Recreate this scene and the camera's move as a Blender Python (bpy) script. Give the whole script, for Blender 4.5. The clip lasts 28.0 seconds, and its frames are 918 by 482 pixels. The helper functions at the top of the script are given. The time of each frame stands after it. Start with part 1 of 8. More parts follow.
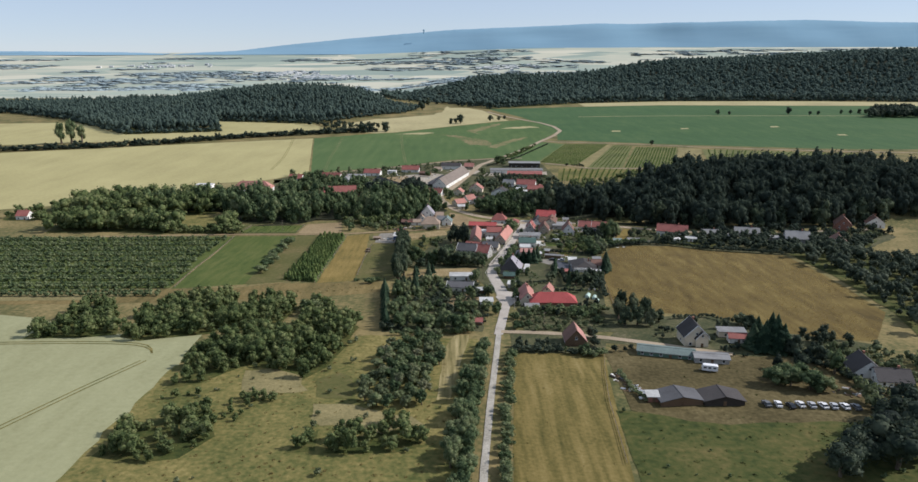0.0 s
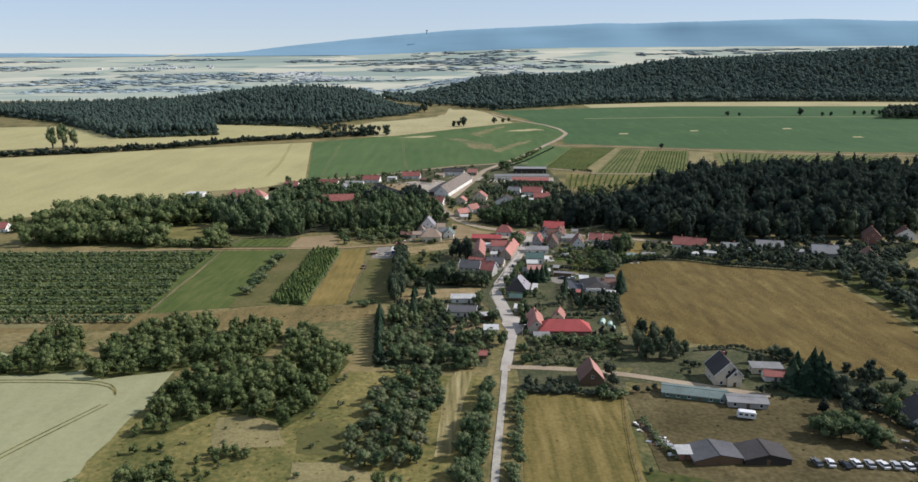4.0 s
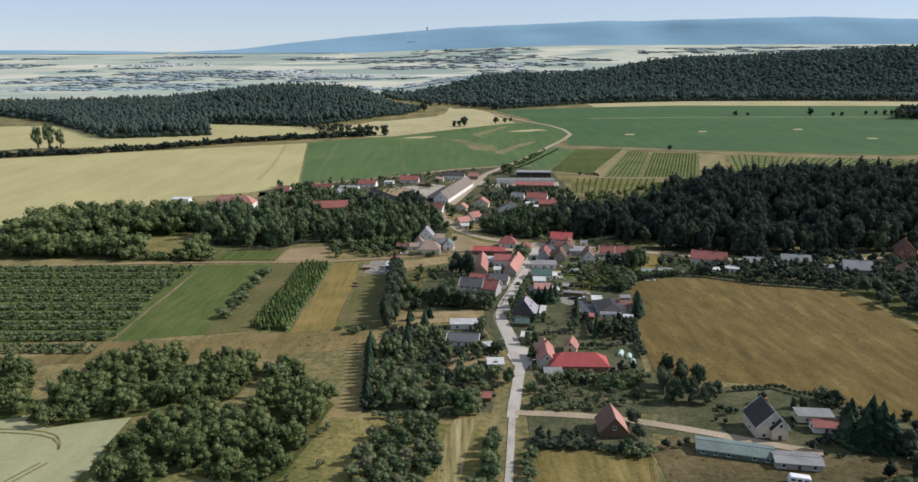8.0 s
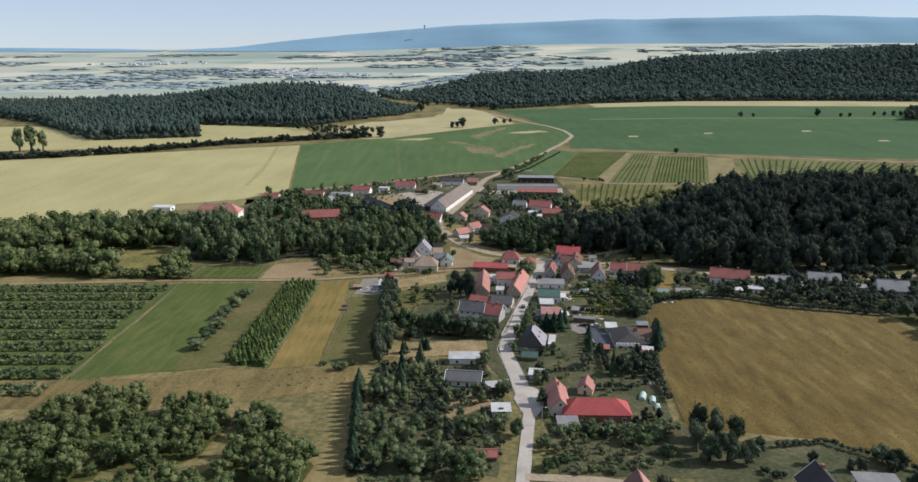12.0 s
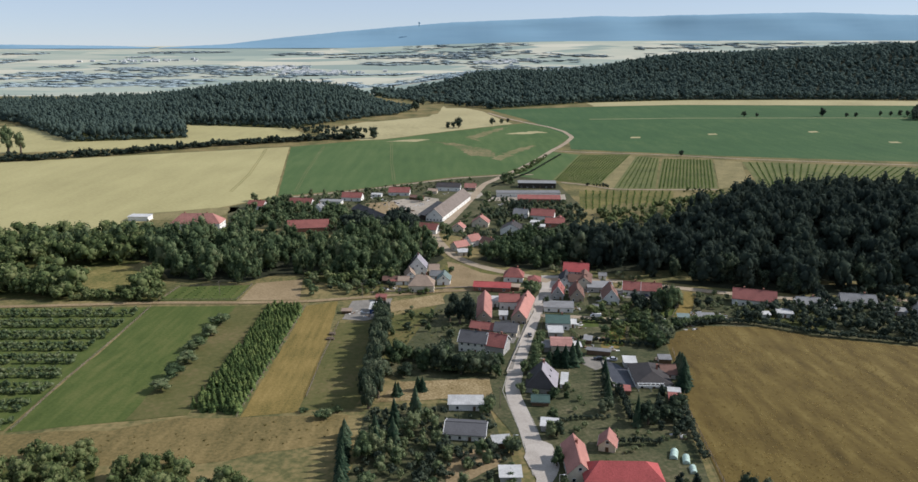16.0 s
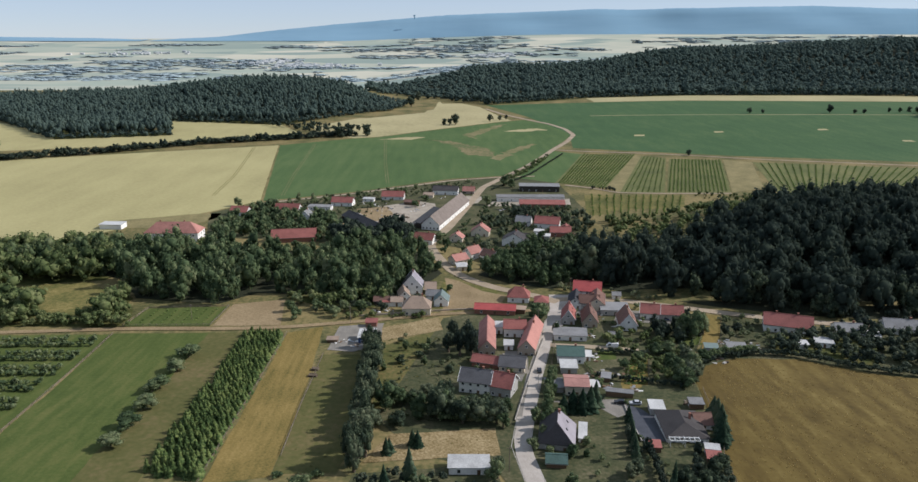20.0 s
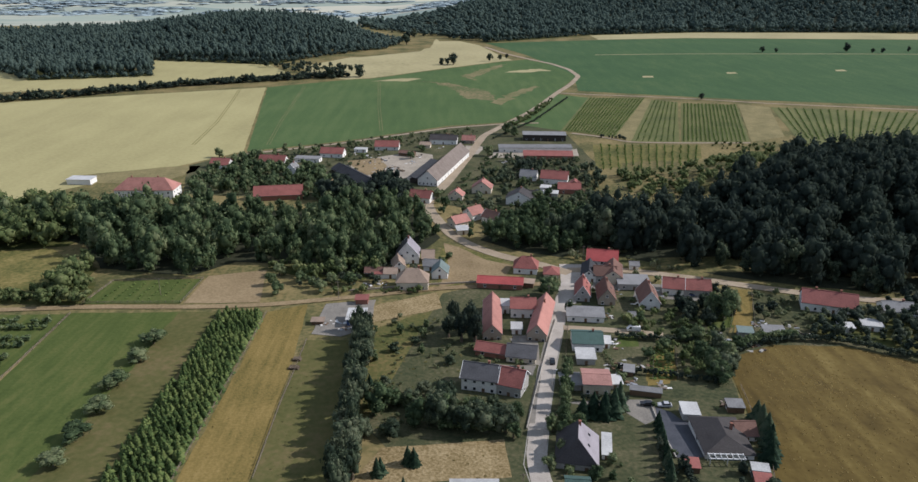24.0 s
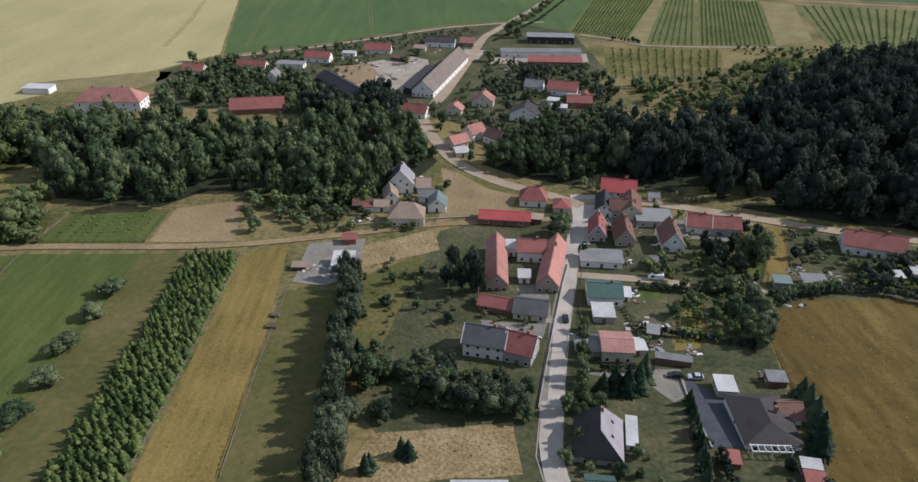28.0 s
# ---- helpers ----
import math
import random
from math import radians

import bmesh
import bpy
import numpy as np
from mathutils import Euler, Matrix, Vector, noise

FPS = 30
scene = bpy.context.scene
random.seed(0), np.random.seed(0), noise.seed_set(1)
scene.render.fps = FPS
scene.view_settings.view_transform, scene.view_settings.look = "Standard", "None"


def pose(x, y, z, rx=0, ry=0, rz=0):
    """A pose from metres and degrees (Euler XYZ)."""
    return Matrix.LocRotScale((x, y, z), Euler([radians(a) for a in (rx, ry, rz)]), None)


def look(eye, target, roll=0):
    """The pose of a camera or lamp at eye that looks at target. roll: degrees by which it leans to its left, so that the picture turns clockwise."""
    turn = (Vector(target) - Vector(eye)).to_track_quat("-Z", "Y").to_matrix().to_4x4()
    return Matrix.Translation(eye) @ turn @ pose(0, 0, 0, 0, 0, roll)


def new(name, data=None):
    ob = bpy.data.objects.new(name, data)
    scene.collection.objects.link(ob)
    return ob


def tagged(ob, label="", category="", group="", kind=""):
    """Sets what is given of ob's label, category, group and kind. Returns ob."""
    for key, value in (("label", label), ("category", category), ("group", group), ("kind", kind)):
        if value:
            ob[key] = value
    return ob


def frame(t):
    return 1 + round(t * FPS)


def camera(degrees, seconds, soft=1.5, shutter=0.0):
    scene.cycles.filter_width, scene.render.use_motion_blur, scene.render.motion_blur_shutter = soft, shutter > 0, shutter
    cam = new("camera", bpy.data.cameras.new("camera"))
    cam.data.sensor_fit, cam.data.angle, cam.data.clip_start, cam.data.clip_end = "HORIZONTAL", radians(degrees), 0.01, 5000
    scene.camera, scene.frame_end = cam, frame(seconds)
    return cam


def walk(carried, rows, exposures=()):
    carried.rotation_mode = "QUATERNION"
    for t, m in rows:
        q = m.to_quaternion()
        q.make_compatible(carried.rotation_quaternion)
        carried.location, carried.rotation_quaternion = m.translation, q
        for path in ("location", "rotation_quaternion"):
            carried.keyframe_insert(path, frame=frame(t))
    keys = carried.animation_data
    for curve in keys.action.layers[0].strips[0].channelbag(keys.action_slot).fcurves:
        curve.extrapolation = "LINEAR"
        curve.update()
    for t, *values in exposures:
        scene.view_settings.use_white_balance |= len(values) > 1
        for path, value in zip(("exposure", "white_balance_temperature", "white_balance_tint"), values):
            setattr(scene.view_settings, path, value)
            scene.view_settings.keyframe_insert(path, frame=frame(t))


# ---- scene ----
cam = camera(65.23, 28.0)

# seconds, x, y, z, pitch from level, lean, heading
PATH = [
    (0.0, 0.00, 0.00, 118.75, -14.786, 0.142, -0.075),
    (1.0, 0.65, 8.46, 119.24, -14.792, 0.268, 0.033),
    (2.0, 0.77, 16.46, 119.34, -14.777, 0.298, 0.096),
    (3.0, 0.88, 24.62, 119.56, -14.758, 0.295, 0.165),
    (3.5, 0.95, 28.61, 119.63, -14.762, 0.323, 0.179),
    (5.5, 1.02, 46.07, 119.78, -14.830, 0.346, 0.227),
    (6.5, 0.96, 55.57, 119.94, -14.922, 0.305, 0.236),
    (7.5, 0.89, 64.74, 119.78, -14.946, 0.272, 0.256),
    (8.5, 0.69, 73.73, 119.86, -14.943, 0.243, 0.232),
    (9.5, 0.43, 82.46, 120.23, -15.001, 0.263, 0.183),
    (10.5, 0.11, 91.44, 120.58, -15.049, 0.275, 0.121),
    (11.5, -0.21, 100.66, 120.70, -15.066, 0.222, 0.080),
    (12.5, -0.40, 109.68, 120.87, -15.111, 0.136, 0.030),
    (14.5, -1.25, 128.17, 121.50, -15.225, 0.130, -0.134),
    (15.5, -2.01, 137.78, 121.70, -15.278, 0.133, -0.286),
    (16.5, -2.48, 147.47, 121.90, -15.330, 0.122, -0.430),
    (17.5, -2.76, 157.62, 122.23, -15.363, 0.139, -0.562),
    (18.5, -3.16, 167.64, 122.36, -15.491, 0.114, -0.624),
    (19.5, -3.72, 177.79, 122.66, -15.713, 0.046, -0.682),
    (20.5, -4.03, 187.63, 122.78, -15.973, 0.008, -0.727),
    (22.5, -4.55, 207.63, 123.18, -17.658, 0.040, -0.802),
    (23.5, -5.00, 218.18, 123.31, -19.687, -0.048, -0.895),
    (24.5, -5.22, 228.00, 123.22, -21.750, -0.083, -0.971),
    (25.5, -5.49, 237.74, 123.11, -23.872, -0.092, -1.030),
    (26.5, -5.62, 247.08, 123.27, -25.909, -0.174, -1.075),
    (27.5, -6.07, 256.39, 123.23, -28.021, -0.360, -1.126),
    (28.0, -6.36, 260.95, 123.24, -29.063, -0.466, -1.203),
]
walk(cam, [(t, pose(x, y, z, 90 + pitch, lean, heading)) for t, x, y, z, pitch, lean, heading in PATH],
     exposures=[(0.0, 0.11, 6220, 13.5), (18.0, 0.06, 6180, 13.5), (28.0, -0.05, 6060, 16)])

# ---- light ----
SUN_ELEV, SUN_AZ = 36.0, 7.0          # azimuth in degrees from +x towards +y
sky_world = bpy.data.worlds.new("sky")
scene.world = sky_world
sky_world.use_nodes = True
wn = sky_world.node_tree.nodes
sky = wn.new("ShaderNodeTexSky")
sky.sky_type = "NISHITA"
sky.sun_disc = False
sky.sun_elevation = radians(SUN_ELEV)
sky.sun_rotation = radians(90 - SUN_AZ)
sky.air_density, sky.dust_density, sky.ozone_density = 0.72, 0.0, 2.0
tint = wn.new("ShaderNodeMix")
tint.data_type, tint.blend_type = "RGBA", "MULTIPLY"
tint.inputs[0].default_value = 1.0
tint.inputs[7].default_value = (0.85, 0.885, 0.985, 1)
sky_world.node_tree.links.new(sky.outputs[0], tint.inputs[6])
veil = wn.new("ShaderNodeMix")          # an even summer haze over the whole sky
veil.data_type = "RGBA"
veil.inputs[0].default_value = 0.66
veil.inputs[7].default_value = (4.05, 4.65, 5.2, 1)
sky_world.node_tree.links.new(tint.outputs[2], veil.inputs[6])
sky_world.node_tree.links.new(veil.outputs[2], wn["Background"].inputs[0])
wn["Background"].inputs[1].default_value = 0.12
sun_data = bpy.data.lights.new("sun", "SUN")
sun_data.energy, sun_data.angle, sun_data.color = 4.7, radians(0.55), (1.0, 0.945, 0.86)
sun = new("sun", sun_data)
_sd = Vector((math.cos(radians(SUN_ELEV)) * math.cos(radians(SUN_AZ)), math.cos(radians(SUN_ELEV)) * math.sin(radians(SUN_AZ)), math.sin(radians(SUN_ELEV))))
sun.matrix_world = look(_sd * 900, (0, 0, 0))

# ---- materials ----
MATS = {}


def material(name, stops, coarse=0.05, fine=1.5, rough=0.85, bump=0.3, stretch=(1, 1, 1), island=0.0, rand=0.0, metal=0.0,
             mix=0.5, spec=0.25, turn=0.0, fine_detail=4.0, thin=0.0):
    """stops: colours from dark to light, run through by two scales of noise plus per-piece chance."""
    m = bpy.data.materials.new(name)
    m.use_nodes = True
    n, ln = m.node_tree.nodes, m.node_tree.links
    b = n["Principled BSDF"]
    tc = n.new("ShaderNodeTexCoord")
    geo = n.new("ShaderNodeNewGeometry")
    mp = n.new("ShaderNodeMapping")
    mp.inputs["Scale"].default_value = stretch
    mp.inputs["Rotation"].default_value = (0, 0, radians(turn))
    ln.new(geo.outputs["Position"], mp.inputs[0])
    a = n.new("ShaderNodeTexNoise")
    a.inputs["Scale"].default_value, a.inputs["Detail"].default_value = coarse, 5
    c = n.new("ShaderNodeTexNoise")
    c.inputs["Scale"].default_value, c.inputs["Detail"].default_value = fine, fine_detail
    for x in (a, c):
        ln.new(mp.outputs[0], x.inputs[0])
    mx = n.new("ShaderNodeMix")
    mx.inputs[0].default_value = mix
    ln.new(a.outputs[0], mx.inputs[2]), ln.new(c.outputs[0], mx.inputs[3])
    last = mx.outputs[0]
    for amount, node, sock in ((island, geo, "Random Per Island"), (rand, "info", "Random")):
        if amount:
            src = n.new("ShaderNodeObjectInfo") if node == "info" else node
            ma = n.new("ShaderNodeMath")
            ma.operation = "MULTIPLY_ADD"
            sb = n.new("ShaderNodeMath")
            sb.operation = "SUBTRACT"
            sb.inputs[1].default_value = 0.5
            ln.new(src.outputs[sock], sb.inputs[0])
            ln.new(sb.outputs[0], ma.inputs[0])
            ma.inputs[1].default_value = amount
            ln.new(last, ma.inputs[2])
            last = ma.outputs[0]
    r = n.new("ShaderNodeValToRGB")
    e = r.color_ramp.elements
    k = len(stops)
    e[0].position, e[1].position = 0.33, 0.67
    e[0].color, e[1].color = (*stops[0], 1), (*stops[-1], 1)
    for i in range(1, k - 1):
        q = e.new(0.33 + 0.34 * i / (k - 1))
        q.color = (*stops[i], 1)
    ln.new(last, r.inputs[0])
    ln.new(r.outputs[0], b.inputs["Base Color"])
    b.inputs["Roughness"].default_value, b.inputs["Metallic"].default_value = rough, metal
    b.inputs["Specular IOR Level"].default_value = spec
    if bump:
        bp = n.new("ShaderNodeBump")
        bp.inputs["Strength"].default_value, bp.inputs["Distance"].default_value = bump, 0.25
        ln.new(c.outputs[0], bp.inputs["Height"])
        ln.new(bp.outputs[0], b.inputs["Normal"])
    if thin:
        tl = n.new("ShaderNodeBsdfTranslucent")
        ms = n.new("ShaderNodeMixShader")
        ms.inputs[0].default_value = thin
        ln.new(r.outputs[0], tl.inputs[0])
        ln.new(b.outputs[0], ms.inputs[1]), ln.new(tl.outputs[0], ms.inputs[2])
        ln.new(ms.outputs[0], n["Material Output"].inputs[0])
    MATS[name] = m
    return m


def crop(name, stops, period, turn, coarse=0.02, fine=0.8, streak=0.5, bump=0.5, sheen=0.0):
    """A field with sown or mown lines: material() with a wave across the lines."""
    m = material(name, stops, coarse=coarse, fine=fine, rough=0.95, bump=bump, spec=0.1)
    n, ln = m.node_tree.nodes, m.node_tree.links
    if sheen:          # the nap of dry stalks, brighter along the field than down on it
        b = n["Principled BSDF"]
        b.inputs["Sheen Weight"].default_value, b.inputs["Sheen Roughness"].default_value = sheen, .45
        b.inputs["Sheen Tint"].default_value = (1.0, .86, .58, 1)
    ramp = next(x for x in n if x.bl_idname == "ShaderNodeValToRGB")
    old = ramp.inputs[0].links[0].from_socket
    geo = next(x for x in n if x.bl_idname == "ShaderNodeNewGeometry")
    mp = n.new("ShaderNodeMapping")
    mp.inputs["Rotation"].default_value = (0, 0, radians(turn))
    mp.inputs["Scale"].default_value = (1 / period, 0.012, 1)
    ln.new(geo.outputs["Position"], mp.inputs[0])
    w = n.new("ShaderNodeTexNoise")
    w.inputs["Scale"].default_value, w.inputs["Detail"].default_value = 1.0, 3
    ln.new(mp.outputs[0], w.inputs[0])
    mx = n.new("ShaderNodeMix")
    mx.inputs[0].default_value = streak
    ln.new(old, mx.inputs[2]), ln.new(w.outputs[0], mx.inputs[3])
    ln.new(mx.outputs[0], ramp.inputs[0])
    return m


M_GROUND = material("meadow_grass", [(0.057, 0.066, 0.026), (0.112, 0.106, 0.044), (0.196, 0.157, 0.070), (0.250, 0.196, 0.092)], .035, .5, .95, .6, mix=.45, spec=.1)
M_DRY = material("dry_meadow", [(.062, .074, .023), (.108, .108, .036), (.172, .148, .053), (.25, .205, .08)], .05, .6, .95, .7, mix=.5, spec=.1)
M_WHEAT_SW = crop("pale_cereal", [(0.225, 0.222, 0.120), (0.268, 0.268, 0.150), (0.305, 0.305, 0.175)], 6, 20, .012, .5, streak=.35)
M_WHEAT_NW = crop("ripe_wheat", [(0.282, 0.252, 0.122), (0.345, 0.310, 0.150), (0.398, 0.358, 0.178)], 18, 72, .012, .35, streak=.3)
M_GOLD = crop("mown_hay_field", [(0.060, 0.041, 0.0105), (0.091, 0.0625, 0.0165), (0.122, 0.087, 0.024), (0.172, 0.128, 0.041)], 4.0, 1, .018, .55, streak=.6, sheen=.08)
M_GOLD_S = crop("dry_hay_meadow", [(.066, .062, .019), (.118, .097, .031), (.180, .139, .049), (.232, .182, .074)], 2.5, 3, .05, .8)
M_GREEN = crop("green_beet_field", [(0.052, 0.092, 0.034), (0.072, 0.116, 0.042), (0.110, 0.148, 0.058)], 9, 62, .012, .5, streak=.3)
M_GREEN2 = crop("green_young_crop", [(0.040, 0.080, 0.034), (0.052, 0.100, 0.041), (0.080, 0.122, 0.050)], 12, 35, .008, .3, streak=.3)
M_LAWN = crop("mown_grass_strip", [(0.050, 0.073, 0.019), (0.075, 0.098, 0.027), (0.116, 0.122, 0.040)], 3.0, 0, .03, .8)
M_STRIP = crop("dry_stubble_strip", [(0.086, 0.080, 0.024), (0.152, 0.118, 0.038), (0.215, 0.157, 0.053), (0.272, 0.200, 0.077)], 1.8, 0, .05, 1.3, streak=.3)
M_TRACKGRASS = crop("dry_track_grass", [(0.076, 0.068, 0.026), (0.128, 0.102, 0.042), (0.188, 0.142, 0.060), (0.240, 0.180, 0.080)], 3.0, 85, .03, .9, streak=.3)
M_HAYPATCH = material("bright_dry_grass", [(.13, .118, .055), (.20, .172, .082), (.27, .225, .11)], .09, .9, .95, .6, spec=.1)
M_SWATH = crop("pale_cut_swathes", [(.11, .10, .04), (.22, .185, .085), (.36, .30, .16)], 1.5, -4, .05, .9, streak=.75)
M_VINEGRASS = material("grass_between_vines", [(.075, .088, .034), (.12, .13, .05), (.175, .165, .07)], .03, .5, .95, .4, spec=.1)
M_STRAW = material("cut_straw", [(.26, .195, .078), (.38, .29, .122), (.50, .39, .17)], .03, .6, .95, 0, island=.4, spec=.1, thin=.5)
M_SAND = material("bare_sandy_earth", [(0.168, 0.125, 0.068), (0.240, 0.180, 0.102), (0.312, 0.238, 0.140)], .06, .9, .95, .5, spec=.1)
M_SANDHILL = material("sandy_stubble", [(.26, .232, .122), (.345, .305, .165), (.40, .352, .195)], .01, .2, .95, .3, spec=.1)
M_DIRT = material("trodden_brown_earth", [(0.048, 0.040, 0.017), (0.076, 0.062, 0.028), (0.110, 0.089, 0.042), (0.155, 0.126, 0.064)], .05, .7, .95, .5, spec=.1)
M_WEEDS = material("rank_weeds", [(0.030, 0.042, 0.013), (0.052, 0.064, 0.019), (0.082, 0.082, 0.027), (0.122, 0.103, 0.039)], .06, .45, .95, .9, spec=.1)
M_BROWN = material("browned_grass", [(.072, .078, .026), (.102, .098, .036), (.148, .118, .055)], .04, .5, .95, .5, spec=.1)
M_PATCH = material("thin_sandy_crop", [(.09, .115, .045), (.16, .15, .07), (.24, .20, .11)], .05, .3, .95, .3, mix=.5, spec=.1)
M_ROAD = material("worn_pale_asphalt", [(0.27, 0.240, 0.208), (0.375, 0.338, 0.296), (0.46, 0.416, 0.368)], .15, 2.5, .9, .15)
M_LANE = material("pale_gravel_lane", [(0.22, 0.205, 0.175), (0.34, 0.318, 0.275), (0.46, 0.43, 0.38)], .2, 1.8, .95, .4)
M_TRACK = material("gravel_track", [(0.227, 0.178, 0.120), (0.313, 0.250, 0.175), (0.389, 0.316, 0.230)], .12, 1.6, .95, .4)
M_YARD = material("yard_paving", [(.13, .12, .105), (.20, .185, .16), (.27, .245, .21)], .2, 2.2, .9, .2)
M_PATIO = material("dark_slate_paving", [(.040, .044, .054), (.058, .062, .074), (.08, .084, .096)], .3, 2.2, .6, .15)
M_CONCRETE_YARD = material("swept_concrete_yard", [(0.22, 0.190, 0.150), (0.31, 0.270, 0.215), (0.40, 0.350, 0.285)], .12, 1.2, .9, .2)
M_ORCHARD = material("orchard_grass", [(.050, .064, .021), (.078, .086, .029), (.118, .108, .040), (.17, .132, .056)], .06, .7, .95, .6, spec=.1)
M_TUFT = material("long_dry_grass", [(.13, .115, .04), (.20, .165, .062), (.29, .23, .095)], .05, .8, .95, 0, island=.3, spec=.1, thin=.55)
M_SOIL = material("bare_reddish_soil", [(.066, .108, .041), (.105, .122, .052), (.19, .160, .082), (.27, .22, .125)], .022, .3, .95, .3, spec=.1)
M_PLOT = material("dry_tussock_plot", [(.12, .09, .04), (.20, .15, .072), (.28, .215, .115), (.35, .28, .16)], .12, 1.3, .95, .8, mix=.65, spec=.1)
M_GARDEN = material("garden_grass", [(0.036, 0.045, 0.023), (0.057, 0.064, 0.031), (0.088, 0.086, 0.045), (0.142, 0.124, 0.074)], .09, .8, .95, .6, spec=.1)

# ---- terrain: the lie of the land, the same along x near the village, hills behind ----
PLAN = 1.25          # metres to one unit of the site plan
ZY = [(-875, 13.75), (0, 11.25), (125, 10), (225, 7.5), (282.5, 5), (375, 0.25), (437.5, -3.5), (500, -5.38), (575, -6.25), (1075, -6.25), (1187.5, -3.75), (1375, 0), (1750, 0), (2000, -2), (2700, -12), (3200, 15), (3800, 55), (4400, 96), (4850, 117)]
ZYA = np.array(ZY, float)


def zy(y):
    return float(np.interp(y, ZYA[:, 0], ZYA[:, 1]))


def smooth(a, b, v):
    v = min(1.0, max(0.0, (v - a) / (b - a)))
    return v * v * (3 - 2 * v)


def hills(x, y):
    """Height of the wooded hills and of the knoll under the village wood above the lie of the land."""
    x, y = x / PLAN, y / PLAN
    if y < 930:
        knoll = smooth(412, 470, y) * (1 - smooth(525, 585, y)) * smooth(92, 150, x) * (1 - smooth(300, 390, x))
        return 11 * knoll * PLAN
    edge = float(np.interp(x, (-100, 51, 225, 413, 671, 900, 1500), (1330, 1256, 1384, 1446, 1442, 1398, 1340)))
    right = smooth(edge + 6, edge + 560, y) * (34 * smooth(-230, 120, x) + 34 * smooth(250, 620, x) + 26 * smooth(600, 1300, x)) * (1 - smooth(2150, 2600, y))
    left = 24 * math.exp(-((x + 310) / 150) ** 2) * smooth(1052, 1240, y) * (1 - smooth(1330, 1640, y)) * (1 - smooth(-190, -110, x))
    left += 7 * math.exp(-((x + 180) / 70) ** 2) * smooth(1065, 1240, y) * (1 - smooth(1330, 1640, y))
    far = 30 * smooth(-720, 560, x) * smooth(2300, 3560, y)          # the plain climbs to the foot of the ridge
    return (right + left + far) * PLAN


def gz(x, y):
    return zy(y) + hills(x, y)


def link(name, bm, mat, parent=None, label="", smooth_faces=False):
    me = bpy.data.meshes.new(name)
    bm.normal_update()
    bm.to_mesh(me)
    bm.free()
    for mt in (mat if isinstance(mat, (list, tuple)) else (mat,)):
        me.materials.append(mt)
    if smooth_faces:
        me.polygons.foreach_set("use_smooth", [True] * len(me.polygons))
    ob = new(name, me)
    if parent:
        ob.parent = parent
    if label:
        ob["label"] = label
    return ob


def part(name, bm, mat, parent, label=""):
    return link(name, bm, mat, parent, label)


def raw_mesh(name, verts, faces, mat):
    me = bpy.data.meshes.new(name)
    me.from_pydata(verts, [], faces)
    me.materials.append(mat)
    me.update()
    return me


def inside(x, y, poly):
    r = False
    for (a, b), (c, d) in zip(poly, poly[1:] + poly[:1]):
        if (b > y) != (d > y) and x < (c - a) * (y - b) / (d - b) + a:
            r = not r
    return r


WOOD = [(36, 452), (52, 441), (66, 432), (93, 415), (118, 405), (141, 399), (170, 396), (205, 403), (245, 411), (340, 440), (355, 500), (300, 545), (240, 555), (177, 528),
        (125, 492), (95, 478), (66, 474), (56, 466)]
HILL_WEST = [(-720, 1180), (-568, 1062), (-420, 906), (-309, 929), (-351, 1049), (-206, 1015), (-84, 1160), (-60, 1250), (-140, 1340), (-330, 1400), (-620, 1400), (-900, 1300), (-900, 1200)]
HILL_EAST = [(51, 1246), (225, 1374), (413, 1434), (671, 1430), (900, 1385), (1500, 1330), (1500, 2150), (700, 2150), (240, 1900), (-60, 1720), (-170, 1600), (-150, 1440), (-30, 1340)]


def build_ground():
    ys = sorted(set(ZYA[:, 0].tolist() + list(range(1140, 3400, 55)) + list(range(500, 760, 20)) + [-500, -250, 3500, 3600, 3700, 3900, 4000, 4100, 4200, 4300, 4500, 4600]))
    xs = [-4200, -3300, -2600, -2000, -1600] + list(range(-1400, 2100, 55)) + [2300, 2700, 3300, 4200]
    verts = [(x, y, gz(x, y)) for y in ys for x in xs]
    k = len(xs)
    near, far = [], []
    for j in range(len(ys) - 1):
        for i in range(k - 1):
            near.append((j * k + i, j * k + i + 1, (j + 1) * k + i + 1, (j + 1) * k + i))
    me = raw_mesh("ground", verts, near, M_GROUND)
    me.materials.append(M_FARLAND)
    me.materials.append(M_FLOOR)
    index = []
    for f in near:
        # ground below the woods takes the floor colour darkened for shade
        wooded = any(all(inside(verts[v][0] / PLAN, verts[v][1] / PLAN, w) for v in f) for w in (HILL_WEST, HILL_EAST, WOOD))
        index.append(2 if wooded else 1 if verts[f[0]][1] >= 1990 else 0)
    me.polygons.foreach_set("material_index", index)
    return tagged(new("ground", me), "dry grassy land around the village reaching the horizon", "ground", kind="structure")


SHEETS = []


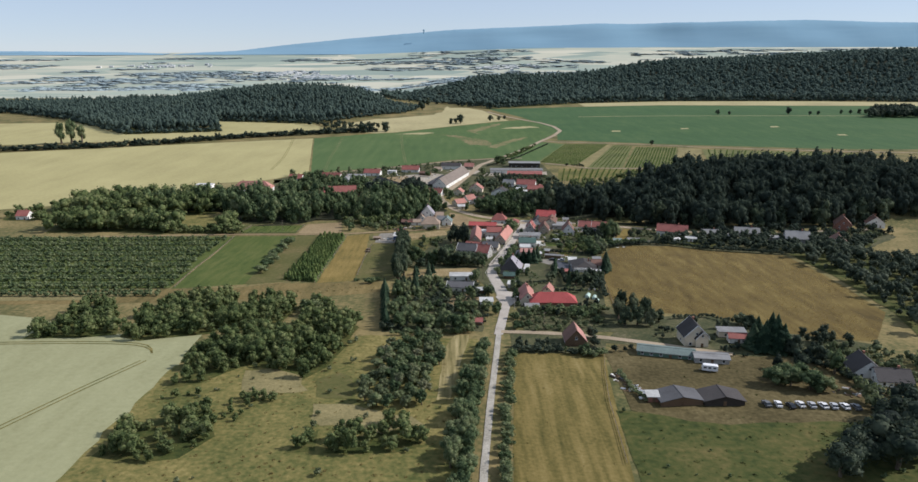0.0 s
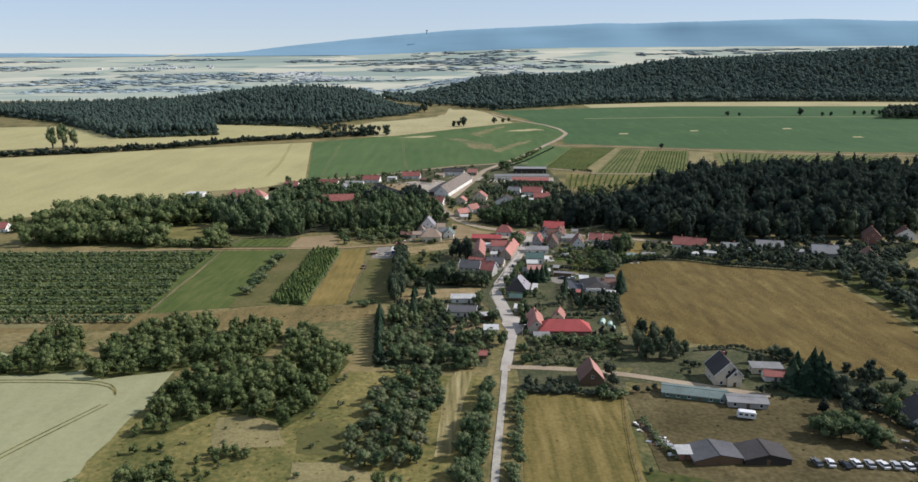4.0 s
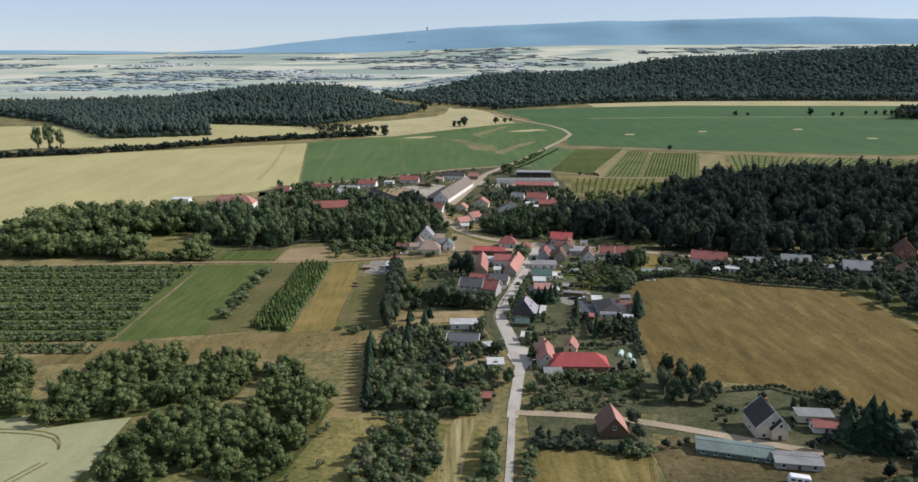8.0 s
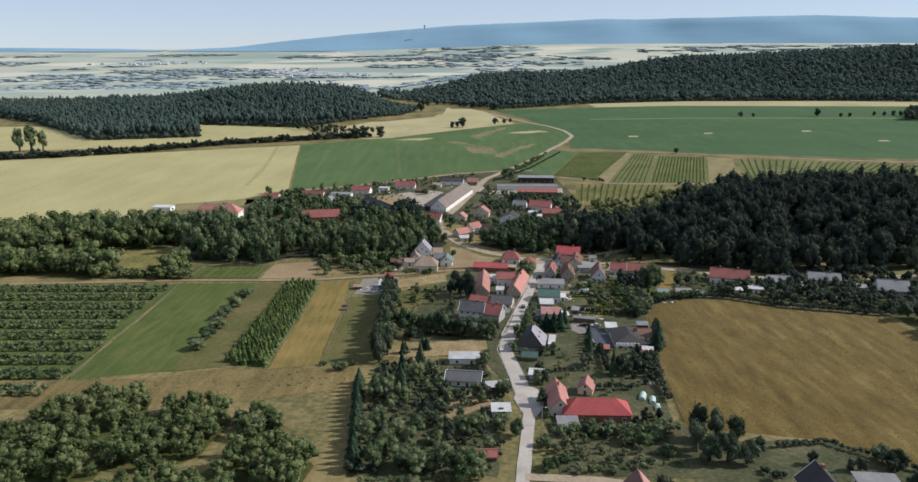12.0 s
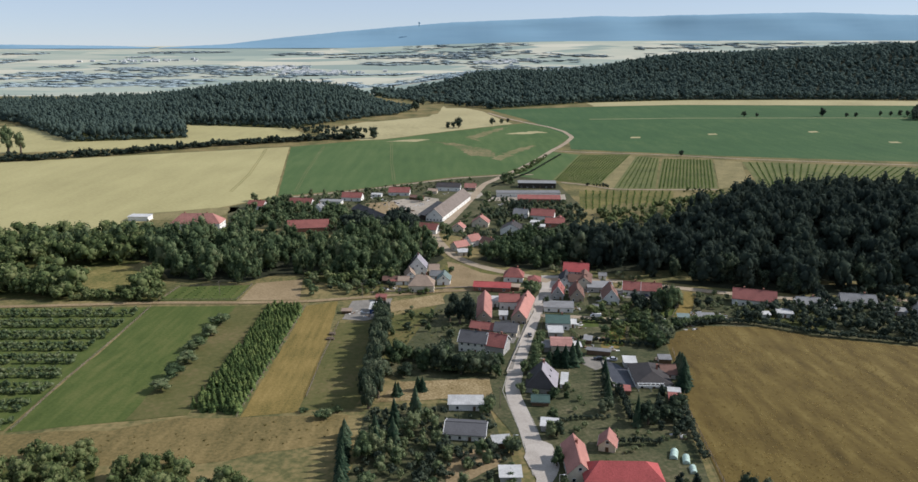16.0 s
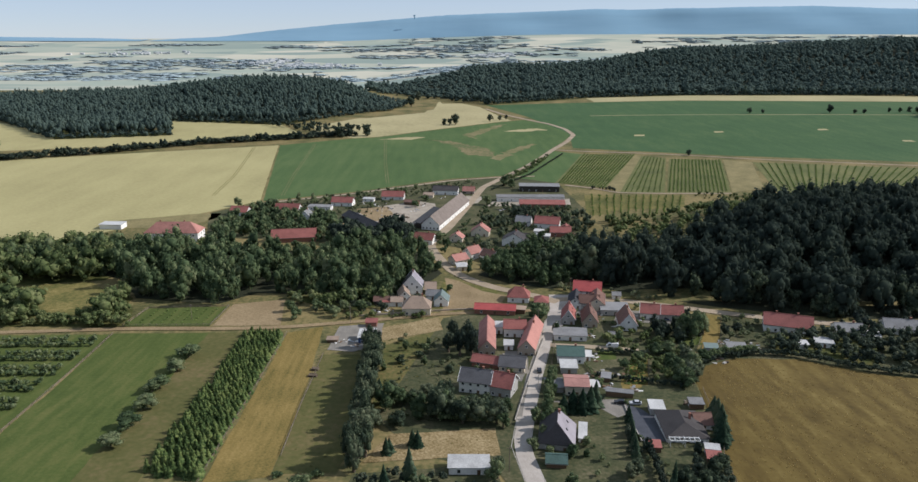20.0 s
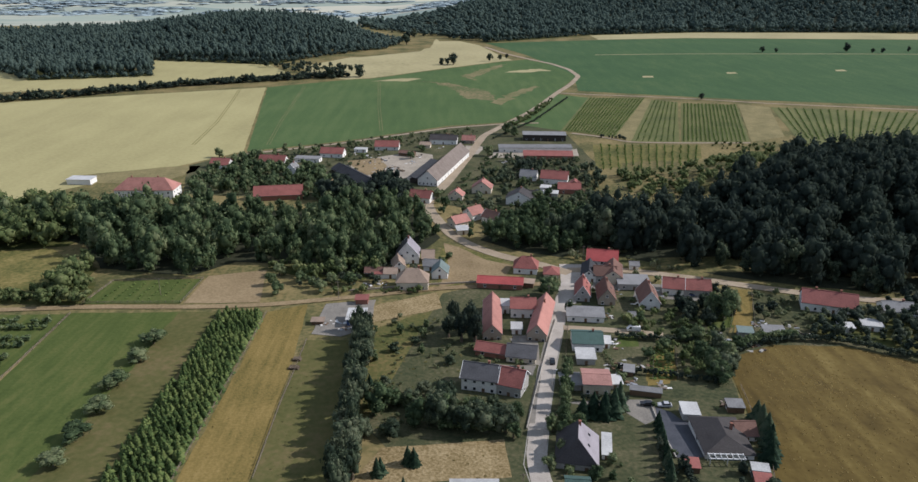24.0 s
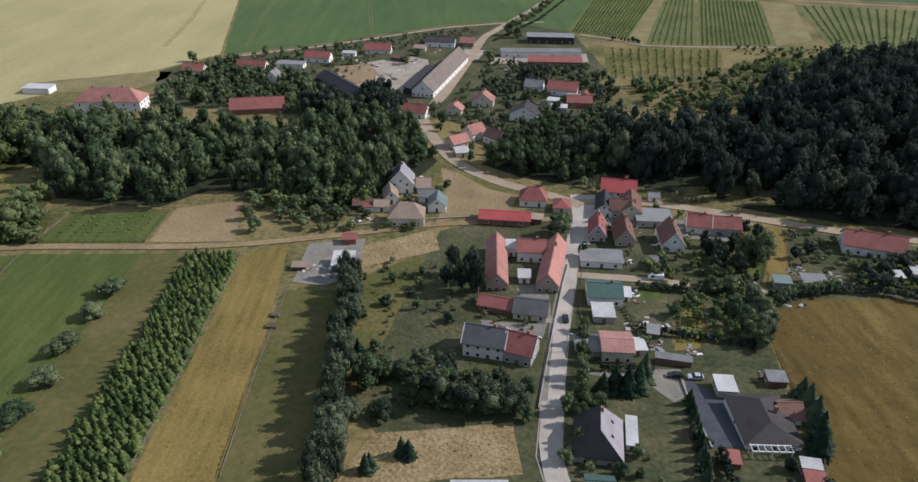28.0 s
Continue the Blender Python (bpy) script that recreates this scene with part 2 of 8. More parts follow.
def drape(name, pts, mat, label, layer=1, category="field", grow=0.0):
    """A thin sheet over the land inside the outline pts."""
    pts = [(x * PLAN, y * PLAN) for x, y in pts]
    SHEETS.append(name)
    lift = 0.05 * layer + 0.004 * (len(SHEETS) % 40) / 2
    bm = bmesh.new()
    f = bm.faces.new([bm.verts.new((x, y, 0)) for x, y in pts])
    if f.normal.z < 0 or sum(a[0] * b[1] - b[0] * a[1] for a, b in zip(pts, pts[1:] + pts[:1])) < 0:
        f.normal_flip()
    y0, y1 = min(p[1] for p in pts), max(p[1] for p in pts)
    for yb in ZYA[:, 0]:
        if y0 < yb < y1:
            bmesh.ops.bisect_plane(bm, geom=bm.verts[:] + bm.edges[:] + bm.faces[:], plane_co=(0, yb, 0), plane_no=(0, 1, 0))
    bmesh.ops.triangulate(bm, faces=bm.faces[:])
    for v in bm.verts:
        v.co.z = zy(v.co.y) + lift
    return tagged(link(name, bm, mat), label, category, kind="structure")


def wobbled(pts, step=6.0, amount=0.5, seed=1):
    """The same outline with slightly uneven edges."""
    out = []
    for (a, b), (c, d) in zip(pts, pts[1:] + pts[:1]):
        n = max(1, int(math.hypot(c - a, d - b) / step))
        for i in range(n):
            u = i / n
            x, y = a + (c - a) * u, b + (d - b) * u
            w = amount if i else 0
            out.append((x + w * noise.noise((x * .13, y * .13, seed)), y + w * noise.noise((x * .13, y * .13, seed + 7))))
    return out


def ribbon(name, line, width, mat, label, layer=3, category="road", kerb=0.0):
    """A road along the middle line, draped on the land."""
    pts = []
    line, width = [(x * PLAN, y * PLAN) for x, y in line], width * PLAN
    for (a, b), (c, d) in zip(line, line[1:]):
        n = max(1, int(math.hypot(c - a, d - b) / 5))
        pts += [(a + (c - a) * i / n, b + (d - b) * i / n) for i in range(n)]
    pts.append(line[-1])
    for _ in range(3):
        pts = [pts[0]] + [tuple((pts[i - 1][k] + 2 * pts[i][k] + pts[i + 1][k]) / 4 for k in (0, 1)) for i in range(1, len(pts) - 1)] + [pts[-1]]
    left, right = [], []
    for i, (x, y) in enumerate(pts):
        a, b = pts[max(0, i - 1)], pts[min(len(pts) - 1, i + 1)]
        dx, dy = b[0] - a[0], b[1] - a[1]
        s = math.hypot(dx, dy)
        w = width / 2 * (1 + .12 * noise.noise((x * .2, y * .2, 3)))
        left.append((x - dy / s * w, y + dx / s * w)), right.append((x + dy / s * w, y - dx / s * w))
    bm = bmesh.new()
    lv = [bm.verts.new((x, y, zy(y) + .05 * layer)) for x, y in left]
    rv = [bm.verts.new((x, y, zy(y) + .05 * layer)) for x, y in right]
    for i in range(len(pts) - 1):
        bm.faces.new((rv[i], rv[i + 1], lv[i + 1], lv[i]))
    return tagged(link(name, bm, mat), label, category, kind="structure")

# ---- far land: plain of small fields, wooded ridge, haze put into their colours ----


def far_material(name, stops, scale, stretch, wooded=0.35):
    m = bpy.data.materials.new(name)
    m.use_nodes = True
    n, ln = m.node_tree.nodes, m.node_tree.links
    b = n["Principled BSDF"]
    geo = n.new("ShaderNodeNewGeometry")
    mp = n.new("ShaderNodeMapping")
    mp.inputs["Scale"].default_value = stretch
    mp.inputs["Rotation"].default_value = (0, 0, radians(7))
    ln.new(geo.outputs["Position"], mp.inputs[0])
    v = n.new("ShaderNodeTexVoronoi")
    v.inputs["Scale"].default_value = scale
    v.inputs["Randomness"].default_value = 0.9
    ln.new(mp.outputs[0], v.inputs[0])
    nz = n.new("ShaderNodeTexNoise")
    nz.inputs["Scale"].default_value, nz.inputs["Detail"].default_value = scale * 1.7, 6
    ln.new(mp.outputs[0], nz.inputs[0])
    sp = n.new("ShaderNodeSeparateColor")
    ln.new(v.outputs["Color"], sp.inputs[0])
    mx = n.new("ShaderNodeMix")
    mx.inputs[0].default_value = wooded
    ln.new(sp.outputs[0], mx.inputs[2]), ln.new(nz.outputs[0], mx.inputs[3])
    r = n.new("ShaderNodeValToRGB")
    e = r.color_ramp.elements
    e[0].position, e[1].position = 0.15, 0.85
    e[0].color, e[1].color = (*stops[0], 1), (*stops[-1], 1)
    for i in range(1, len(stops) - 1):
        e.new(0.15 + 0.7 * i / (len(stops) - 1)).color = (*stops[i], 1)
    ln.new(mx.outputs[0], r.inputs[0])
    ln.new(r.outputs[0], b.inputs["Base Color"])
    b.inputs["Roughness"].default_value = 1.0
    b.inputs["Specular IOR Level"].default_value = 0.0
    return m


# Field, wall and wood colours are paled for the haze of distance.
M_FARLAND = far_material("haze_toned_fields", [(.245, .30, .268), (.295, .34, .29), (.41, .415, .34), (.31, .36, .305), (.435, .435, .352), (.50, .485, .395)], 1.0, (1 / 330, 1 / 170, 0), wooded=.25)
# Haze blue is put into the ridge colour; the mast shares it.
M_RIDGE = far_material("haze_toned_ridge", [(.195, .318, .412), (.208, .334, .428), (.225, .35, .442)], 1.0, (1 / 420, 1 / 160, 1 / 30), wooded=.9)
M_FARWALL = far_material("haze_toned_house_walls", [(.20, .24, .26), (.42, .44, .44), (.60, .60, .58)], 1.0, (1 / 14, 1 / 14, 1 / 9))
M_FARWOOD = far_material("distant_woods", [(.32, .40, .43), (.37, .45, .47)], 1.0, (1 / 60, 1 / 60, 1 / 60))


def build_ridge(name, line, base, depth, mat, label):
    """A long wooded ridge: line of (x, crest height), front foot depth metres nearer."""
    bm = bmesh.new()
    rows = []
    n = 220
    for j in range(6):
        u = j / 5
        row = []
        for i in range(n + 1):
            x = line[0][0] + (line[-1][0] - line[0][0]) * i / n
            h = float(np.interp(x, [p[0] for p in line], [p[1] for p in line]))
            h += 3.0 * noise.noise((x * .004, 0, 1)) + 2.0 * noise.noise((x * .03, 0, 5))
            z = base + (h - base) * math.sin(u * math.pi / 2) ** 1.2
            row.append(bm.verts.new((x, 4520 + depth * u + 60 * noise.noise((x * .002, u * 3, 8)), z)))
        rows.append(row)
    for a, b in zip(rows, rows[1:]):
        for i in range(n):
            bm.faces.new((a[i], a[i + 1], b[i + 1], b[i]))
    return tagged(link(name, bm, mat, smooth_faces=True), label, "backdrop", kind="structure")


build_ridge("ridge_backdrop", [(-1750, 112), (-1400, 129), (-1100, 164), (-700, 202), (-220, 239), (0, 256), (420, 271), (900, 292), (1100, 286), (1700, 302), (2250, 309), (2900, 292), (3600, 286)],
            104, 260, M_RIDGE, "long wooded ridge on the horizon, coloured haze blue")
build_ridge("ridge_backdrop_2", [(-4600, 132), (-3800, 137), (-3200, 134), (-2700, 128), (-2200, 121), (-1800, 112)], 104, 200, M_RIDGE, "low hills far off on the horizon, coloured haze blue")

# ---- fields ----
drape("forest_floor_1", wobbled([(-720, 1180), (-568, 1058), (-420, 902), (-306, 925), (-347, 1046), (-204, 1010), (-80, 1160), (-110, 1190), (-210, 1050), (-360, 1090), (-335, 962), (-410, 945), (-555, 1098), (-700, 1215)], 12, 3), M_WEEDS, "dark undergrowth at the forest edge", category="undergrowth")
drape("forest_floor_2", wobbled([(51, 1242), (225, 1370), (413, 1430), (671, 1426), (900, 1381), (1500, 1326), (1500, 1362), (900, 1417), (671, 1462), (413, 1466), (215, 1404), (40, 1272)], 12, 3), M_WEEDS, "dark undergrowth at the hill forest edge", category="undergrowth")
drape("field_1", wobbled([(-260, 252), (-165.6, 245), (-150, 241), (-123.5, 224), (-85.4, 223.5), (-84.7, 207), (-82, 189), (-83, 162), (-84, 140), (-88, 95), (-92, -60), (-260, -60)]), M_WHEAT_SW, "pale ripening cereal field with tractor lines")
drape("field_2", wobbled([(16.8, 206), (44.5, 205), (40.5, 166), (37, 133), (28, -60), (8, -60), (11.5, 133)]), M_GOLD_S, "dry golden hay meadow beside the lane")
drape("field_3", wobbled([(71.4, 343.4), (77.9, 354.8), (84, 358.6), (90.4, 361.4), (98.4, 362.4), (110.8, 359.6), (127, 349), (160, 337), (160, 300), (155, 245), (134, 214), (109, 221), (91, 241), (57, 249), (62, 290)]), M_GOLD, "mown golden-brown hay field with faint swathes")
drape("field_4", wobbled([(-124, 386), (-78, 386.6), (-74.6, 289.5), (-118, 280)]), M_LAWN, "mown green grass strip beside the orchard")
drape("field_25", wobbled([(-90, 386), (-78, 386.6), (-74.6, 289.5), (-90, 286.5)], 5, 1.2), M_BROWN, "browned grass strip beside the plantation", layer=2)
drape("field_5", wobbled([(-61.7, 386), (-50, 392), (-46.6, 344), (-45.2, 302), (-45.2, 291), (-59.9, 288)]), M_STRIP, "narrow dry stubble strip")
drape("field_6", wobbled([(-46, 366), (-28, 366), (-25, 321), (-30, 293), (-45, 292)]), M_BROWN, "shaded grass strip beside the conifer row")
drape("field_7", wobbled([(-260, 275), (-125, 279), (-92, 280.5), (-76, 288.2), (-30.7, 289), (-29.9, 275), (-62.5, 264), (-84.6, 263.6), (-114, 260), (-260, 255)], amount=1.5), M_TRACKGRASS, "dry yellow grass track along the orchard end")
drape("field_31", wobbled([(-320, 266), (-140, 273), (-124, 279), (-123, 272), (-142, 264), (-320, 256)], 5, .8), M_HAYPATCH, "pale mown grass strip at the orchard foot", layer=2)
drape("field_8", wobbled([(-900, 560), (-419, 762), (-291, 815), (-174, 862), (-128, 608), (-158, 570), (-206, 517), (-260, 480), (-700, 300)]), M_WHEAT_NW, "large ripe wheat field above the village")
drape("field_32", wobbled([(-205, 553), (-160, 572), (-143, 574), (-142, 562), (-150, 546), (-166, 538), (-192, 540)], 4, 1), M_HAYPATCH, "dry mown grass between wheat and manor", layer=2)
drape("field_33", wobbled([(-62, 584), (-43, 590), (-38, 572), (-40, 556), (-50, 552)], 4, 2), M_SAND, "bare brown earth in the farmyard", layer=2.6, category="yard")
drape("field_9", wobbled([(-172.5, 862), (-104, 904), (-80, 911), (-8, 974), (40, 1014), (73, 1040), (90, 1050), (112, 1012), (126, 970), (129, 925), (114, 884), (92, 828), (75, 780), (55, 730), (37, 695), (-2, 684), (-72, 635), (-126, 608)]), M_GREEN, "deep green beet field on the slope")
drape("field_10", wobbled([(-900, 980), (-552, 1034), (-455, 962), (-416, 900), (-306, 930), (-351, 1048), (-203, 1006), (-161, 930), (-264, 882), (-426, 828), (-900, 700)]), M_WHEAT_NW, "ripe wheat field below the forest edge")
drape("field_11", wobbled([(-165, 994), (-141, 1033), (-100, 1105), (-73, 1180), (-75, 1300), (-11, 1335), (41, 1210), (59, 1095), (73, 1044), (40, 1018), (-8, 978), (-80, 914), (-104, 906), (-144, 930)]), M_SANDHILL, "sandy stubble slope beside the forest")
drape("field_12", wobbled([(51, 1240), (225, 1290), (369, 1318), (735, 1290), (1300, 1240), (1300, 700), (404, 752), (250, 790), (116, 838), (127, 938), (96, 1081)]), M_GREEN2, "wide flat green crop field")
drape("field_13", wobbled([(225, 1295), (369, 1323), (735, 1295), (1100, 1262), (1100, 1335), (671, 1420), (413, 1425), (225, 1370)]), M_SANDHILL, "pale stubble strip under the forest edge")
drape("field_14", wobbled([(-91, 393), (-90, 416.5), (-70.5, 422), (-66, 393.5)], 3), M_SAND, "bare tilled garden plot", category="plot", layer=2)
drape("field_15", wobbled([(-215, 436), (-161, 446), (-149, 434), (-133, 402), (-200, 404)]), M_DRY, "small dry pasture behind the tree belt")
drape("field_16", wobbled([(-24.5, 297), (-19, 311), (8.5, 314), (9, 300)], 3), M_PLOT, "dry yellow grass plot beside the street", category="plot", layer=2)
drape("field_17", wobbled([(-33, 388), (-8, 401), (-6, 388), (-30, 376)], 3), M_PLOT, "dry grass plot beside the field track", category="plot", layer=2)
drape("field_18", wobbled([(-5.4, 449), (17.5, 431), (12, 419), (6, 412), (-7, 403), (-9, 425)], 3), M_DRY, "sandy village green", category="plot", layer=2)
drape("field_19", wobbled([(-60, 574), (-46, 592), (-24, 606), (-13, 598), (-12, 580), (-28, 525), (-44, 540)], 3), M_CONCRETE_YARD, "pale concrete farmyard between the barns", category="yard", layer=2)
drape("field_20", wobbled([(45, 205), (52, 214), (110, 200), (118, 170), (96, 150), (66, 150), (44, 166)], 4), M_DIRT, "dry trodden yard around the sheds", category="yard")
drape("field_24", wobbled([(40, 166), (66, 158), (100, 160), (135, 175), (150, -60), (30, -60)], 4, 1.5), M_WEEDS, "rank weedy grassland below the yard")
drape("field_21", wobbled([(-10, 300), (8, 292), (22, 250), (55, 252), (60, 290), (74, 357), (84, 376), (84, 396), (40, 424), (-6, 400), (-24, 320)], 5), M_GARDEN, "gardens of the village street", category="garden")
drape("field_31", wobbled([(46, 214), (62, 240), (90, 242), (110, 222), (132, 212), (112, 198), (76, 206)], 5, 1.5), M_GARDEN, "shady gardens round the villa", category="garden")
drape("field_32", wobbled([(17, 206), (44, 204), (48, 217), (30, 223), (17, 224)], 5, 1.2), M_GARDEN, "overgrown garden beside the drive", category="garden")
drape("field_33", wobbled([(22, 226), (56, 224), (62, 240), (56, 252), (22, 252)], 5, 1.2), M_GARDEN, "overgrown garden below the red-roofed house", category="garden")
drape("field_22", wobbled([(-90, -60), (0, -60), (2, 132), (6, 218), (-30, 222), (-84, 196)], 5, 2), M_DRY, "dry scrubby meadow with bushes")
drape("patch_5", wobbled([(-62, 192), (-54, 194), (-45, 188), (-41, 178), (-53, 174), (-59, 178)], 3, 4), M_HAYPATCH, "bright dry grass clearing between the bushes", layer=2, category="patch")
drape("patch_6", wobbled([(-40, 186), (-34, 190), (-30, 185), (-29, 173), (-38, 174)], 3, 3), M_BROWN, "browned rough ground beside the orchard", layer=2, category="patch")
drape("patch_7", wobbled([(-38, 170), (-30, 170), (-12, 163), (-8, 158), (-18, 154), (-34, 158)], 3, 3), M_HAYPATCH, "bright dry grass clearing between the bushes", layer=2, category="patch")
drape("strip_8", wobbled([(-6, 172), (-4.3, 208), (-1.5, 221.5), (3.4, 221.5), (.8, 200), (-2.4, 172)], 4, .6), M_SWATH, "narrow strip of pale cut swathes beside the lane trees", layer=2, category="strip")
drape("field_23", wobbled([(-124, 393), (-92, 393), (-91, 414), (-122, 412)], 4), M_LAWN, "fenced green allotment", category="plot", layer=2)

drape("field_26", wobbled([(-150, 575), (-126, 604), (-72, 632), (-2, 680), (36, 690), (60, 690), (76, 660), (82, 560), (74, 500), (30, 478), (-10, 505), (-60, 508), (-135, 520)], 5, 2), M_GARDEN, "gardens and verges of the upper village", category="garden")

drape("field_27", wobbled([(-320, 384), (-125, 385), (-119, 281), (-320, 266)]), M_LAWN, "grassy ground under the orchard rows", category="orchard")
drape("field_28", wobbled([(-25, 316), (-28, 372), (-8, 388), (2, 372), (2, 330), (-2, 318)], 4, 1.5), M_ORCHARD, "shaded green lawn of the orchard garden", category="garden", layer=2)

drape("field_29", wobbled([(-26, 225), (8, 225), (12, 262), (7, 296), (-26, 292)], 4, 1.5), M_GARDEN, "leafy orchard gardens west of the street", category="garden")

drape("patch_20", wobbled([(-43, 898), (-19, 891), (-2, 860), (13, 797), (36, 787), (38, 815), (30, 845), (-2, 886)], 4, 6), M_SOIL, "bare sandy streak in the beet field", layer=2.2, category="patch")
drape("patch_21", wobbled([(56, 950), (81, 950), (108, 962), (97, 976), (74, 966)], 4, 4), M_SANDHILL, "bare pale streak in the beet field", layer=2.2, category="patch")
drape("patch_22", wobbled([(-79, 895), (-43, 894), (-29, 910), (-50, 912)], 4, 4), M_SANDHILL, "bare pale streak in the beet field", layer=2.2, category="patch")
drape("patch_23", wobbled([(10, 930), (52, 1000), (64, 1012), (30, 930), (22, 900)], 4, 6), M_PATCH, "thin pale growth in the beet field", layer=2.3, category="patch")
drape("patch_24", wobbled([(34, 780), (53, 827), (80, 868), (84, 862), (58, 812), (40, 766)], 4, 6), M_PATCH, "thin pale growth in the beet field", layer=2.2, category="patch")

drape("plot_1", wobbled([(94.7, 402), (99.4, 402), (88.0, 369.4), (81.7, 368.8)], 3, 1), M_STRIP, "dry mown strip between the gardens", layer=2, category="plot")
drape("plot_2", wobbled([(55.2, 360.4), (61.2, 360.4), (55.8, 340.7), (47.8, 340.3)], 3, 1), M_STRIP, "vegetable beds in dry earth", layer=2, category="plot")
drape("plot_3", wobbled([(46.7, 368.7), (52.6, 368.6), (51.0, 360.5), (44.4, 360.5)], 3, 1), M_LAWN, "small mown lawn behind the green-roofed house", layer=2, category="plot")
drape("plot_4", wobbled([(79.5, 382.7), (86.9, 382.6), (83.2, 372.7), (74.9, 372.1)], 3, 1), M_LAWN, "mown lawn under the tall tree", layer=2, category="plot")
# These two lawns take the darker garden grass colour for the shade there.
drape("plot_5", wobbled([(36.2, 323.2), (45.3, 323.4), (39.6, 297.9), (29.6, 298.1)], 3, 1), M_GARDEN, "long mown lawn beside the hip-roofed house, coloured dark for shade", layer=2, category="plot")
drape("plot_6", wobbled([(61.7, 359.5), (69.5, 360.3), (63.4, 341.3), (55.8, 339.7)], 3, 1), M_GARDEN, "lawn behind the vegetable beds, coloured dark for tree shade", layer=2, category="plot")

drape("field_30", wobbled([(74, 346), (78, 355), (90, 361), (111, 360), (128, 349), (161, 338), (200, 345), (240, 380), (240, 398), (136, 388), (88, 404), (84, 376)], 4, 1), M_GARDEN, "rough gardens between the hay field and the wood road", category="garden")

# ---- vineyard and orchard strips ----
STRIPS = [((74, 666), (107, 646), (166, 797), (118, 801), M_VINEGRASS), ((107, 646), (114, 631), (170, 790), (166, 797), M_HAYPATCH), ((40, 692), (74, 666), (118, 801), (92, 822), M_GREEN),
          ((114, 631), (145, 630), (189, 778), (170, 790), M_VINEGRASS), ((146, 629), (191, 630), (234, 766), (190, 773), M_VINEGRASS),
          ((192, 630), (220, 645), (256, 754), (236, 768), M_HAYPATCH), ((222, 626), (310, 600), (420, 712), (257, 754), M_VINEGRASS), ((78, 560), (134, 552), (156, 621), (88, 623), M_DRY)]
for i, (a, b, c, d, mt) in enumerate(STRIPS):
    drape("strip_%d" % (i + 1), wobbled([a, b, c, d]), mt, "narrow cultivated strip beside the vineyard", layer=2, category="strip")

# ---- roads ----
LANE = [(3, -60), (4, 60), (4.6, 115), (5, 133), (8.2, 170), (10.9, 197), (13.2, 222)]
ribbon("road_8", LANE, 1.8, M_LANE, "narrow pale lane between hedges", 4)
STREET = [(13.2, 222), (15.6, 239), (18.2, 258), (16.8, 281), (14.2, 304), (18.2, 326), (23, 349), (29, 374), (35, 398), (40, 417)]
ribbon("road_10", STREET[:3], 3.2, M_ROAD, "narrow pale asphalt where the lane joins the street", 4)
ribbon("road_1", STREET[2:], 4.4, M_ROAD, "pale worn village street winding between the houses", 4)
ribbon("road_2", [(40, 417), (31, 426), (18, 433), (6, 445), (-2.5, 459), (-12, 490), (-14, 506), (-4, 538), (9, 596), (20, 650), (39, 690), (58, 730), (78, 780), (95, 828), (118, 884), (131, 925), (128, 971), (115, 1013), (92, 1055), (67, 1107), (48, 1185)], 5.0, M_TRACK, "pale lane past the long barn up to the fields", 5)
ribbon("road_3", [(-200, 385), (-120, 390.5), (-82, 390), (-62, 391.5), (-32.5, 398), (-8, 404.5), (12, 406), (33, 408)], 3.0, M_SAND, "dirt field track at the end of the strips", 6)
ribbon("road_4", [(40, 420), (59, 420.5), (78, 414), (95, 407), (113, 399.5), (136, 392), (175, 389), (240, 400)], 4.5, M_TRACK, "pale road along the wood edge", 6)
ribbon("road_5", [(14.2, 224.8), (26, 224), (35, 222.4), (48, 219), (62, 213), (74, 207.6), (84, 203.5)], 3.0, M_TRACK, "gravel drive to the outlying houses", 5)
ribbon("road_6", [(93, 828), (121, 817), (171, 806), (218, 790), (262, 771), (376, 738), (800, 660)], 3.2, M_TRACK, "farm track along the vineyard", 6)
ribbon("road_9", [(80, 657), (97, 647), (112, 630), (145, 627), (190, 627)], 2.6, M_TRACK, "grassy headland track below the vines", 6)
ribbon("road_7", [(-126, 600), (-72, 628), (-2, 676), (40, 690), (62, 692)], 3, M_TRACK, "track behind the upper houses", 6)

# ---- vegetation ----
M_LEAF = material("broad_leaves", [(0.048, 0.076, 0.037), (0.090, 0.131, 0.062), (0.146, 0.190, 0.090), (0.204, 0.232, 0.120)], .09, 1.1, .8, .0, island=.34, rand=.34, mix=.4, spec=.12, thin=0.4)
M_SCRUB = material("olive_scrub_leaves", [(0.054, 0.080, 0.031), (0.102, 0.139, 0.053), (0.158, 0.197, 0.077), (0.218, 0.240, 0.106)], .07, 1.1, .8, .0, island=.34, mix=.4, spec=.12, thin=0.42)
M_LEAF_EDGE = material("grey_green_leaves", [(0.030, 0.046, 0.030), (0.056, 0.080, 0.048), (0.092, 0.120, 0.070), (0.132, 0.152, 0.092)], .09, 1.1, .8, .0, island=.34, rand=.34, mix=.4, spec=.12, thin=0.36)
M_LEAF_DARK = material("dark_leaves", [(0.019, 0.029, 0.024), (0.034, 0.050, 0.036), (0.056, 0.076, 0.050), (0.084, 0.102, 0.068)], .05, .9, .8, .0, island=.30, rand=.25, mix=.4, spec=.12, thin=0.32)
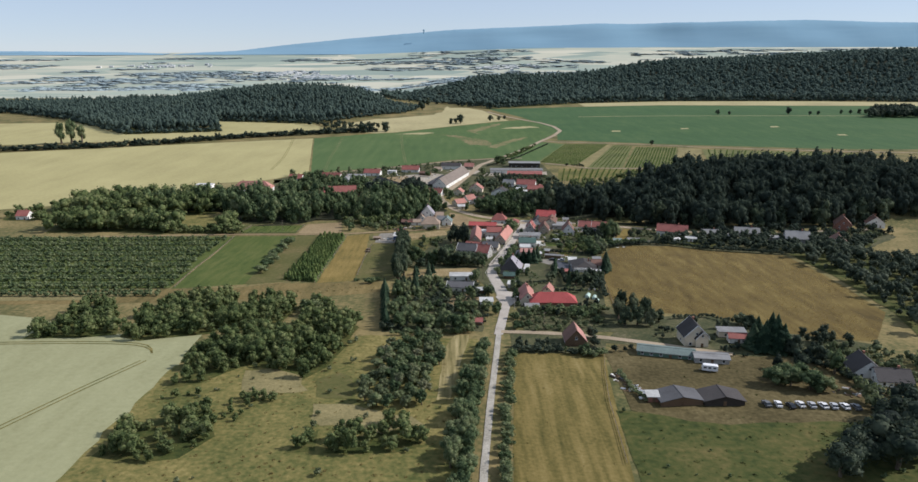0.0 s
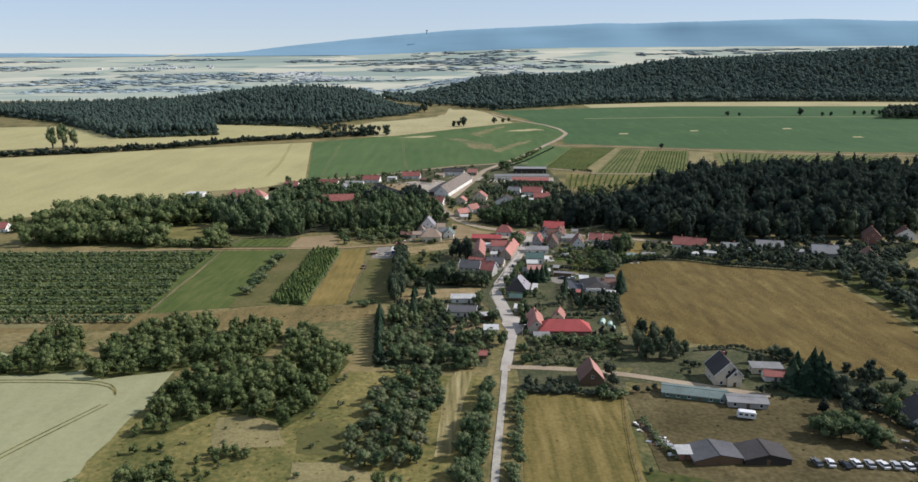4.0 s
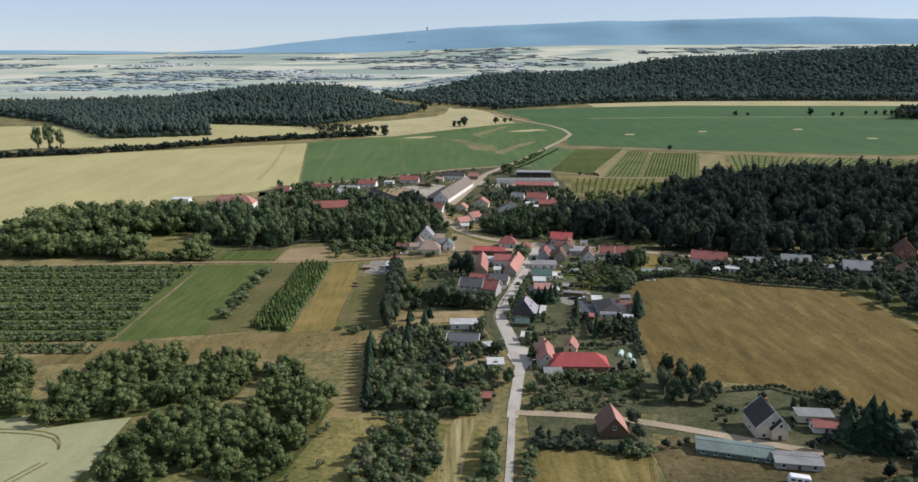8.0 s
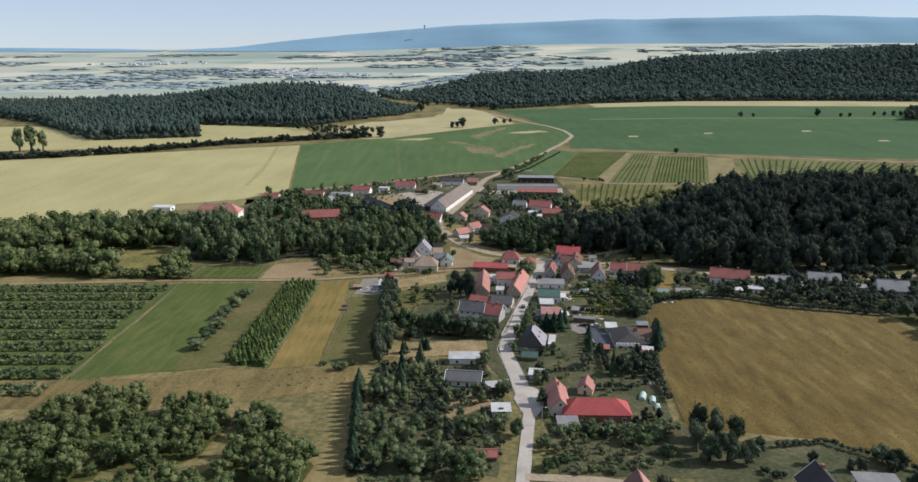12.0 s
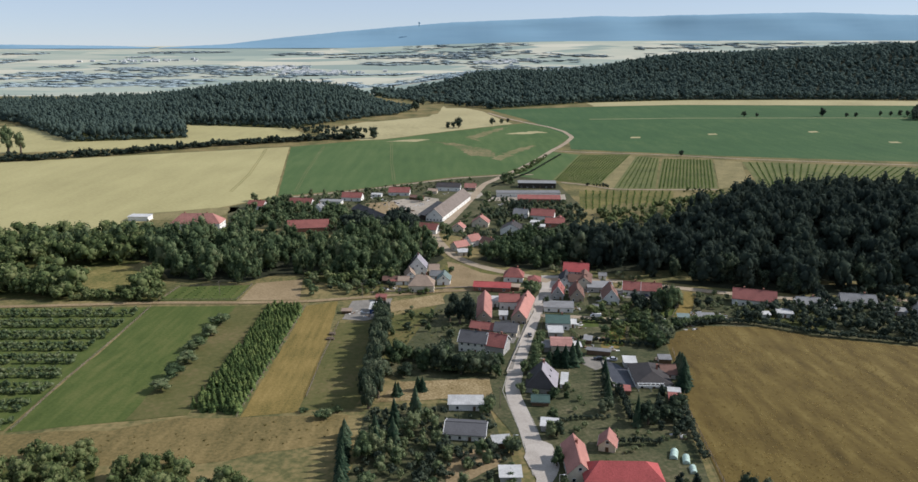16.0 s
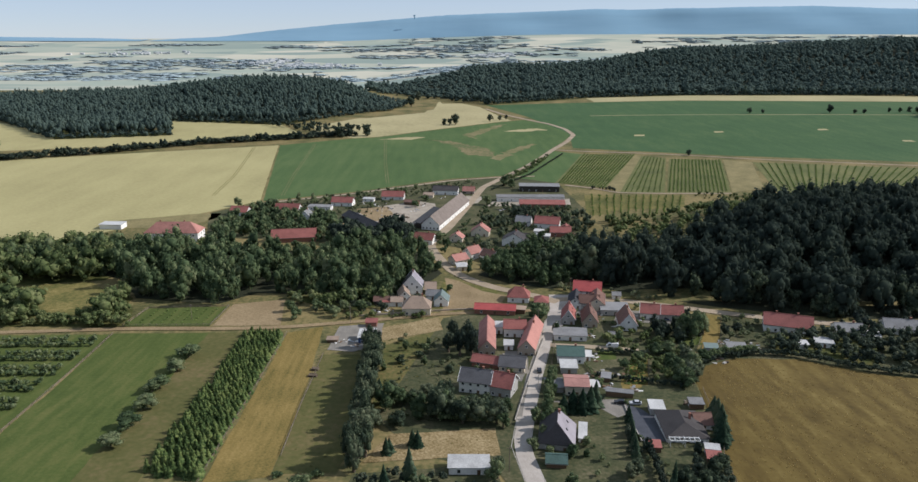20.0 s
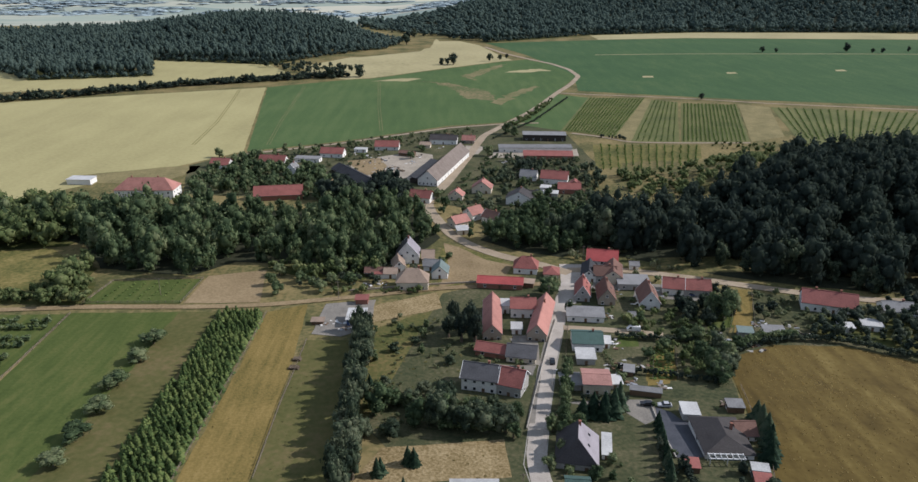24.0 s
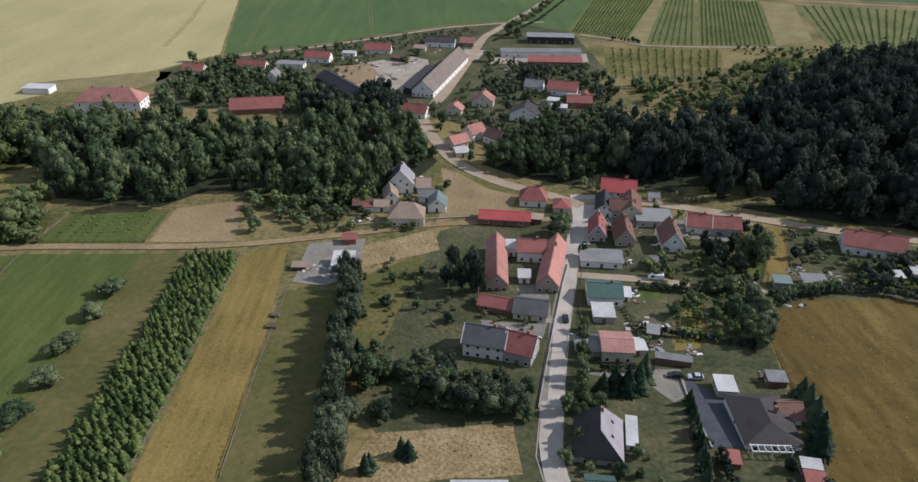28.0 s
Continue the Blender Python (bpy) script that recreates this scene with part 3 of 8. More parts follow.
M_LEAF_LIGHT = material("pale_leaves", [(0.066, 0.086, 0.046), (0.118, 0.148, 0.070), (0.170, 0.195, 0.098), (0.215, 0.215, 0.132)], .09, 1.1, .75, .0, island=.30, rand=.30, mix=.4, spec=.2, thin=0.4)
M_NEEDLE = material("spruce_needles", [(0.018, 0.040, 0.024), (0.039, 0.075, 0.044), (0.072, 0.114, 0.065), (0.109, 0.144, 0.086)], .08, 1.2, .8, .0, island=.25, rand=.25, mix=.4, spec=.15, thin=0.32)
M_NEEDLE_YOUNG = material("young_spruce_needles", [(0.047, 0.081, 0.027), (0.091, 0.145, 0.047), (0.149, 0.203, 0.066), (0.205, 0.255, 0.087)], .1, 1.2, .8, .0, island=.3, mix=.4, spec=.15, thin=0.32)
# Hill forest leaves are lifted and blued in colour for the haze before them.
M_FOREST = material("haze_toned_forest_leaves", [(0.056, 0.083, 0.073), (0.068, 0.100, 0.086), (0.080, 0.115, 0.096), (0.095, 0.130, 0.106)], .012, .25, .9, .0, island=.16, mix=.5, spec=.1, thin=0.32)
# Leaves of the village wood, coloured darker for the shade it lies in.
M_WOOD = material("shade_toned_wood_leaves", [(0.029, 0.042, 0.035), (0.036, 0.051, 0.041), (0.045, 0.062, 0.046), (0.058, 0.077, 0.054)], .02, .5, .9, .0, island=.16, mix=.5, spec=.06, thin=0.4)
# Litter coloured this dark to carry the shade under the trees.
M_FLOOR = material("shade_toned_litter", [(.018, .022, .014), (.03, .034, .02), (.045, .046, .028)], .03, .4, .95, .3, spec=.1)
M_BARK = material("grey_brown_bark", [(.06, .045, .03), (.11, .085, .06), (.15, .12, .09)], .5, 5, .9, .4)
M_VINE = material("vine_rows", [(0.081, 0.130, 0.039), (0.135, 0.200, 0.061), (0.205, 0.260, 0.077)], .05, .8, .85, .0, island=.3, mix=.4, spec=.1, thin=0.32)

ground = build_ground()

rng = np.random.default_rng(7)
_ico = {}


def ico(sub):
    if sub not in _ico:
        bm = bmesh.new()
        bmesh.ops.create_icosphere(bm, subdivisions=sub, radius=1)
        bm.verts.ensure_lookup_table()
        _ico[sub] = (np.array([v.co[:] for v in bm.verts]), np.array([[v.index for v in f.verts] for f in bm.faces]))
        bm.free()
    return _ico[sub]


def leaf_quads(centres, normals, size, r):
    """Small bent diamond-shaped leaf clumps, two triangles each."""
    n = len(centres)
    t = r.normal(size=(n, 3))
    nn = normals + 0.40 * r.normal(size=(n, 3))
    nn /= np.linalg.norm(nn, axis=1)[:, None]
    u = np.cross(nn, t)
    u /= np.linalg.norm(u, axis=1)[:, None]
    v = np.cross(nn, u)
    s = size * r.uniform(.6, 1.35, (n, 1))
    a, b = centres + u * s, centres - u * s
    c = centres + v * s * r.uniform(.45, .8, (n, 1)) + nn * s * .25
    d = centres - v * s * r.uniform(.45, .8, (n, 1)) + nn * s * .25
    V = np.stack([a, c, b, d], 1).reshape(-1, 3)
    k = np.arange(n)[:, None] * 4
    F = np.concatenate([k + [0, 1, 2], k + [0, 2, 3]])
    return V, F


def crown_arrays(seed, lumps=10, leaves=34, rx=1.0, rz=1.0, leaf=.13, flat=0.0, sub=1):
    """A crown about 1 wide in radius and centred on z=0: lumpy boughs with leaf clumps standing off them."""
    r = np.random.default_rng(seed)
    Vs, Fs, off = [], [], 0
    bv, bf = ico(sub)
    for i in range(lumps):
        d = r.normal(size=3)
        d /= np.linalg.norm(d)
        k = r.uniform(.30, .74) if i else 0
        c = d * np.array([rx, rx, rz]) * k
        if flat:
            c[2] = abs(c[2]) * (1 - flat) + c[2] * flat
        rad = r.uniform(.24, .42) if i else .55
        v = bv * rad * .82 * (1 + .16 * r.normal(size=(len(bv), 1))) * np.array([1, 1, .92 * min(1.2, rz)]) + c
        Vs.append(v), Fs.append(bf + off)
        off += len(v)
        n = r.normal(size=(leaves, 3))
        n[:, 2] += .25
        n /= np.linalg.norm(n, axis=1)[:, None]
        lv, lf = leaf_quads(c + n * rad * r.uniform(.78, 1.2, (leaves, 1)), n, leaf, r)
        Vs.append(lv), Fs.append(lf + off)
        off += len(lv)
    return np.concatenate(Vs), np.concatenate(Fs)


def spruce_arrays(seed, tiers=9, spokes=9, sub=None):
    """A conifer crown of radius 1 at the foot and height 1: drooping tiers of ragged boughs."""
    r = np.random.default_rng(seed)
    Vs, Fs, off = [], [], 0
    for t in range(tiers):
        u = t / tiers
        z, rad = .04 + .9 * u, (1 - u) ** .85 * r.uniform(.85, 1.1) + .04
        for s in range(spokes):
            a = 2 * math.pi * (s + r.uniform(-.3, .3)) / spokes + t
            L = rad * r.uniform(.7, 1.15)
            ca, sa = math.cos(a), math.sin(a)
            w = L * .55 * math.pi / spokes * 2
            h = .14 * (1 - u * .4)
            tip = (ca * L, sa * L, z - .05)
            v = np.array([(0, 0, z + h), (ca * L * .6 - sa * w, sa * L * .6 + ca * w, z + .01), tip, (ca * L * .6 + sa * w, sa * L * .6 - ca * w, z + .01), (ca * L * .5, sa * L * .5, z - .07)])
            Vs.append(v)
            Fs.append(np.array([(0, 1, 2), (0, 2, 3), (1, 4, 2), (2, 4, 3)]) + off)
            off += 5
    Vs.append(np.array([(0, 0, 1.0), (.06, 0, .86), (-.03, .05, .86), (-.03, -.05, .86)]))
    Fs.append(np.array([(0, 1, 2), (0, 2, 3), (0, 3, 1)]) + off)
    return np.concatenate(Vs), np.concatenate(Fs)


def np_mesh(name, V, F, mat):
    me = bpy.data.meshes.new(name)
    me.vertices.add(len(V))
    me.vertices.foreach_set("co", np.ascontiguousarray(V, dtype=np.float32).ravel())
    me.loops.add(F.size)
    me.loops.foreach_set("vertex_index", np.ascontiguousarray(F, dtype=np.int32).ravel())
    me.polygons.add(len(F))
    me.polygons.foreach_set("loop_start", np.arange(len(F), dtype=np.int32) * 3)
    me.update(calc_edges=True)
    me.materials.append(mat)
    return me


def merged(name, protos, places, mat, label, category, ground_z=True):
    """One mesh of many plants: places are x, y, radius, height, lift."""
    Vs, Fs, off = [], [], 0
    for i, place_ in enumerate(places):
        x, y, rad, hgt, lift = [v * PLAN for v in place_]
        V, F = protos[i % len(protos)]
        a = rng.uniform(0, 6.283)
        ca, sa = math.cos(a), math.sin(a)
        v = np.stack([(V[:, 0] * ca - V[:, 1] * sa) * rad + x, (V[:, 0] * sa + V[:, 1] * ca) * rad + y, V[:, 2] * hgt + lift + gz(x, y)], 1)
        Vs.append(v), Fs.append(F + off)
        off += len(v)
    return tagged(new(name, np_mesh(name, np.concatenate(Vs), np.concatenate(Fs), mat)), label, category, kind="stuff")


CROWNS = [crown_arrays(s, 22, 42, 1.0, 1.0, .075) for s in (1, 2, 3, 4, 5)]
CROWNS_WOOD = [crown_arrays(s, 14, 18, 1.0, 1.0, .085) for s in (25, 26, 27, 28)]
CROWNS_FOREST = [crown_arrays(s, 5, 4, .95, 1.0, .15) for s in (81, 82, 83, 84, 85)]
CROWNS_FAR = [crown_arrays(s, 5, 14, 1.0, 1.0, .2) for s in (11, 12, 13, 14)]
CROWNS_MID = [crown_arrays(s, 14, 28, 1.0, 1.0, .09) for s in (21, 22, 23, 24, 29)]
CROWNS_LITE = [crown_arrays(s, 11, 13, 1.0, 1.0, .11) for s in (15, 16, 17, 18, 19)]
BUSHES = [crown_arrays(s, 12, 36, 1.1, .8, .09, .4) for s in (31, 32, 33)]
SPRUCES = [spruce_arrays(s, 13, 11) for s in (41, 42, 43)]
SPRUCES_YOUNG = [spruce_arrays(s, 6, 7) for s in (61, 62, 63)]


def trunk_mesh(seed, height=1.0, rad=.05, limbs=4):
    """A tapered, slightly crooked trunk with a few limbs reaching into the crown."""
    r = random.Random(seed)
    bm = bmesh.new()

    def tube(a, b, ra, rb, bend):
        a, b = Vector(a), Vector(b)
        rings = []
        for j in range(4):
            u = j / 3
            c = a.lerp(b, u) + Vector(bend) * math.sin(u * math.pi)
            d = (b - a).normalized()
            s = d.orthogonal().normalized()
            t = d.cross(s)
            rr = ra + (rb - ra) * u
            rings.append([bm.verts.new(c + (s * math.cos(k * math.pi / 3) + t * math.sin(k * math.pi / 3)) * rr) for k in range(6)])
        for p, q in zip(rings, rings[1:]):
            for k in range(6):
                bm.faces.new((p[k], p[(k + 1) % 6], q[(k + 1) % 6], q[k]))
        bm.faces.new(rings[-1])

    tube((0, 0, -.03), (0, 0, height), rad, rad * .35, (r.uniform(-.02, .02), r.uniform(-.02, .02), 0))
    for i in range(limbs):
        a = i * 2.4 + r.random()
        z = height * r.uniform(.5, .8)
        tube((0, 0, z), (math.cos(a) * .22, math.sin(a) * .22, z + .18), rad * .5, rad * .15, (0, 0, -.02))
    me = bpy.data.meshes.new("trunk")
    bm.to_mesh(me)
    bm.free()
    me.materials.append(M_BARK)
    return me


TRUNKS = [trunk_mesh(s) for s in range(4)]
BARE = trunk_mesh(9, 1.0, .02, 0)
CM = {}
for key, mt in (("leaf", M_LEAF), ("dark", M_LEAF_DARK), ("light", M_LEAF_LIGHT), ("edge", M_LEAF_EDGE)):
    CM[key] = [np_mesh("crown", V, F, mt) for V, F in CROWNS]
    CM[key + "_bush"] = [np_mesh("bush", V, F, mt) for V, F in BUSHES]
CM["spruce"] = [np_mesh("crown", V, F, M_NEEDLE) for V, F in SPRUCES]


def tree(x, y, height, radius, look_="leaf", label="", group="", base=.22, name="tree"):
    """A broadleaf tree: trunk to the middle of the crown, crown of lumps and leaf clumps."""
    x, y, height, radius = x * PLAN, y * PLAN, height * PLAN, radius * PLAN
    i = rng.integers(1000)
    top = new(name)
    top.location = (x, y, gz(x, y))
    tr = new("trunk", TRUNKS[i % 4])
    tr.parent = top
    tr.scale = (height, height, height * .62)
    cr_ = new("crown", CM[look_][i % 5])
    cr_.parent = top
    ch = height * (1 - base) / 2
    cr_.location = (0, 0, height - ch)
    cr_.scale = (radius, radius, ch * 1.08)
    cr_.rotation_euler = (0, 0, float(rng.uniform(0, 6.28)))
    return tagged(top, label or "broadleaf tree in full summer leaf", "tree", group)


def spruce(x, y, height, radius, label="", group=""):
    x, y, height, radius = x * PLAN, y * PLAN, height * PLAN, radius * PLAN
    i = rng.integers(1000)
    top = new("conifer_tree")
    top.location = (x, y, gz(x, y))
    tr = new("trunk", BARE)
    tr.parent = top
    tr.scale = (height, height, height * .5)
    cr_ = new("crown", CM["spruce"][i % 3])
    cr_.parent = top
    cr_.location = (0, 0, height * .04)
    cr_.scale = (radius, radius, height * .96)
    cr_.rotation_euler = (0, 0, float(rng.uniform(0, 6.28)))
    return tagged(top, label or "dark green conifer tree", "tree", group)


def bush(x, y, radius, height, look_="leaf", label="", group=""):
    x, y, height, radius = x * PLAN, y * PLAN, height * PLAN, radius * PLAN
    i = rng.integers(1000)
    ob = new("bush", CM[look_ + "_bush"][i % 3])
    ob.location = (x, y, gz(x, y) + height * .32)
    ob.scale = (radius, radius, height * .62)
    ob.rotation_euler = (0, 0, float(rng.uniform(0, 6.28)))
    return tagged(ob, label or "rounded green bush", "bush", group)


def scatter(poly, spacing, jitter=.4):
    """Points inside poly on a loose grid."""
    x0, x1 = min(p[0] for p in poly), max(p[0] for p in poly)
    y0, y1 = min(p[1] for p in poly), max(p[1] for p in poly)
    out, j = [], 0
    y = y0
    while y < y1:
        x = x0 + (spacing / 2 if j % 2 else 0)
        while x < x1:
            px, py = x + rng.uniform(-jitter, jitter) * spacing, y + rng.uniform(-jitter, jitter) * spacing
            if inside(px, py, poly):
                out.append((float(px), float(py)))
            x += spacing
        y += spacing * .87
        j += 1
    return out


# forests on the hills
def low_end(x, y):
    """Young low growth in the saddle between the two hills."""
    return 1 - .5 * smooth(-175, -100, x) * (1 - smooth(-40, 60, x))


def forest(name, poly, spacing, lo, hi, protos, label, mat=M_FOREST, rad=.62):
    pts = scatter(poly, spacing)
    return merged(name, protos, [(x, y, spacing * rad * rng.uniform(.8, 1.2), h * .52, h * .42) for x, y in pts for h in (rng.uniform(lo, hi) * low_end(x, y),)], mat, label, "forest")


forest("forest_left_hill", HILL_WEST, 9.6, 17, 25, CROWNS_FOREST, "dark mixed forest on a low hill")
forest("forest_right_hill", HILL_EAST, 15, 16, 26, CROWNS_FOREST, "dark forest covering the long hill")

# park trees, woods and belts
for key, mt in (("leaf_mid", M_LEAF), ("dark_mid", M_LEAF_DARK)):
    CM[key] = [np_mesh("crown", V, F, mt) for V, F in CROWNS_MID]
PARK = [(-132, 424), (-96, 417), (-84, 430), (-62, 428), (-44, 413), (-28, 424), (-14, 441), (-7, 456), (-15, 480), (-24, 500), (-45, 505), (-72, 494), (-100, 490),
        (-128, 484), (-160, 478), (-200, 470), (-225, 462), (-205, 455), (-165, 458), (-150, 450)]


# Dark sheets put the shade below the trees into the ground colour.
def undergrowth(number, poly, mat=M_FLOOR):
    return drape("undergrowth_%d" % number, wobbled(poly, 6, 1.2), mat, "leaf litter and undergrowth coloured dark for tree shade", layer=1.6, category="undergrowth")


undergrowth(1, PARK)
_park = scatter(PARK, 7.0, .45)
_rest = []
for x, y in _park:
    h = rng.uniform(7, 17.5) * (1 - .3 * smooth(-60, -10, x))
    if -104 < x < -50 and y > 474:
        h *= .45          # low trees below the long red-roofed building
    _rest.append((x, y, h * rng.uniform(.27, .42), h * .54, h * .46))
merged("park_wood", CROWNS_MID, _rest, M_LEAF, "dense broadleaf park wood with uneven tops", "wood")
GROVE = [(9, 453), (22, 441), (40, 433), (52, 446), (60, 480), (42, 492), (20, 472)]
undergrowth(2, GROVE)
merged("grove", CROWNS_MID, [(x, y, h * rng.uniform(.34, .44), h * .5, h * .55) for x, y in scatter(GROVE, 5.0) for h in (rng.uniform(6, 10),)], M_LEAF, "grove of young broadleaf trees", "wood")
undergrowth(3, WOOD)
_wood = scatter(WOOD, 8.6, .45)
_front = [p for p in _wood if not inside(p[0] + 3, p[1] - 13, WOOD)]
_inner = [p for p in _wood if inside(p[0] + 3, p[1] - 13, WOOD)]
# The wood's edge gets lighter leaf colour, as if in the sun.
merged("wood_edge", CROWNS_MID, [(x, y, h * rng.uniform(.30, .42), h * .52, h * .42) for x, y in _front[::2] for h in (rng.uniform(9, 18),)], M_LEAF_EDGE, "trees at the edge of the dark wood, coloured lighter as sunlit", "wood")
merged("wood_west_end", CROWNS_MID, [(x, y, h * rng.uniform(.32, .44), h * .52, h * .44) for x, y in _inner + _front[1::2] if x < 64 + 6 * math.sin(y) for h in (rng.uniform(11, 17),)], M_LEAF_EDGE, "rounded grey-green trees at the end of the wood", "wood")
merged("wood_behind_village", CROWNS_WOOD, [(x, y, h * rng.uniform(.26, .38), h * .52, h * .42) for x, y in [p for p in _inner + _front[1::2] if p[0] >= 64 + 6 * math.sin(p[1])] for h in (rng.uniform(15, 22),)], M_WOOD, "dense broadleaf wood on the slope, coloured dark for shade", "wood")
BELTS = [([(-143, 219), (-143, 235), (-142, 251), (-133, 259), (-122, 242), (-114, 223), (-127, 220)], 4.4, 4, 6.5, "leaf"),
         ([(-112, 221), (-113, 235), (-113, 252), (-106, 266), (-90, 270), (-81, 252), (-82, 224), (-104, 217)], 4.4, 4.5, 7.5, "leaf"),
         ([(-81, 248), (-78, 262), (-69, 264), (-60, 254), (-62, 234), (-72, 226), (-82, 228)], 4.4, 5, 8, "leaf"),
         ([(-57, 246), (-54, 258), (-48, 254), (-46, 243), (-52, 239)], 4.0, 5, 7, "leaf"),
         ([(-74, 222), (-61, 222), (-55, 234), (-43, 240), (-34, 230), (-36, 210), (-39, 194), (-44, 185), (-51, 192), (-63, 196), (-72, 206)], 4.6, 5, 8.5, "leaf"),
         ([(-83, 203), (-81, 213), (-76, 221), (-62, 222), (-63, 196), (-72, 183), (-81, 179), (-78, 189)], 4.4, 3.2, 6, "leaf"),
         ([(-83, 144), (-81, 153), (-77, 158), (-73, 164), (-63, 166), (-58, 153), (-63, 143), (-72, 141)], 4.0, 3.4, 6, "leaf"),
         ([(-79, 173), (-74, 178), (-67, 176), (-69, 172)], 3.2, 1.6, 3.2, "leaf"), ([(-60, 169), (-57, 175), (-49, 176), (-49, 169)], 3.2, 2, 3.6, "leaf"), ([(-61, 161), (-59, 167), (-55, 166), (-54, 160)], 3.2, 2, 3.4, "leaf"),
         ([(-31, 145), (-29, 152), (-21, 153), (-17, 160), (-11, 160), (-9, 148), (-15, 145)], 4.2, 3.6, 6.5, "leaf"), ([(-40, 145), (-37, 151), (-34, 156), (-33, 146)], 3.4, 2.8, 5, "leaf"),
         ([(-235, 396), (-205, 398), (-165, 396), (-160, 410), (-205, 420), (-240, 415)], 6, 11, 16, "leaf"), ([(-160, 394), (-126, 392), (-128, 399), (-160, 402)], 4.5, 4, 7, "leaf"),
         ([(-137, 398), (-131, 398), (-133, 424), (-140, 430)], 5, 9, 15, "leaf"),
         ([(163, 342), (185, 350), (215, 330), (205, 270), (180, 215), (150, 215), (158, 245), (163, 300)], 7, 5, 10, "dark"),
         ([(104, 366), (135, 352), (163, 342), (195, 338), (225, 372), (200, 378), (165, 376), (140, 378), (112, 380)], 4.8, 3.5, 7.5, "dark"),
         ([(-280, 430), (-230, 430), (-225, 466), (-262, 470), (-290, 450)], 8, 5, 9, "leaf"), ([(-330, 440), (-280, 425), (-285, 395), (-340, 400)], 8, 5, 9, "leaf"),
         ([(60, 340), (74, 350), (78, 372), (66, 392), (50, 378), (54, 352)], 5.5, 3, 5.5, "leaf"), ([(-44, 404), (-12, 402), (-14, 400), (-44, 400)], 3, 2, 4, "leaf"),
         ([(-222, 1008), (-165, 945), (-118, 925), (-98, 962), (-150, 1004)], 11, 5, 10, "dark"), ([(-120, 1110), (-84, 1165), (-70, 1200), (-110, 1180)], 11, 6, 10, "dark"),
         ([(-70, 424), (-50, 410), (-34, 412), (-28, 424), (-44, 430)], 5, 4, 8, "leaf"), ([(603, 1063), (700, 1060), (760, 1150), (662, 1158)], 9, 12, 19, "dark"),
         ([(36, 676), (42, 690), (60, 728), (82, 786), (85, 782), (64, 722), (46, 680)], 3.4, 2, 5, "leaf"), ([(94, 643), (112, 635), (113, 640), (97, 647)], 3.5, 3, 5, "dark")]
BELTS += [([(-250, 436), (-197, 440), (-156, 448), (-150, 470), (-165, 490), (-250, 480)], 6.5, 11, 17, "leaf"), ([(-178, 484), (-128, 493), (-122, 504), (-140, 502), (-178, 498)], 6.5, 5, 8.5, "leaf"), ([(-172, 393.5), (-122, 393), (-128, 412), (-136, 403), (-150, 400), (-172, 403)], 4.5, 4.5, 8, "leaf"),
          ([(84, 500), (125, 500), (177, 534), (235, 560), (262, 600), (175, 606), (140, 560), (130, 550), (86, 552)], 6.5, 3.5, 8, "leaf"), ([(160, 610), (262, 602), (300, 628), (230, 622), (165, 628)], 6, 2, 4, "leaf")]
for i, (poly, sp, lo, hi, kind_) in enumerate(BELTS):
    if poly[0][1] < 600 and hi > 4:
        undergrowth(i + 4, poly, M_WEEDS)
    _b = [(x, y, h * rng.uniform(.38, .56), h * .5, h * .5) for x, y in scatter(poly, sp * .88) if rng.random() < .94 for h in (rng.uniform(lo * .7, hi * .95),)]
    merged("thicket", CROWNS_MID if poly[0][1] < 260 else CROWNS_LITE, _b, M_SCRUB if kind_ == "leaf" else M_LEAF_DARK, "tangled belt of bushy broadleaf trees", "thicket")
# fruit trees in a loose grid
for x, y in scatter([(-28, 172), (-26, 187), (-23, 207), (-19, 217), (-5, 219), (-4, 205), (-7, 184), (-10, 166), (-18, 165)], 4.0, .26):
    tree(x, y, rng.uniform(3, 4.8), rng.uniform(1.7, 2.5), "light" if rng.random() < .4 else "leaf", "pale green fruit tree in rough grass", "orchard fruit trees", .15)
# hedges on both sides of the lane
for k in range(62):
    y = 0 + k * 3.45
    x = float(np.interp(y, [0, 60, 133, 170, 215], [3.4, 4.2, 5.2, 8.3, 12.6]))
    tree(x - 4.0 + rng.uniform(-.9, .5), y, rng.uniform(3.6, 6.0), rng.uniform(2.0, 2.9), "leaf", "dense leafy tree lining the lane", "lane trees", .05)
    if y < 190 and rng.random() < .8:
        tree(x - 7.4 + rng.uniform(-1.2, 1.0), y + rng.uniform(-1, 1), rng.uniform(4.2, 7.0), rng.uniform(2.2, 3.2), "leaf", "dense leafy tree lining the lane", "lane trees", .05)
    if y < 206:
        bush(x + 4.4 + rng.uniform(-.5, .7), y, rng.uniform(1.6, 2.4), rng.uniform(2.4, 3.8), "leaf", "overgrown hedge bush lining the lane", "lane hedge")
# tall trees on the boundary of the grass strip
for k in range(36):
    u = k / 35
    h = rng.uniform(8, 11.8) * (1 - .22 * u)
    tree(-25.5 - 4 * u + rng.uniform(-1.8, 1.8), 293 + 80 * u + rng.uniform(-1.2, 1.2), h, rng.uniform(2.2, 4.0), "edge", "tall narrow grey-green tree in a row", "boundary tree row", .04)
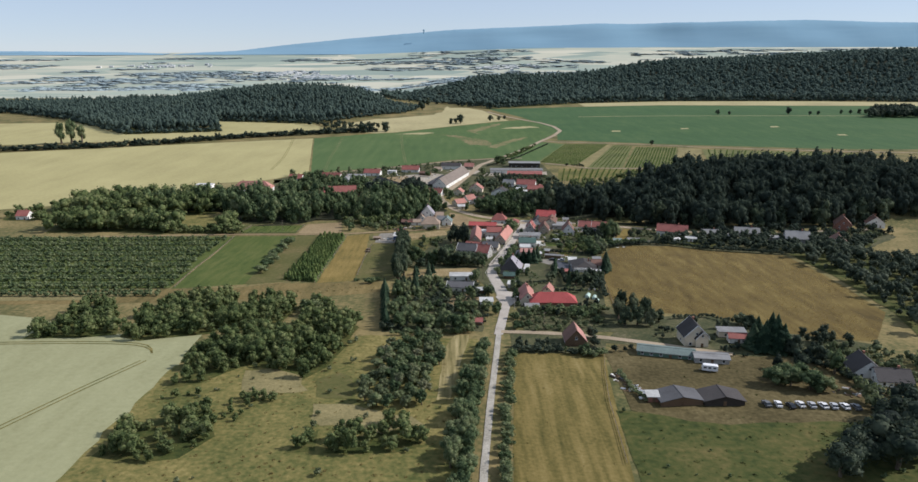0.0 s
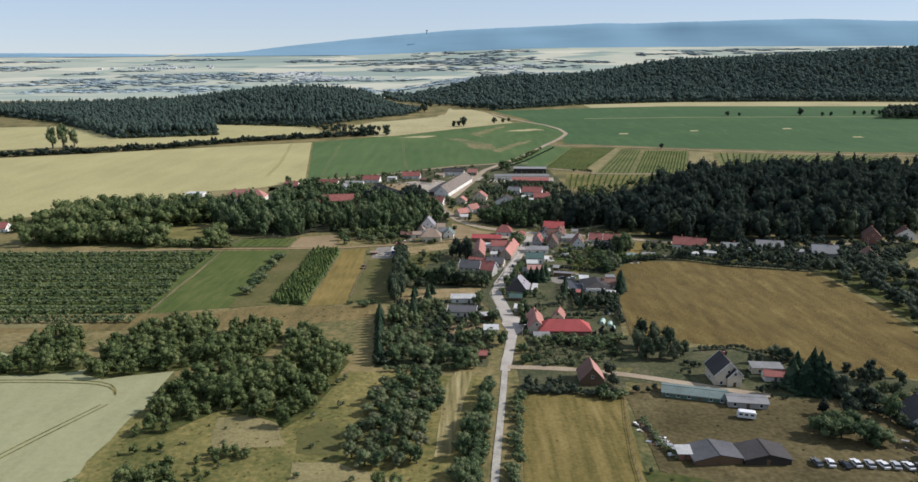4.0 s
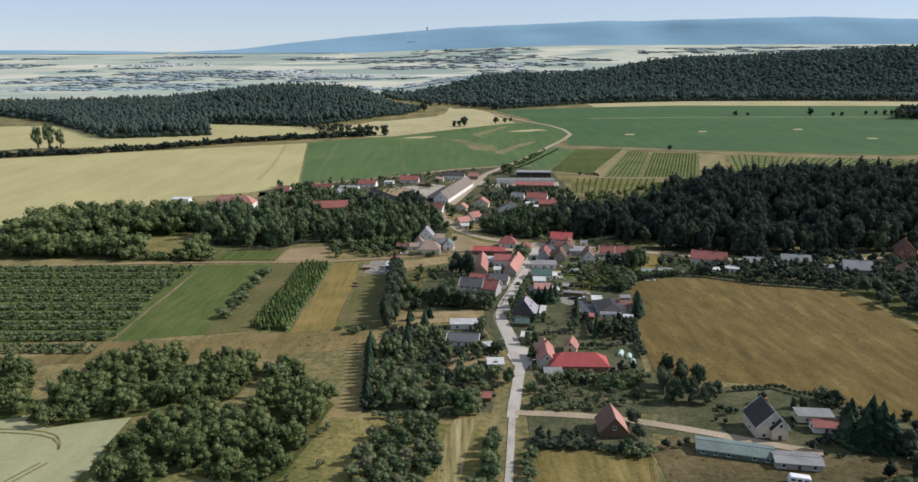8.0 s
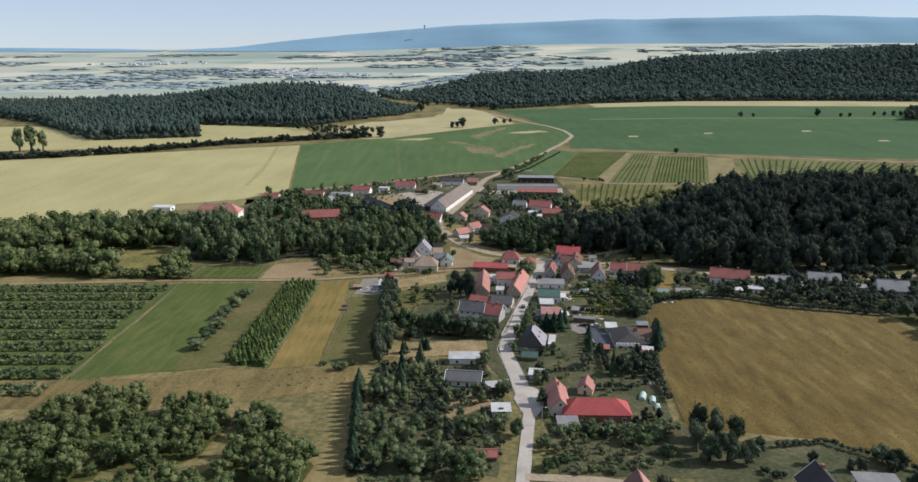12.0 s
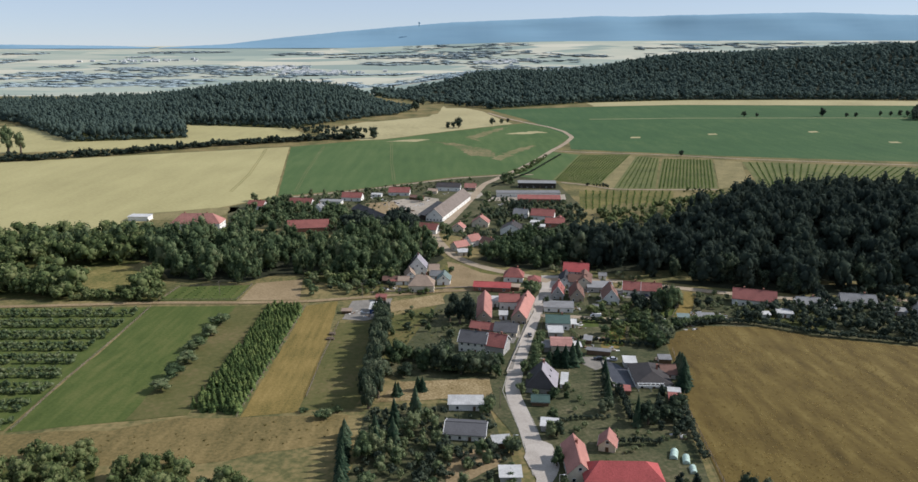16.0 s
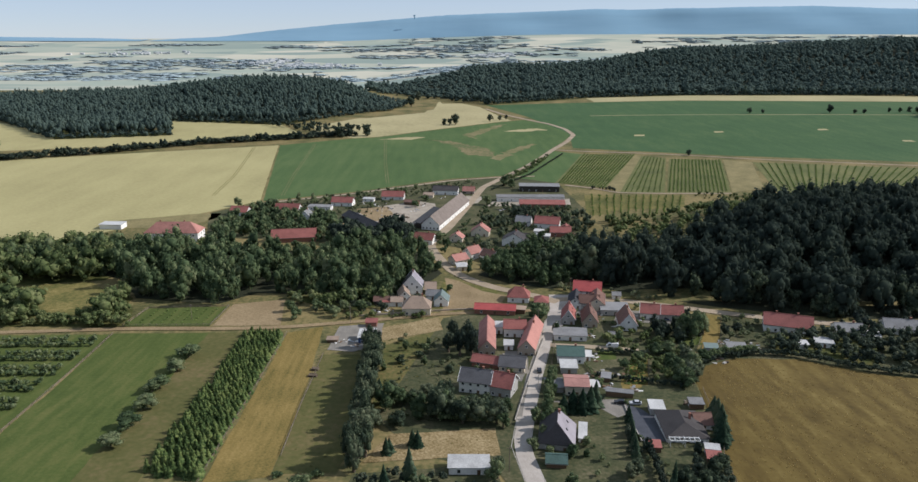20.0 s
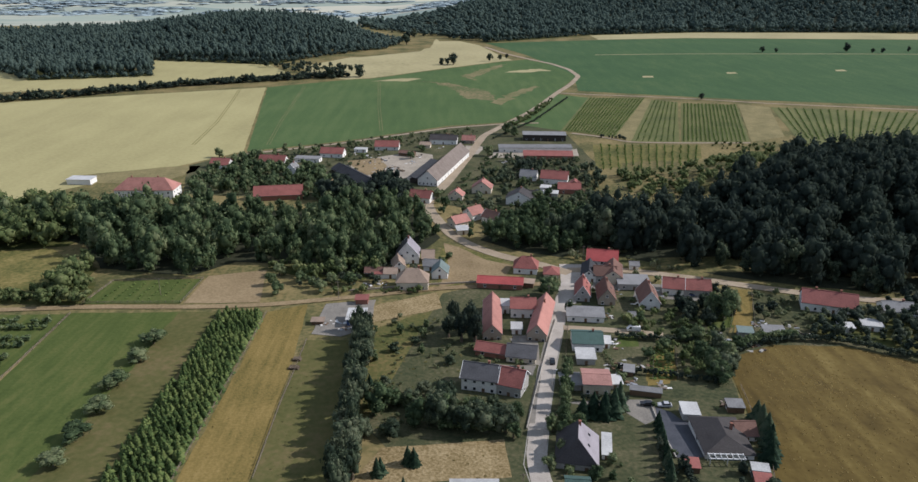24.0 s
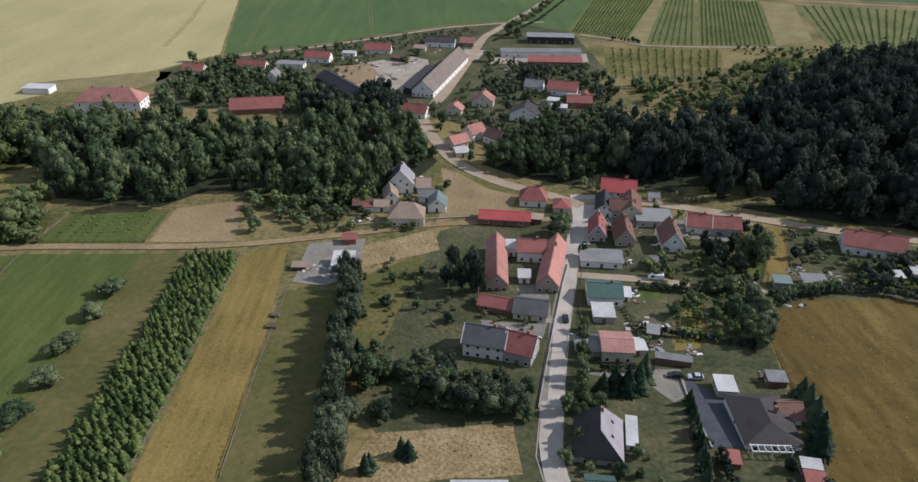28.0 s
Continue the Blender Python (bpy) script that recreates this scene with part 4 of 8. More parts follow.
# dark clipped conifer hedge
for k in range(19):
    u = k / 18
    spruce(-30 + 5 * u, 277 - 48 * u, rng.uniform(5.2, 7.2), 2.0, "tall dark narrow conifer in a dense hedge", "tall conifer hedge")
# small trees in the grass strip
for x, y, h, r in ((-89.5, 364.3, 4.6, 4.2), (-89.4, 353.5, 4.2, 3.6), (-89.7, 340.4, 4.4, 4.4), (-90.9, 338.1, 3.6, 3.2), (-88.3, 326.9, 4.2, 3.8), (-88.1, 315.6, 4.2, 3.8), (-88.0, 305.4, 4.0, 3.6)):
    tree(x, y, h, r, "leaf", "spreading fruit tree in mown grass", "strip fruit trees", .1)
# far airy trees beside the wheat, single field trees
for x, y, h in ((-442, 822, 28), (-432, 826, 22), (-450, 816, 24)):
    tree(x, y, h, h * .27, "leaf", "tall airy tree beside the wheat field", "wheat field trees", .15)

for x, y, h in ((-120, 911, 14), (-111, 918, 10), (-93, 922, 15), (-10, 1006, 9), (-4, 1005, 8), (3, 1006, 14), (46, 1035, 9), (58, 1045, 7), (67, 1055, 6), (-60, 1215, 18), (-55, 1330, 14), (213, 791, 6), (398, 1114, 8), (416, 1113, 6), (508, 1117, 12), (536, 1106, 7), (548, 1105, 7), (592, 1122, 7), (606, 1121, 7), (624, 1130, 9), (629, 1120, 8)):
    tree(x, y, h, h * .5, "dark_mid", "lone dark field tree", "field trees", .04)
# long hedge below the forest field, plantation, orchard and vine rows
_h = []
for (a, b), (c, d) in zip([(-900, 640), (-396, 777), (-335, 808), (-260, 868), (-179, 898)], [(-396, 777), (-335, 808), (-260, 868), (-179, 898), (-105, 928)]):
    n = int(math.hypot(c - a, d - b) / 1.8)
    for i in range(n):
        h = rng.uniform(4, 7.5) + 3 * (rng.random() < .12)
        _h.append((a + (c - a) * i / n + rng.uniform(-3, 3), b + (d - b) * i / n + rng.uniform(-5, 5), rng.uniform(4, 6.5), h * .55, h * .45))
merged("field_hedge", CROWNS_FAR, _h, M_LEAF_DARK, "long uneven hedgerow between the wheat fields", "hedge")
_p = []
for x, y in scatter([(-76.5, 384.5), (-62.8, 385), (-61, 290), (-74.6, 292)], 1.8, .42):
    h = rng.uniform(2.6, 4.2)
    _p.append((x, y, rng.uniform(1.2, 1.75), h, 0))
merged("young_spruce_plantation", SPRUCES_YOUNG, _p, M_NEEDLE_YOUNG, "dense rows of young green spruces", "plantation")
SHRUBS_LOW = [crown_arrays(s, 2, 12, 1.1, .9, .3) for s in (75, 76, 77, 78)]
SHRUBS = [crown_arrays(s, 4, 16, 1.1, .9, .2) for s in (71, 72, 73, 74)]
_o, pair = [], False
y = 269.0
while y < 383:
    x = -300.0
    edge = float(np.interp(y, [268, 300, 337, 384], [-119, -120, -126, -126]))
    while x < edge:
        if rng.random() < .97:
            _o.append((x + rng.uniform(-.4, .4), y + rng.uniform(-.4, .4), rng.uniform(1.2, 1.8), rng.uniform(1.2, 1.8), 1.2))
        x += 1.75
    pair = not pair
    y += 4.1 if pair else 7.6
merged("orchard_rows", SHRUBS_LOW, _o, M_LEAF, "long rows of low leafy orchard trees", "orchard")


def vine_rows(name, a, b, c, d, count, label, high=.6, gap=2.6, mat=M_VINE):
    """Rows from the edge a-b to the edge d-c."""
    pts = []
    for i in range(count):
        u = (i + .5) / count
        x0, y0, x1, y1 = a[0] + (b[0] - a[0]) * u, a[1] + (b[1] - a[1]) * u, d[0] + (c[0] - d[0]) * u, d[1] + (c[1] - d[1]) * u
        n = int(math.hypot(x1 - x0, y1 - y0) / gap)
        for k in range(n):
            v = (k + .5) / n
            if rng.random() < .93:
                pts.append((x0 + (x1 - x0) * v + rng.uniform(-.3, .3), y0 + (y1 - y0) * v, rng.uniform(.7, 1.05), high * rng.uniform(.8, 1.2), high * .9))
    return merged(name, SHRUBS_LOW, pts, mat, label, "vineyard")


vine_rows("vine_rows_west", (76, 665), (107, 647), (166, 796), (119, 800), 17, "straight rows of green vines", gap=1.9)
vine_rows("vine_rows_middle", (147, 631), (190, 632), (233, 765), (191, 772), 15, "straight rows of green vines beside grass", gap=1.9)
vine_rows("vine_rows_east", (228, 640), (306, 606), (416, 712), (259, 752), 26, "rows of dark green vines", gap=1.9)
vine_rows("vine_rows_young", (116, 633), (144, 632), (188, 776), (171, 788), 7, "thin rows of young vines", .4)
vine_rows("fruit_rows", (80, 561), (133, 555), (155, 619), (90, 621), 13, "loose rows of small fruit trees", 1.1, 3.2)
vine_rows("allotment_rows", (-121, 396), (-94, 396), (-93, 412), (-119, 410), 7, "low vegetable rows in an allotment", .3, 2.2)
# woods and villages strung over the far plain
MOUND = [crown_arrays(s_, 3, 4, 1.2, .8, .3) for s_ in (91, 92, 93)]
_f = []
for k in range(95):
    y = 1950 + 1480 * rng.random() ** .9
    x = rng.uniform(-.75, .75) * y
    long_, deep = rng.integers(3, 22), rng.uniform(8, 60)
    for j in range(long_ * 2):
        _f.append((x + rng.uniform(0, long_) * 26, y + rng.normal() * deep, rng.uniform(26, 52), rng.uniform(1.5, 3.5), 1))
merged("distant_woods", MOUND, _f, M_FARWOOD, "woods and copses on the far plain, coloured haze pale", "woods")


def far_village(x, y, n, wide, deep):
    """Walls and roofs of a village far off in the plain, coloured haze pale, all in one mesh."""
    bm = bmesh.new()
    for i in range(n):
        px, py = x + rng.normal() * wide, y + rng.normal() * deep
        w, d, h = rng.uniform(9, 24), rng.uniform(8, 14), rng.uniform(6, 11)
        z = gz(px, py)
        box(bm, px - w / 2, px + w / 2, py - d / 2, py + d / 2, z - 1, z + h * .6)
        prism(bm, [(py - d / 2, z + h * .6), (py + d / 2, z + h * .6), (py, z + h)], px - w / 2, px + w / 2)
    return tagged(link("distant_village", bm, M_FARWALL), "cluster of far village houses, coloured haze pale", "village", kind="stuff")


# street trees throwing their shade over the road
for x, y, h, r in ((20.5, 307, 5, 1.8), (21.6, 313, 5.6, 2.0), (22.8, 320, 6, 2.2), (24.3, 328.5, 6.4, 2.2), (25.6, 334, 6, 2.1), (26.8, 341, 5.4, 1.9), (28.2, 346.5, 4.6, 1.7), (11.8, 322, 5, 2.1), (10.6, 314.5, 4.6, 2.0), (34.4, 384, 5, 1.8), (21.8, 262, 5, 2.0), (22.0, 276, 4.6, 1.9)):
    tree(x, y, h, r, "leaf", "leafy tree beside the village street", "street trees", .1)

# low growth along the margins of the hill forests
_m = []
for line in ([(-900, 1196), (-720, 1176), (-568, 1058), (-420, 902), (-309, 925), (-351, 1045), (-206, 1011), (-84, 1156)], [(51, 1248), (225, 1376), (413, 1436), (671, 1432), (900, 1387), (1500, 1332)]):
    for (a, b), (c, d) in zip(line, line[1:]):
        n = int(math.hypot(c - a, d - b) / 5)
        for i in range(n):
            h = rng.uniform(5, 11)
            _m.append((a + (c - a) * i / n + rng.uniform(-2, 2), b + (d - b) * i / n + rng.uniform(0, 6), rng.uniform(3.5, 5.5), h * .55, h * .4))
merged("forest_margin", CROWNS_FAR, _m, M_FOREST, "low dark bushes along the forest margin", "bushes")
# conifers by the orchard
for x, y, h, r in ((-17.8, 282.2, 9.0, 2.2), (-12.6, 288.1, 10.0, 2.4), (-22.2, 276.5, 7.0, 2.0)):
    spruce(x, y, h, r, "slender dark conifer in the garden", "garden conifers")
# trees at the yard edge
for x, y, h, r in ((93.8, 144.2, 11.0, 6.5), (95.2, 137.8, 12.0, 7.0), (86.1, 137.9, 9.0, 5.5), (110.3, 158.5, 11.0, 6.0), (103.4, 154.7, 10.0, 5.5), (81.2, 134.9, 8.0, 5.0), (102.8, 144.1, 12.0, 7.0)):
    tree(x, y, h, r, "dark", "large dark broadleaf tree at the yard", "yard trees", .05)
# trees behind the cars
for x, y, h, r in ((87.3, 181.0, 5.5, 4.0), (91.0, 180.0, 6.0, 4.2), (95.1, 177.5, 6.0, 4.2), (91.5, 185.7, 5.0, 3.5), (96.2, 184.3, 5.0, 3.5), (99.2, 177.5, 4.5, 3.2), (107.3, 188.3, 8.0, 2.6)):
    tree(x, y, h, r, "leaf", "rounded dense tree beside the yard", "yard trees", .05)
# spruces by the villa
for x, y, h, r in ((92.2, 209.1, 9.0, 4.0), (94.7, 206.4, 11.0, 4.4), (98.0, 206.4, 13.0, 4.8), (98.6, 211.4, 12.0, 4.2), (96.2, 215.9, 9.0, 3.6), (100.1, 205.7, 10.0, 4.0)):
    spruce(x, y, h, r, "tall dark spruce beside the villa", "villa spruces")
# trees west of the villa
for x, y, h, r in ((56.0, 236.3, 9.5, 2.9), (58.4, 242.4, 10.5, 3.0), (62.4, 241.5, 9.5, 2.6), (66.4, 239.5, 9.0, 2.8), (61.5, 231.5, 8.5, 2.8), (57.0, 230.5, 8.0, 2.8), (65.8, 230.5, 7.0, 2.8), (69.8, 234.9, 5.5, 2.4), (97.1, 231.0, 5.0, 3.0), (98.8, 228.6, 5.0, 3.0)):
    tree(x, y, h * .92, r, "edge", "tall grey-green garden tree at the field edge", "field edge trees", .05)
# hedge south of the drive
for x, y, h, r in ((17.9, 207.7, 2.6, 2.2), (20.7, 206.3, 2.8, 2.4), (24.4, 207.0, 3.0, 2.4), (27.8, 206.3, 3.0, 2.4), (30.9, 206.9, 3.0, 2.2), (35.2, 204.3, 2.6, 2.2), (38.6, 203.6, 3.0, 2.4), (42.0, 204.2, 3.2, 2.4), (42.7, 211.8, 4.5, 2.4), (43.1, 218.8, 5.0, 2.4)):
    bush(x, y, r, h, "dark", "dense dark hedge bush beside the drive", "hedge along the drive")
# garden between street and drive
for x, y, h, r in ((19.5, 228.5, 3.0, 2.6), (23.7, 231.7, 2.4, 1.8), (26.5, 226.4, 2.2, 1.6), (30.5, 227.6, 2.0, 1.6), (34.2, 226.4, 2.2, 1.7), (40.3, 240.9, 4.5, 2.8), (44.0, 238.6, 4.5, 3.0), (48.2, 243.0, 4.5, 3.0), (36.3, 246.3, 4.0, 2.6), (32.3, 247.7, 4.0, 2.6), (48.6, 234.3, 3.6, 2.4), (19.7, 238.9, 3.0, 2.0)):
    bush(x, y, r, h, "leaf", "leafy green bush in a kitchen garden", "garden bushes")
# garden trees west of the street
for x, y, h, r in ((-13.5, 229.0, 6.0, 3.6), (-9.5, 226.9, 6.0, 3.8), (-4.7, 229.0, 6.5, 3.8), (-0.7, 224.8, 7.0, 4.0), (3.1, 226.8, 6.0, 3.4), (-18.1, 235.8, 6.0, 3.2), (-20.4, 229.1, 6.0, 3.0), (-23.7, 240.6, 6.5, 3.0), (-21.4, 248.2, 6.0, 2.8), (-16.6, 243.0, 5.5, 3.0), (-11.5, 245.5, 5.0, 2.8), (-7.0, 240.5, 4.0, 2.4), (1.3, 245.5, 5.0, 3.0), (4.5, 246.7, 5.0, 2.8), (10.0, 248.0, 4.5, 2.4), (13.5, 244.1, 5.0, 2.2), (-7.4, 250.8, 4.0, 2.2), (-21.1, 268.4, 7.0, 3.0), (-24.3, 265.3, 7.5, 3.0), (-13.4, 278.2, 6.5, 3.0), (6.7, 288.1, 6.0, 2.4), (11.5, 268.2, 5.0, 2.6)):
    tree(x, y, h, r, "leaf", "broadleaf tree in a leafy garden", "garden trees", .05)
# garden conifers
for x, y, h, r in ((-17.2, 271.6, 9.0, 2.4), (-21.1, 268.4, 8.0, 2.4), (-12.8, 305.2, 5.0, 1.6), (-19.0, 301.0, 5.0, 1.6)):
    spruce(x, y, h, r, "blue-green conifer in a garden", "garden conifers")
# bush at the strip end
for x, y, h, r in ((-37.0, 287.4, 3.2, 3.0), (-34.3, 291.1, 2.4, 2.0), (-43.5, 291.2, 1.6, 1.6), (-52.5, 247.1, 5.5, 4.2), (-48.3, 249.7, 4.5, 3.2), (-56.8, 251.1, 5.0, 3.4)):
    bush(x, y, r, h, "leaf", "rounded dark bush in dry grass", "lone bushes")
# large garden trees by the white house
for x, y, h, r in ((-6.6, 319.9, 10.0, 3.8), (-4.8, 325.6, 9.5, 3.4), (-0.1, 317.1, 7.5, 3.6), (4.5, 317.0, 7.6, 3.8), (9.0, 316.9, 7.0, 3.4), (2.3, 319.8, 7.0, 3.4), (-17.5, 315.5, 4.5, 3.0), (-13.5, 328.8, 4.5, 3.2), (-9.9, 334.1, 4.0, 2.6), (6.9, 325.5, 5.0, 2.2), (-2.4, 319.8, 6.0, 3.0), (-23.3, 315.6, 5.0, 2.6), (-20.6, 338.7, 3.0, 2.0), (-19.4, 358.9, 3.0, 2.0), (-13.6, 363.0, 2.4, 1.6), (-3.3, 350.9, 3.0, 2.0)):
    tree(x, y, h, r, "edge", "leafy tree beside the white house", "garden trees", .05)
# small spruces on the dry plot
for x, y, h, r in ((-11.5, 304.5, 5.0, 1.7), (-18.3, 301.6, 4.6, 1.6), (-24.3, 338.8, 4.0, 1.4)):
    spruce(x, y, h, r, "small young spruce on a dry plot", "small spruces")
# dark conifers behind the farmyard
for x, y, h, r in ((-3.9, 367.3, 8.0, 2.4), (-0.1, 364.3, 10.5, 2.8), (3.7, 364.3, 10.5, 2.8), (-2.2, 373.4, 10.0, 2.6), (2.4, 370.3, 11.0, 2.8)):
    tree(x, y, h, r, "dark", "tall dark tree beside the farmyard", "farmyard trees", .05)
# conifers east of the street
for x, y, h, r in ((35.3, 323.6, 8.5, 2.6), (32.9, 322.8, 8.0, 2.6), (30.4, 323.6, 7.5, 2.5), (27.8, 322.9, 6.0, 2.3), (37.3, 326.7, 8.5, 2.6)):
    spruce(x, y, h, r, "dark columnar conifer in a hedge", "street conifers")
# garden trees east of the street
for x, y, h, r in ((19.7, 316.8, 5.0, 2.0), (23.4, 317.7, 5.0, 2.4), (25.6, 316.7, 5.0, 2.2), (23.6, 325.3, 4.5, 1.8), (17.0, 302.9, 3.5, 1.8), (26.3, 299.1, 3.4, 2.2), (30.7, 304.2, 3.0, 1.5), (55.0, 376.1, 4.0, 2.2), (51.5, 352.9, 4.0, 2.2), (41.1, 340.4, 3.0, 1.6), (29.2, 396.9, 7.0, 4.2), (32.3, 402.4, 5.0, 2.4)):
    tree(x, y, h, r, "leaf", "small leafy tree in a street garden", "garden trees", .05)
# trees in the eastern gardens
for x, y, h, r in ((81.5, 377.6, 11.0, 4.0), (78.9, 379.3, 9.0, 3.4), (86.9, 382.6, 8.0, 3.0), (66.9, 347.5, 6.0, 3.4), (66.8, 340.1, 6.0, 3.6), (66.0, 352.7, 5.5, 3.0), (72.7, 351.4, 6.0, 3.0), (68.4, 363.7, 5.0, 3.0), (64.6, 363.8, 4.5, 2.6), (57.5, 358.2, 4.0, 2.4), (78.3, 358.0, 4.5, 2.6)):
    tree(x, y, h, r, "leaf", "dense green tree in the eastern gardens", "garden trees", .05)
# plantings south of the bungalow
spruce(45.4, 281.6, 10, 1.5, "slender columnar conifer in a garden", "garden conifers")
for x, y, h, r in ((48.6, 282.6, 7.0, 2.8), (53.8, 284.8, 5, 2.2), (40, 291, 4.4, 2.2), (38.3, 289.5, 4.0, 2.0), (23.8, 276.4, 4.4, 2.2), (12.0, 267.4, 4.8, 2.2), (7.6, 289.8, 6, 2.0), (57.5, 290, 5, 2.2), (56, 284, 4, 2.0), (60.5, 293, 4.4, 2.2)):
    tree(x, y, h, r, "edge", "leafy tree in the gardens behind the red-roofed house", "garden trees", .05)
# conifers beside the bungalow
for x, y, h, r in ((67.9, 317.1, 7.5, 2.8), (67.2, 312.7, 8.0, 2.8), (66.0, 308.1, 8.0, 2.8), (64.5, 304.5, 7.0, 2.6), (68.2, 320.4, 6.5, 2.4)):
    spruce(x, y, h, r, "dark conifer screening the bungalow", "bungalow conifers")
# hedge beside the bungalow drive
for x, y, h, r in ((44.8, 319.2, 4.5, 1.3), (44.4, 316.5, 4.5, 1.3), (44.0, 313.8, 4.6, 1.4), (43.6, 311.1, 4.6, 1.4), (43.2, 308.5, 4.8, 1.4), (42.8, 305.9, 4.8, 1.4), (42.4, 303.4, 4.8, 1.4), (42.0, 300.8, 4.8, 1.4), (41.5, 298.2, 4.8, 1.4)):
    spruce(x, y, h, r, "clipped dark conifer in a garden hedge", "drive hedge")
# trees in the upper village
for x, y, h, r in ((20.0, 595.0, 7.0, 3.5), (36.2, 655.9, 8.0, 4.0), (40.9, 648.4, 7.0, 3.6), (-9.2, 508.8, 6.0, 3.4), (28.4, 477.2, 5.0, 3.0), (39.0, 505.1, 6.0, 3.4), (33.9, 529.3, 6.0, 3.2), (45.1, 512.9, 5.0, 3.0), (59.3, 505.2, 6.0, 3.0), (22.2, 557.0, 4.0, 2.4), (-25.6, 588.7, 5.0, 3.0), (-19.9, 606.8, 4.5, 3.0), (-60.2, 619.1, 4.0, 2.6), (-53.5, 588.5, 4.0, 2.4), (-80.5, 566.5, 5.0, 3.0), (-91.3, 599.9, 7.0, 2.4), (-102.1, 605.9, 6.0, 2.0), (-101.0, 566.3, 5.0, 3.2), (-118.6, 556.1, 6.0, 3.6), (-138.3, 593.5, 6.0, 3.0), (-106.8, 533.0, 6.0, 3.8), (-74.5, 533.2, 6.0, 3.6)):
    tree(x, y, h, r, "leaf", "broadleaf tree among the upper houses", "upper village trees", .05)
# garden trees below the park
for x, y, h, r in ((-44.5, 408.0, 5.0, 2.8), (-38.2, 408.0, 5.0, 2.8), (-47.2, 402.1, 4.5, 2.6), (-55.8, 410.1, 4.5, 2.4), (-61.8, 400.2, 5.0, 2.6), (-65.4, 408.1, 5.0, 2.6), (-64.6, 416.5, 5.0, 2.8), (-43.3, 418.5, 6.0, 3.0), (-35.3, 423.0, 6.0, 3.0), (-30.4, 432.4, 6.0, 3.0), (-6.4, 427.5, 3.0, 2.0), (-3.4, 432.3, 3.0, 1.8), (-27.5, 447.8, 7.0, 3.0)):
    tree(x, y, h, r, "leaf", "garden tree beside the field track", "track gardens", .05)

# ---- buildings ----


def roof_mat(name, c):
    """Tiled roof: colour by noise, courses by a fine wave in the relief."""
    m = material(name, [tuple(v * .72 for v in c), c, tuple(min(1, v * 1.22) for v in c)], .25, 2.2, .8, .3, rand=.2, mix=.5)
    return m


def wall_mat(name, c):
    return material(name, [tuple(v * .8 for v in c), c, tuple(min(1, v * 1.08) for v in c)], .35, 3.0, .9, .12, rand=.15)


# The lilac tiles are toned pale for slopes in full sun.
R = {"slate": roof_mat("dark_slate_roof", (.085, .085, .09)), "red": roof_mat("red_roof_tiles", (.25, .092, .078)), "bright": roof_mat("bright_red_roof_sheet", (.33, .07, .066)), "orange": roof_mat("orange_clay_tiles", (.35, .165, .135)),
     "brown": roof_mat("brown_roof_tiles", (.16, .09, .07)), "dark": roof_mat("dark_roof_tiles", (.055, .05, .05)), "grey": roof_mat("grey_fibre_roof", (.20, .20, .20)),
     "pale": roof_mat("pale_sheet_roof", (.43, .43, .42)), "umber": roof_mat("umber_roof_tiles", (.195, .160, .135)), "lilac": material("sun_toned_lilac_tiles", [(.22, .20, .215), (.29, .265, .285), (.34, .31, .335)], .25, 2.2, .38, .1, rand=.2, spec=.5), "umbra": roof_mat("dark_brown_tiles", (.052, .047, .046)), "green": roof_mat("green_roof_sheet", (.06, .105, .092)), "tan": roof_mat("weathered_tan_tiles", (.30, .225, .17)),
     "pink": roof_mat("faded_pink_tiles", (.36, .19, .16)), "mint": roof_mat("pale_green_corrugated_roof", (.135, .175, .165)), "felt": roof_mat("black_roofing_felt", (.035, .037, .042))}
W = {"white": wall_mat("white_render", (.72, .71, .67)), "cream": wall_mat("cream_render", (.60, .53, .41)), "grey": wall_mat("grey_render", (.36, .35, .33)),
     "brick": wall_mat("red_brick_wall", (.26, .12, .085)), "wood": wall_mat("brown_boards", (.14, .09, .055)), "stone": wall_mat("rubble_stone_wall", (.33, .28, .22)),
     "dark": wall_mat("dark_timber_boards", (.05, .042, .036)), "green": wall_mat("faded_green_boards", (.10, .17, .13)), "blue": wall_mat("blue_boards", (.05, .09, .20))}
M_FRAME = material("white_window_frame", [(.6, .6, .58), (.7, .7, .68), (.76, .76, .74)], 1, 6, .5, 0)
M_DOOR = material("brown_door_paint", [(.10, .06, .035), (.14, .085, .05), (.17, .11, .07)], 1, 6, .5, 0, rand=.3)
M_GLASS = bpy.data.materials.new("dark_window_glass")
M_GLASS.use_nodes = True
_g = M_GLASS.node_tree.nodes["Principled BSDF"]
_g.inputs["Base Color"].default_value = (.018, .024, .03, 1)
_g.inputs["Roughness"].default_value = .06
M_CONCRETE_SILL = material("pale_sill", [(.42, .41, .39), (.5, .49, .47), (.56, .55, .53)], .8, 5, .8, 0)
M_CHIM = W["brick"]
M_METAL = material("zinc_gutter", [(.30, .31, .32), (.38, .39, .40), (.44, .45, .46)], 1, 5, .45, 0, metal=.6)


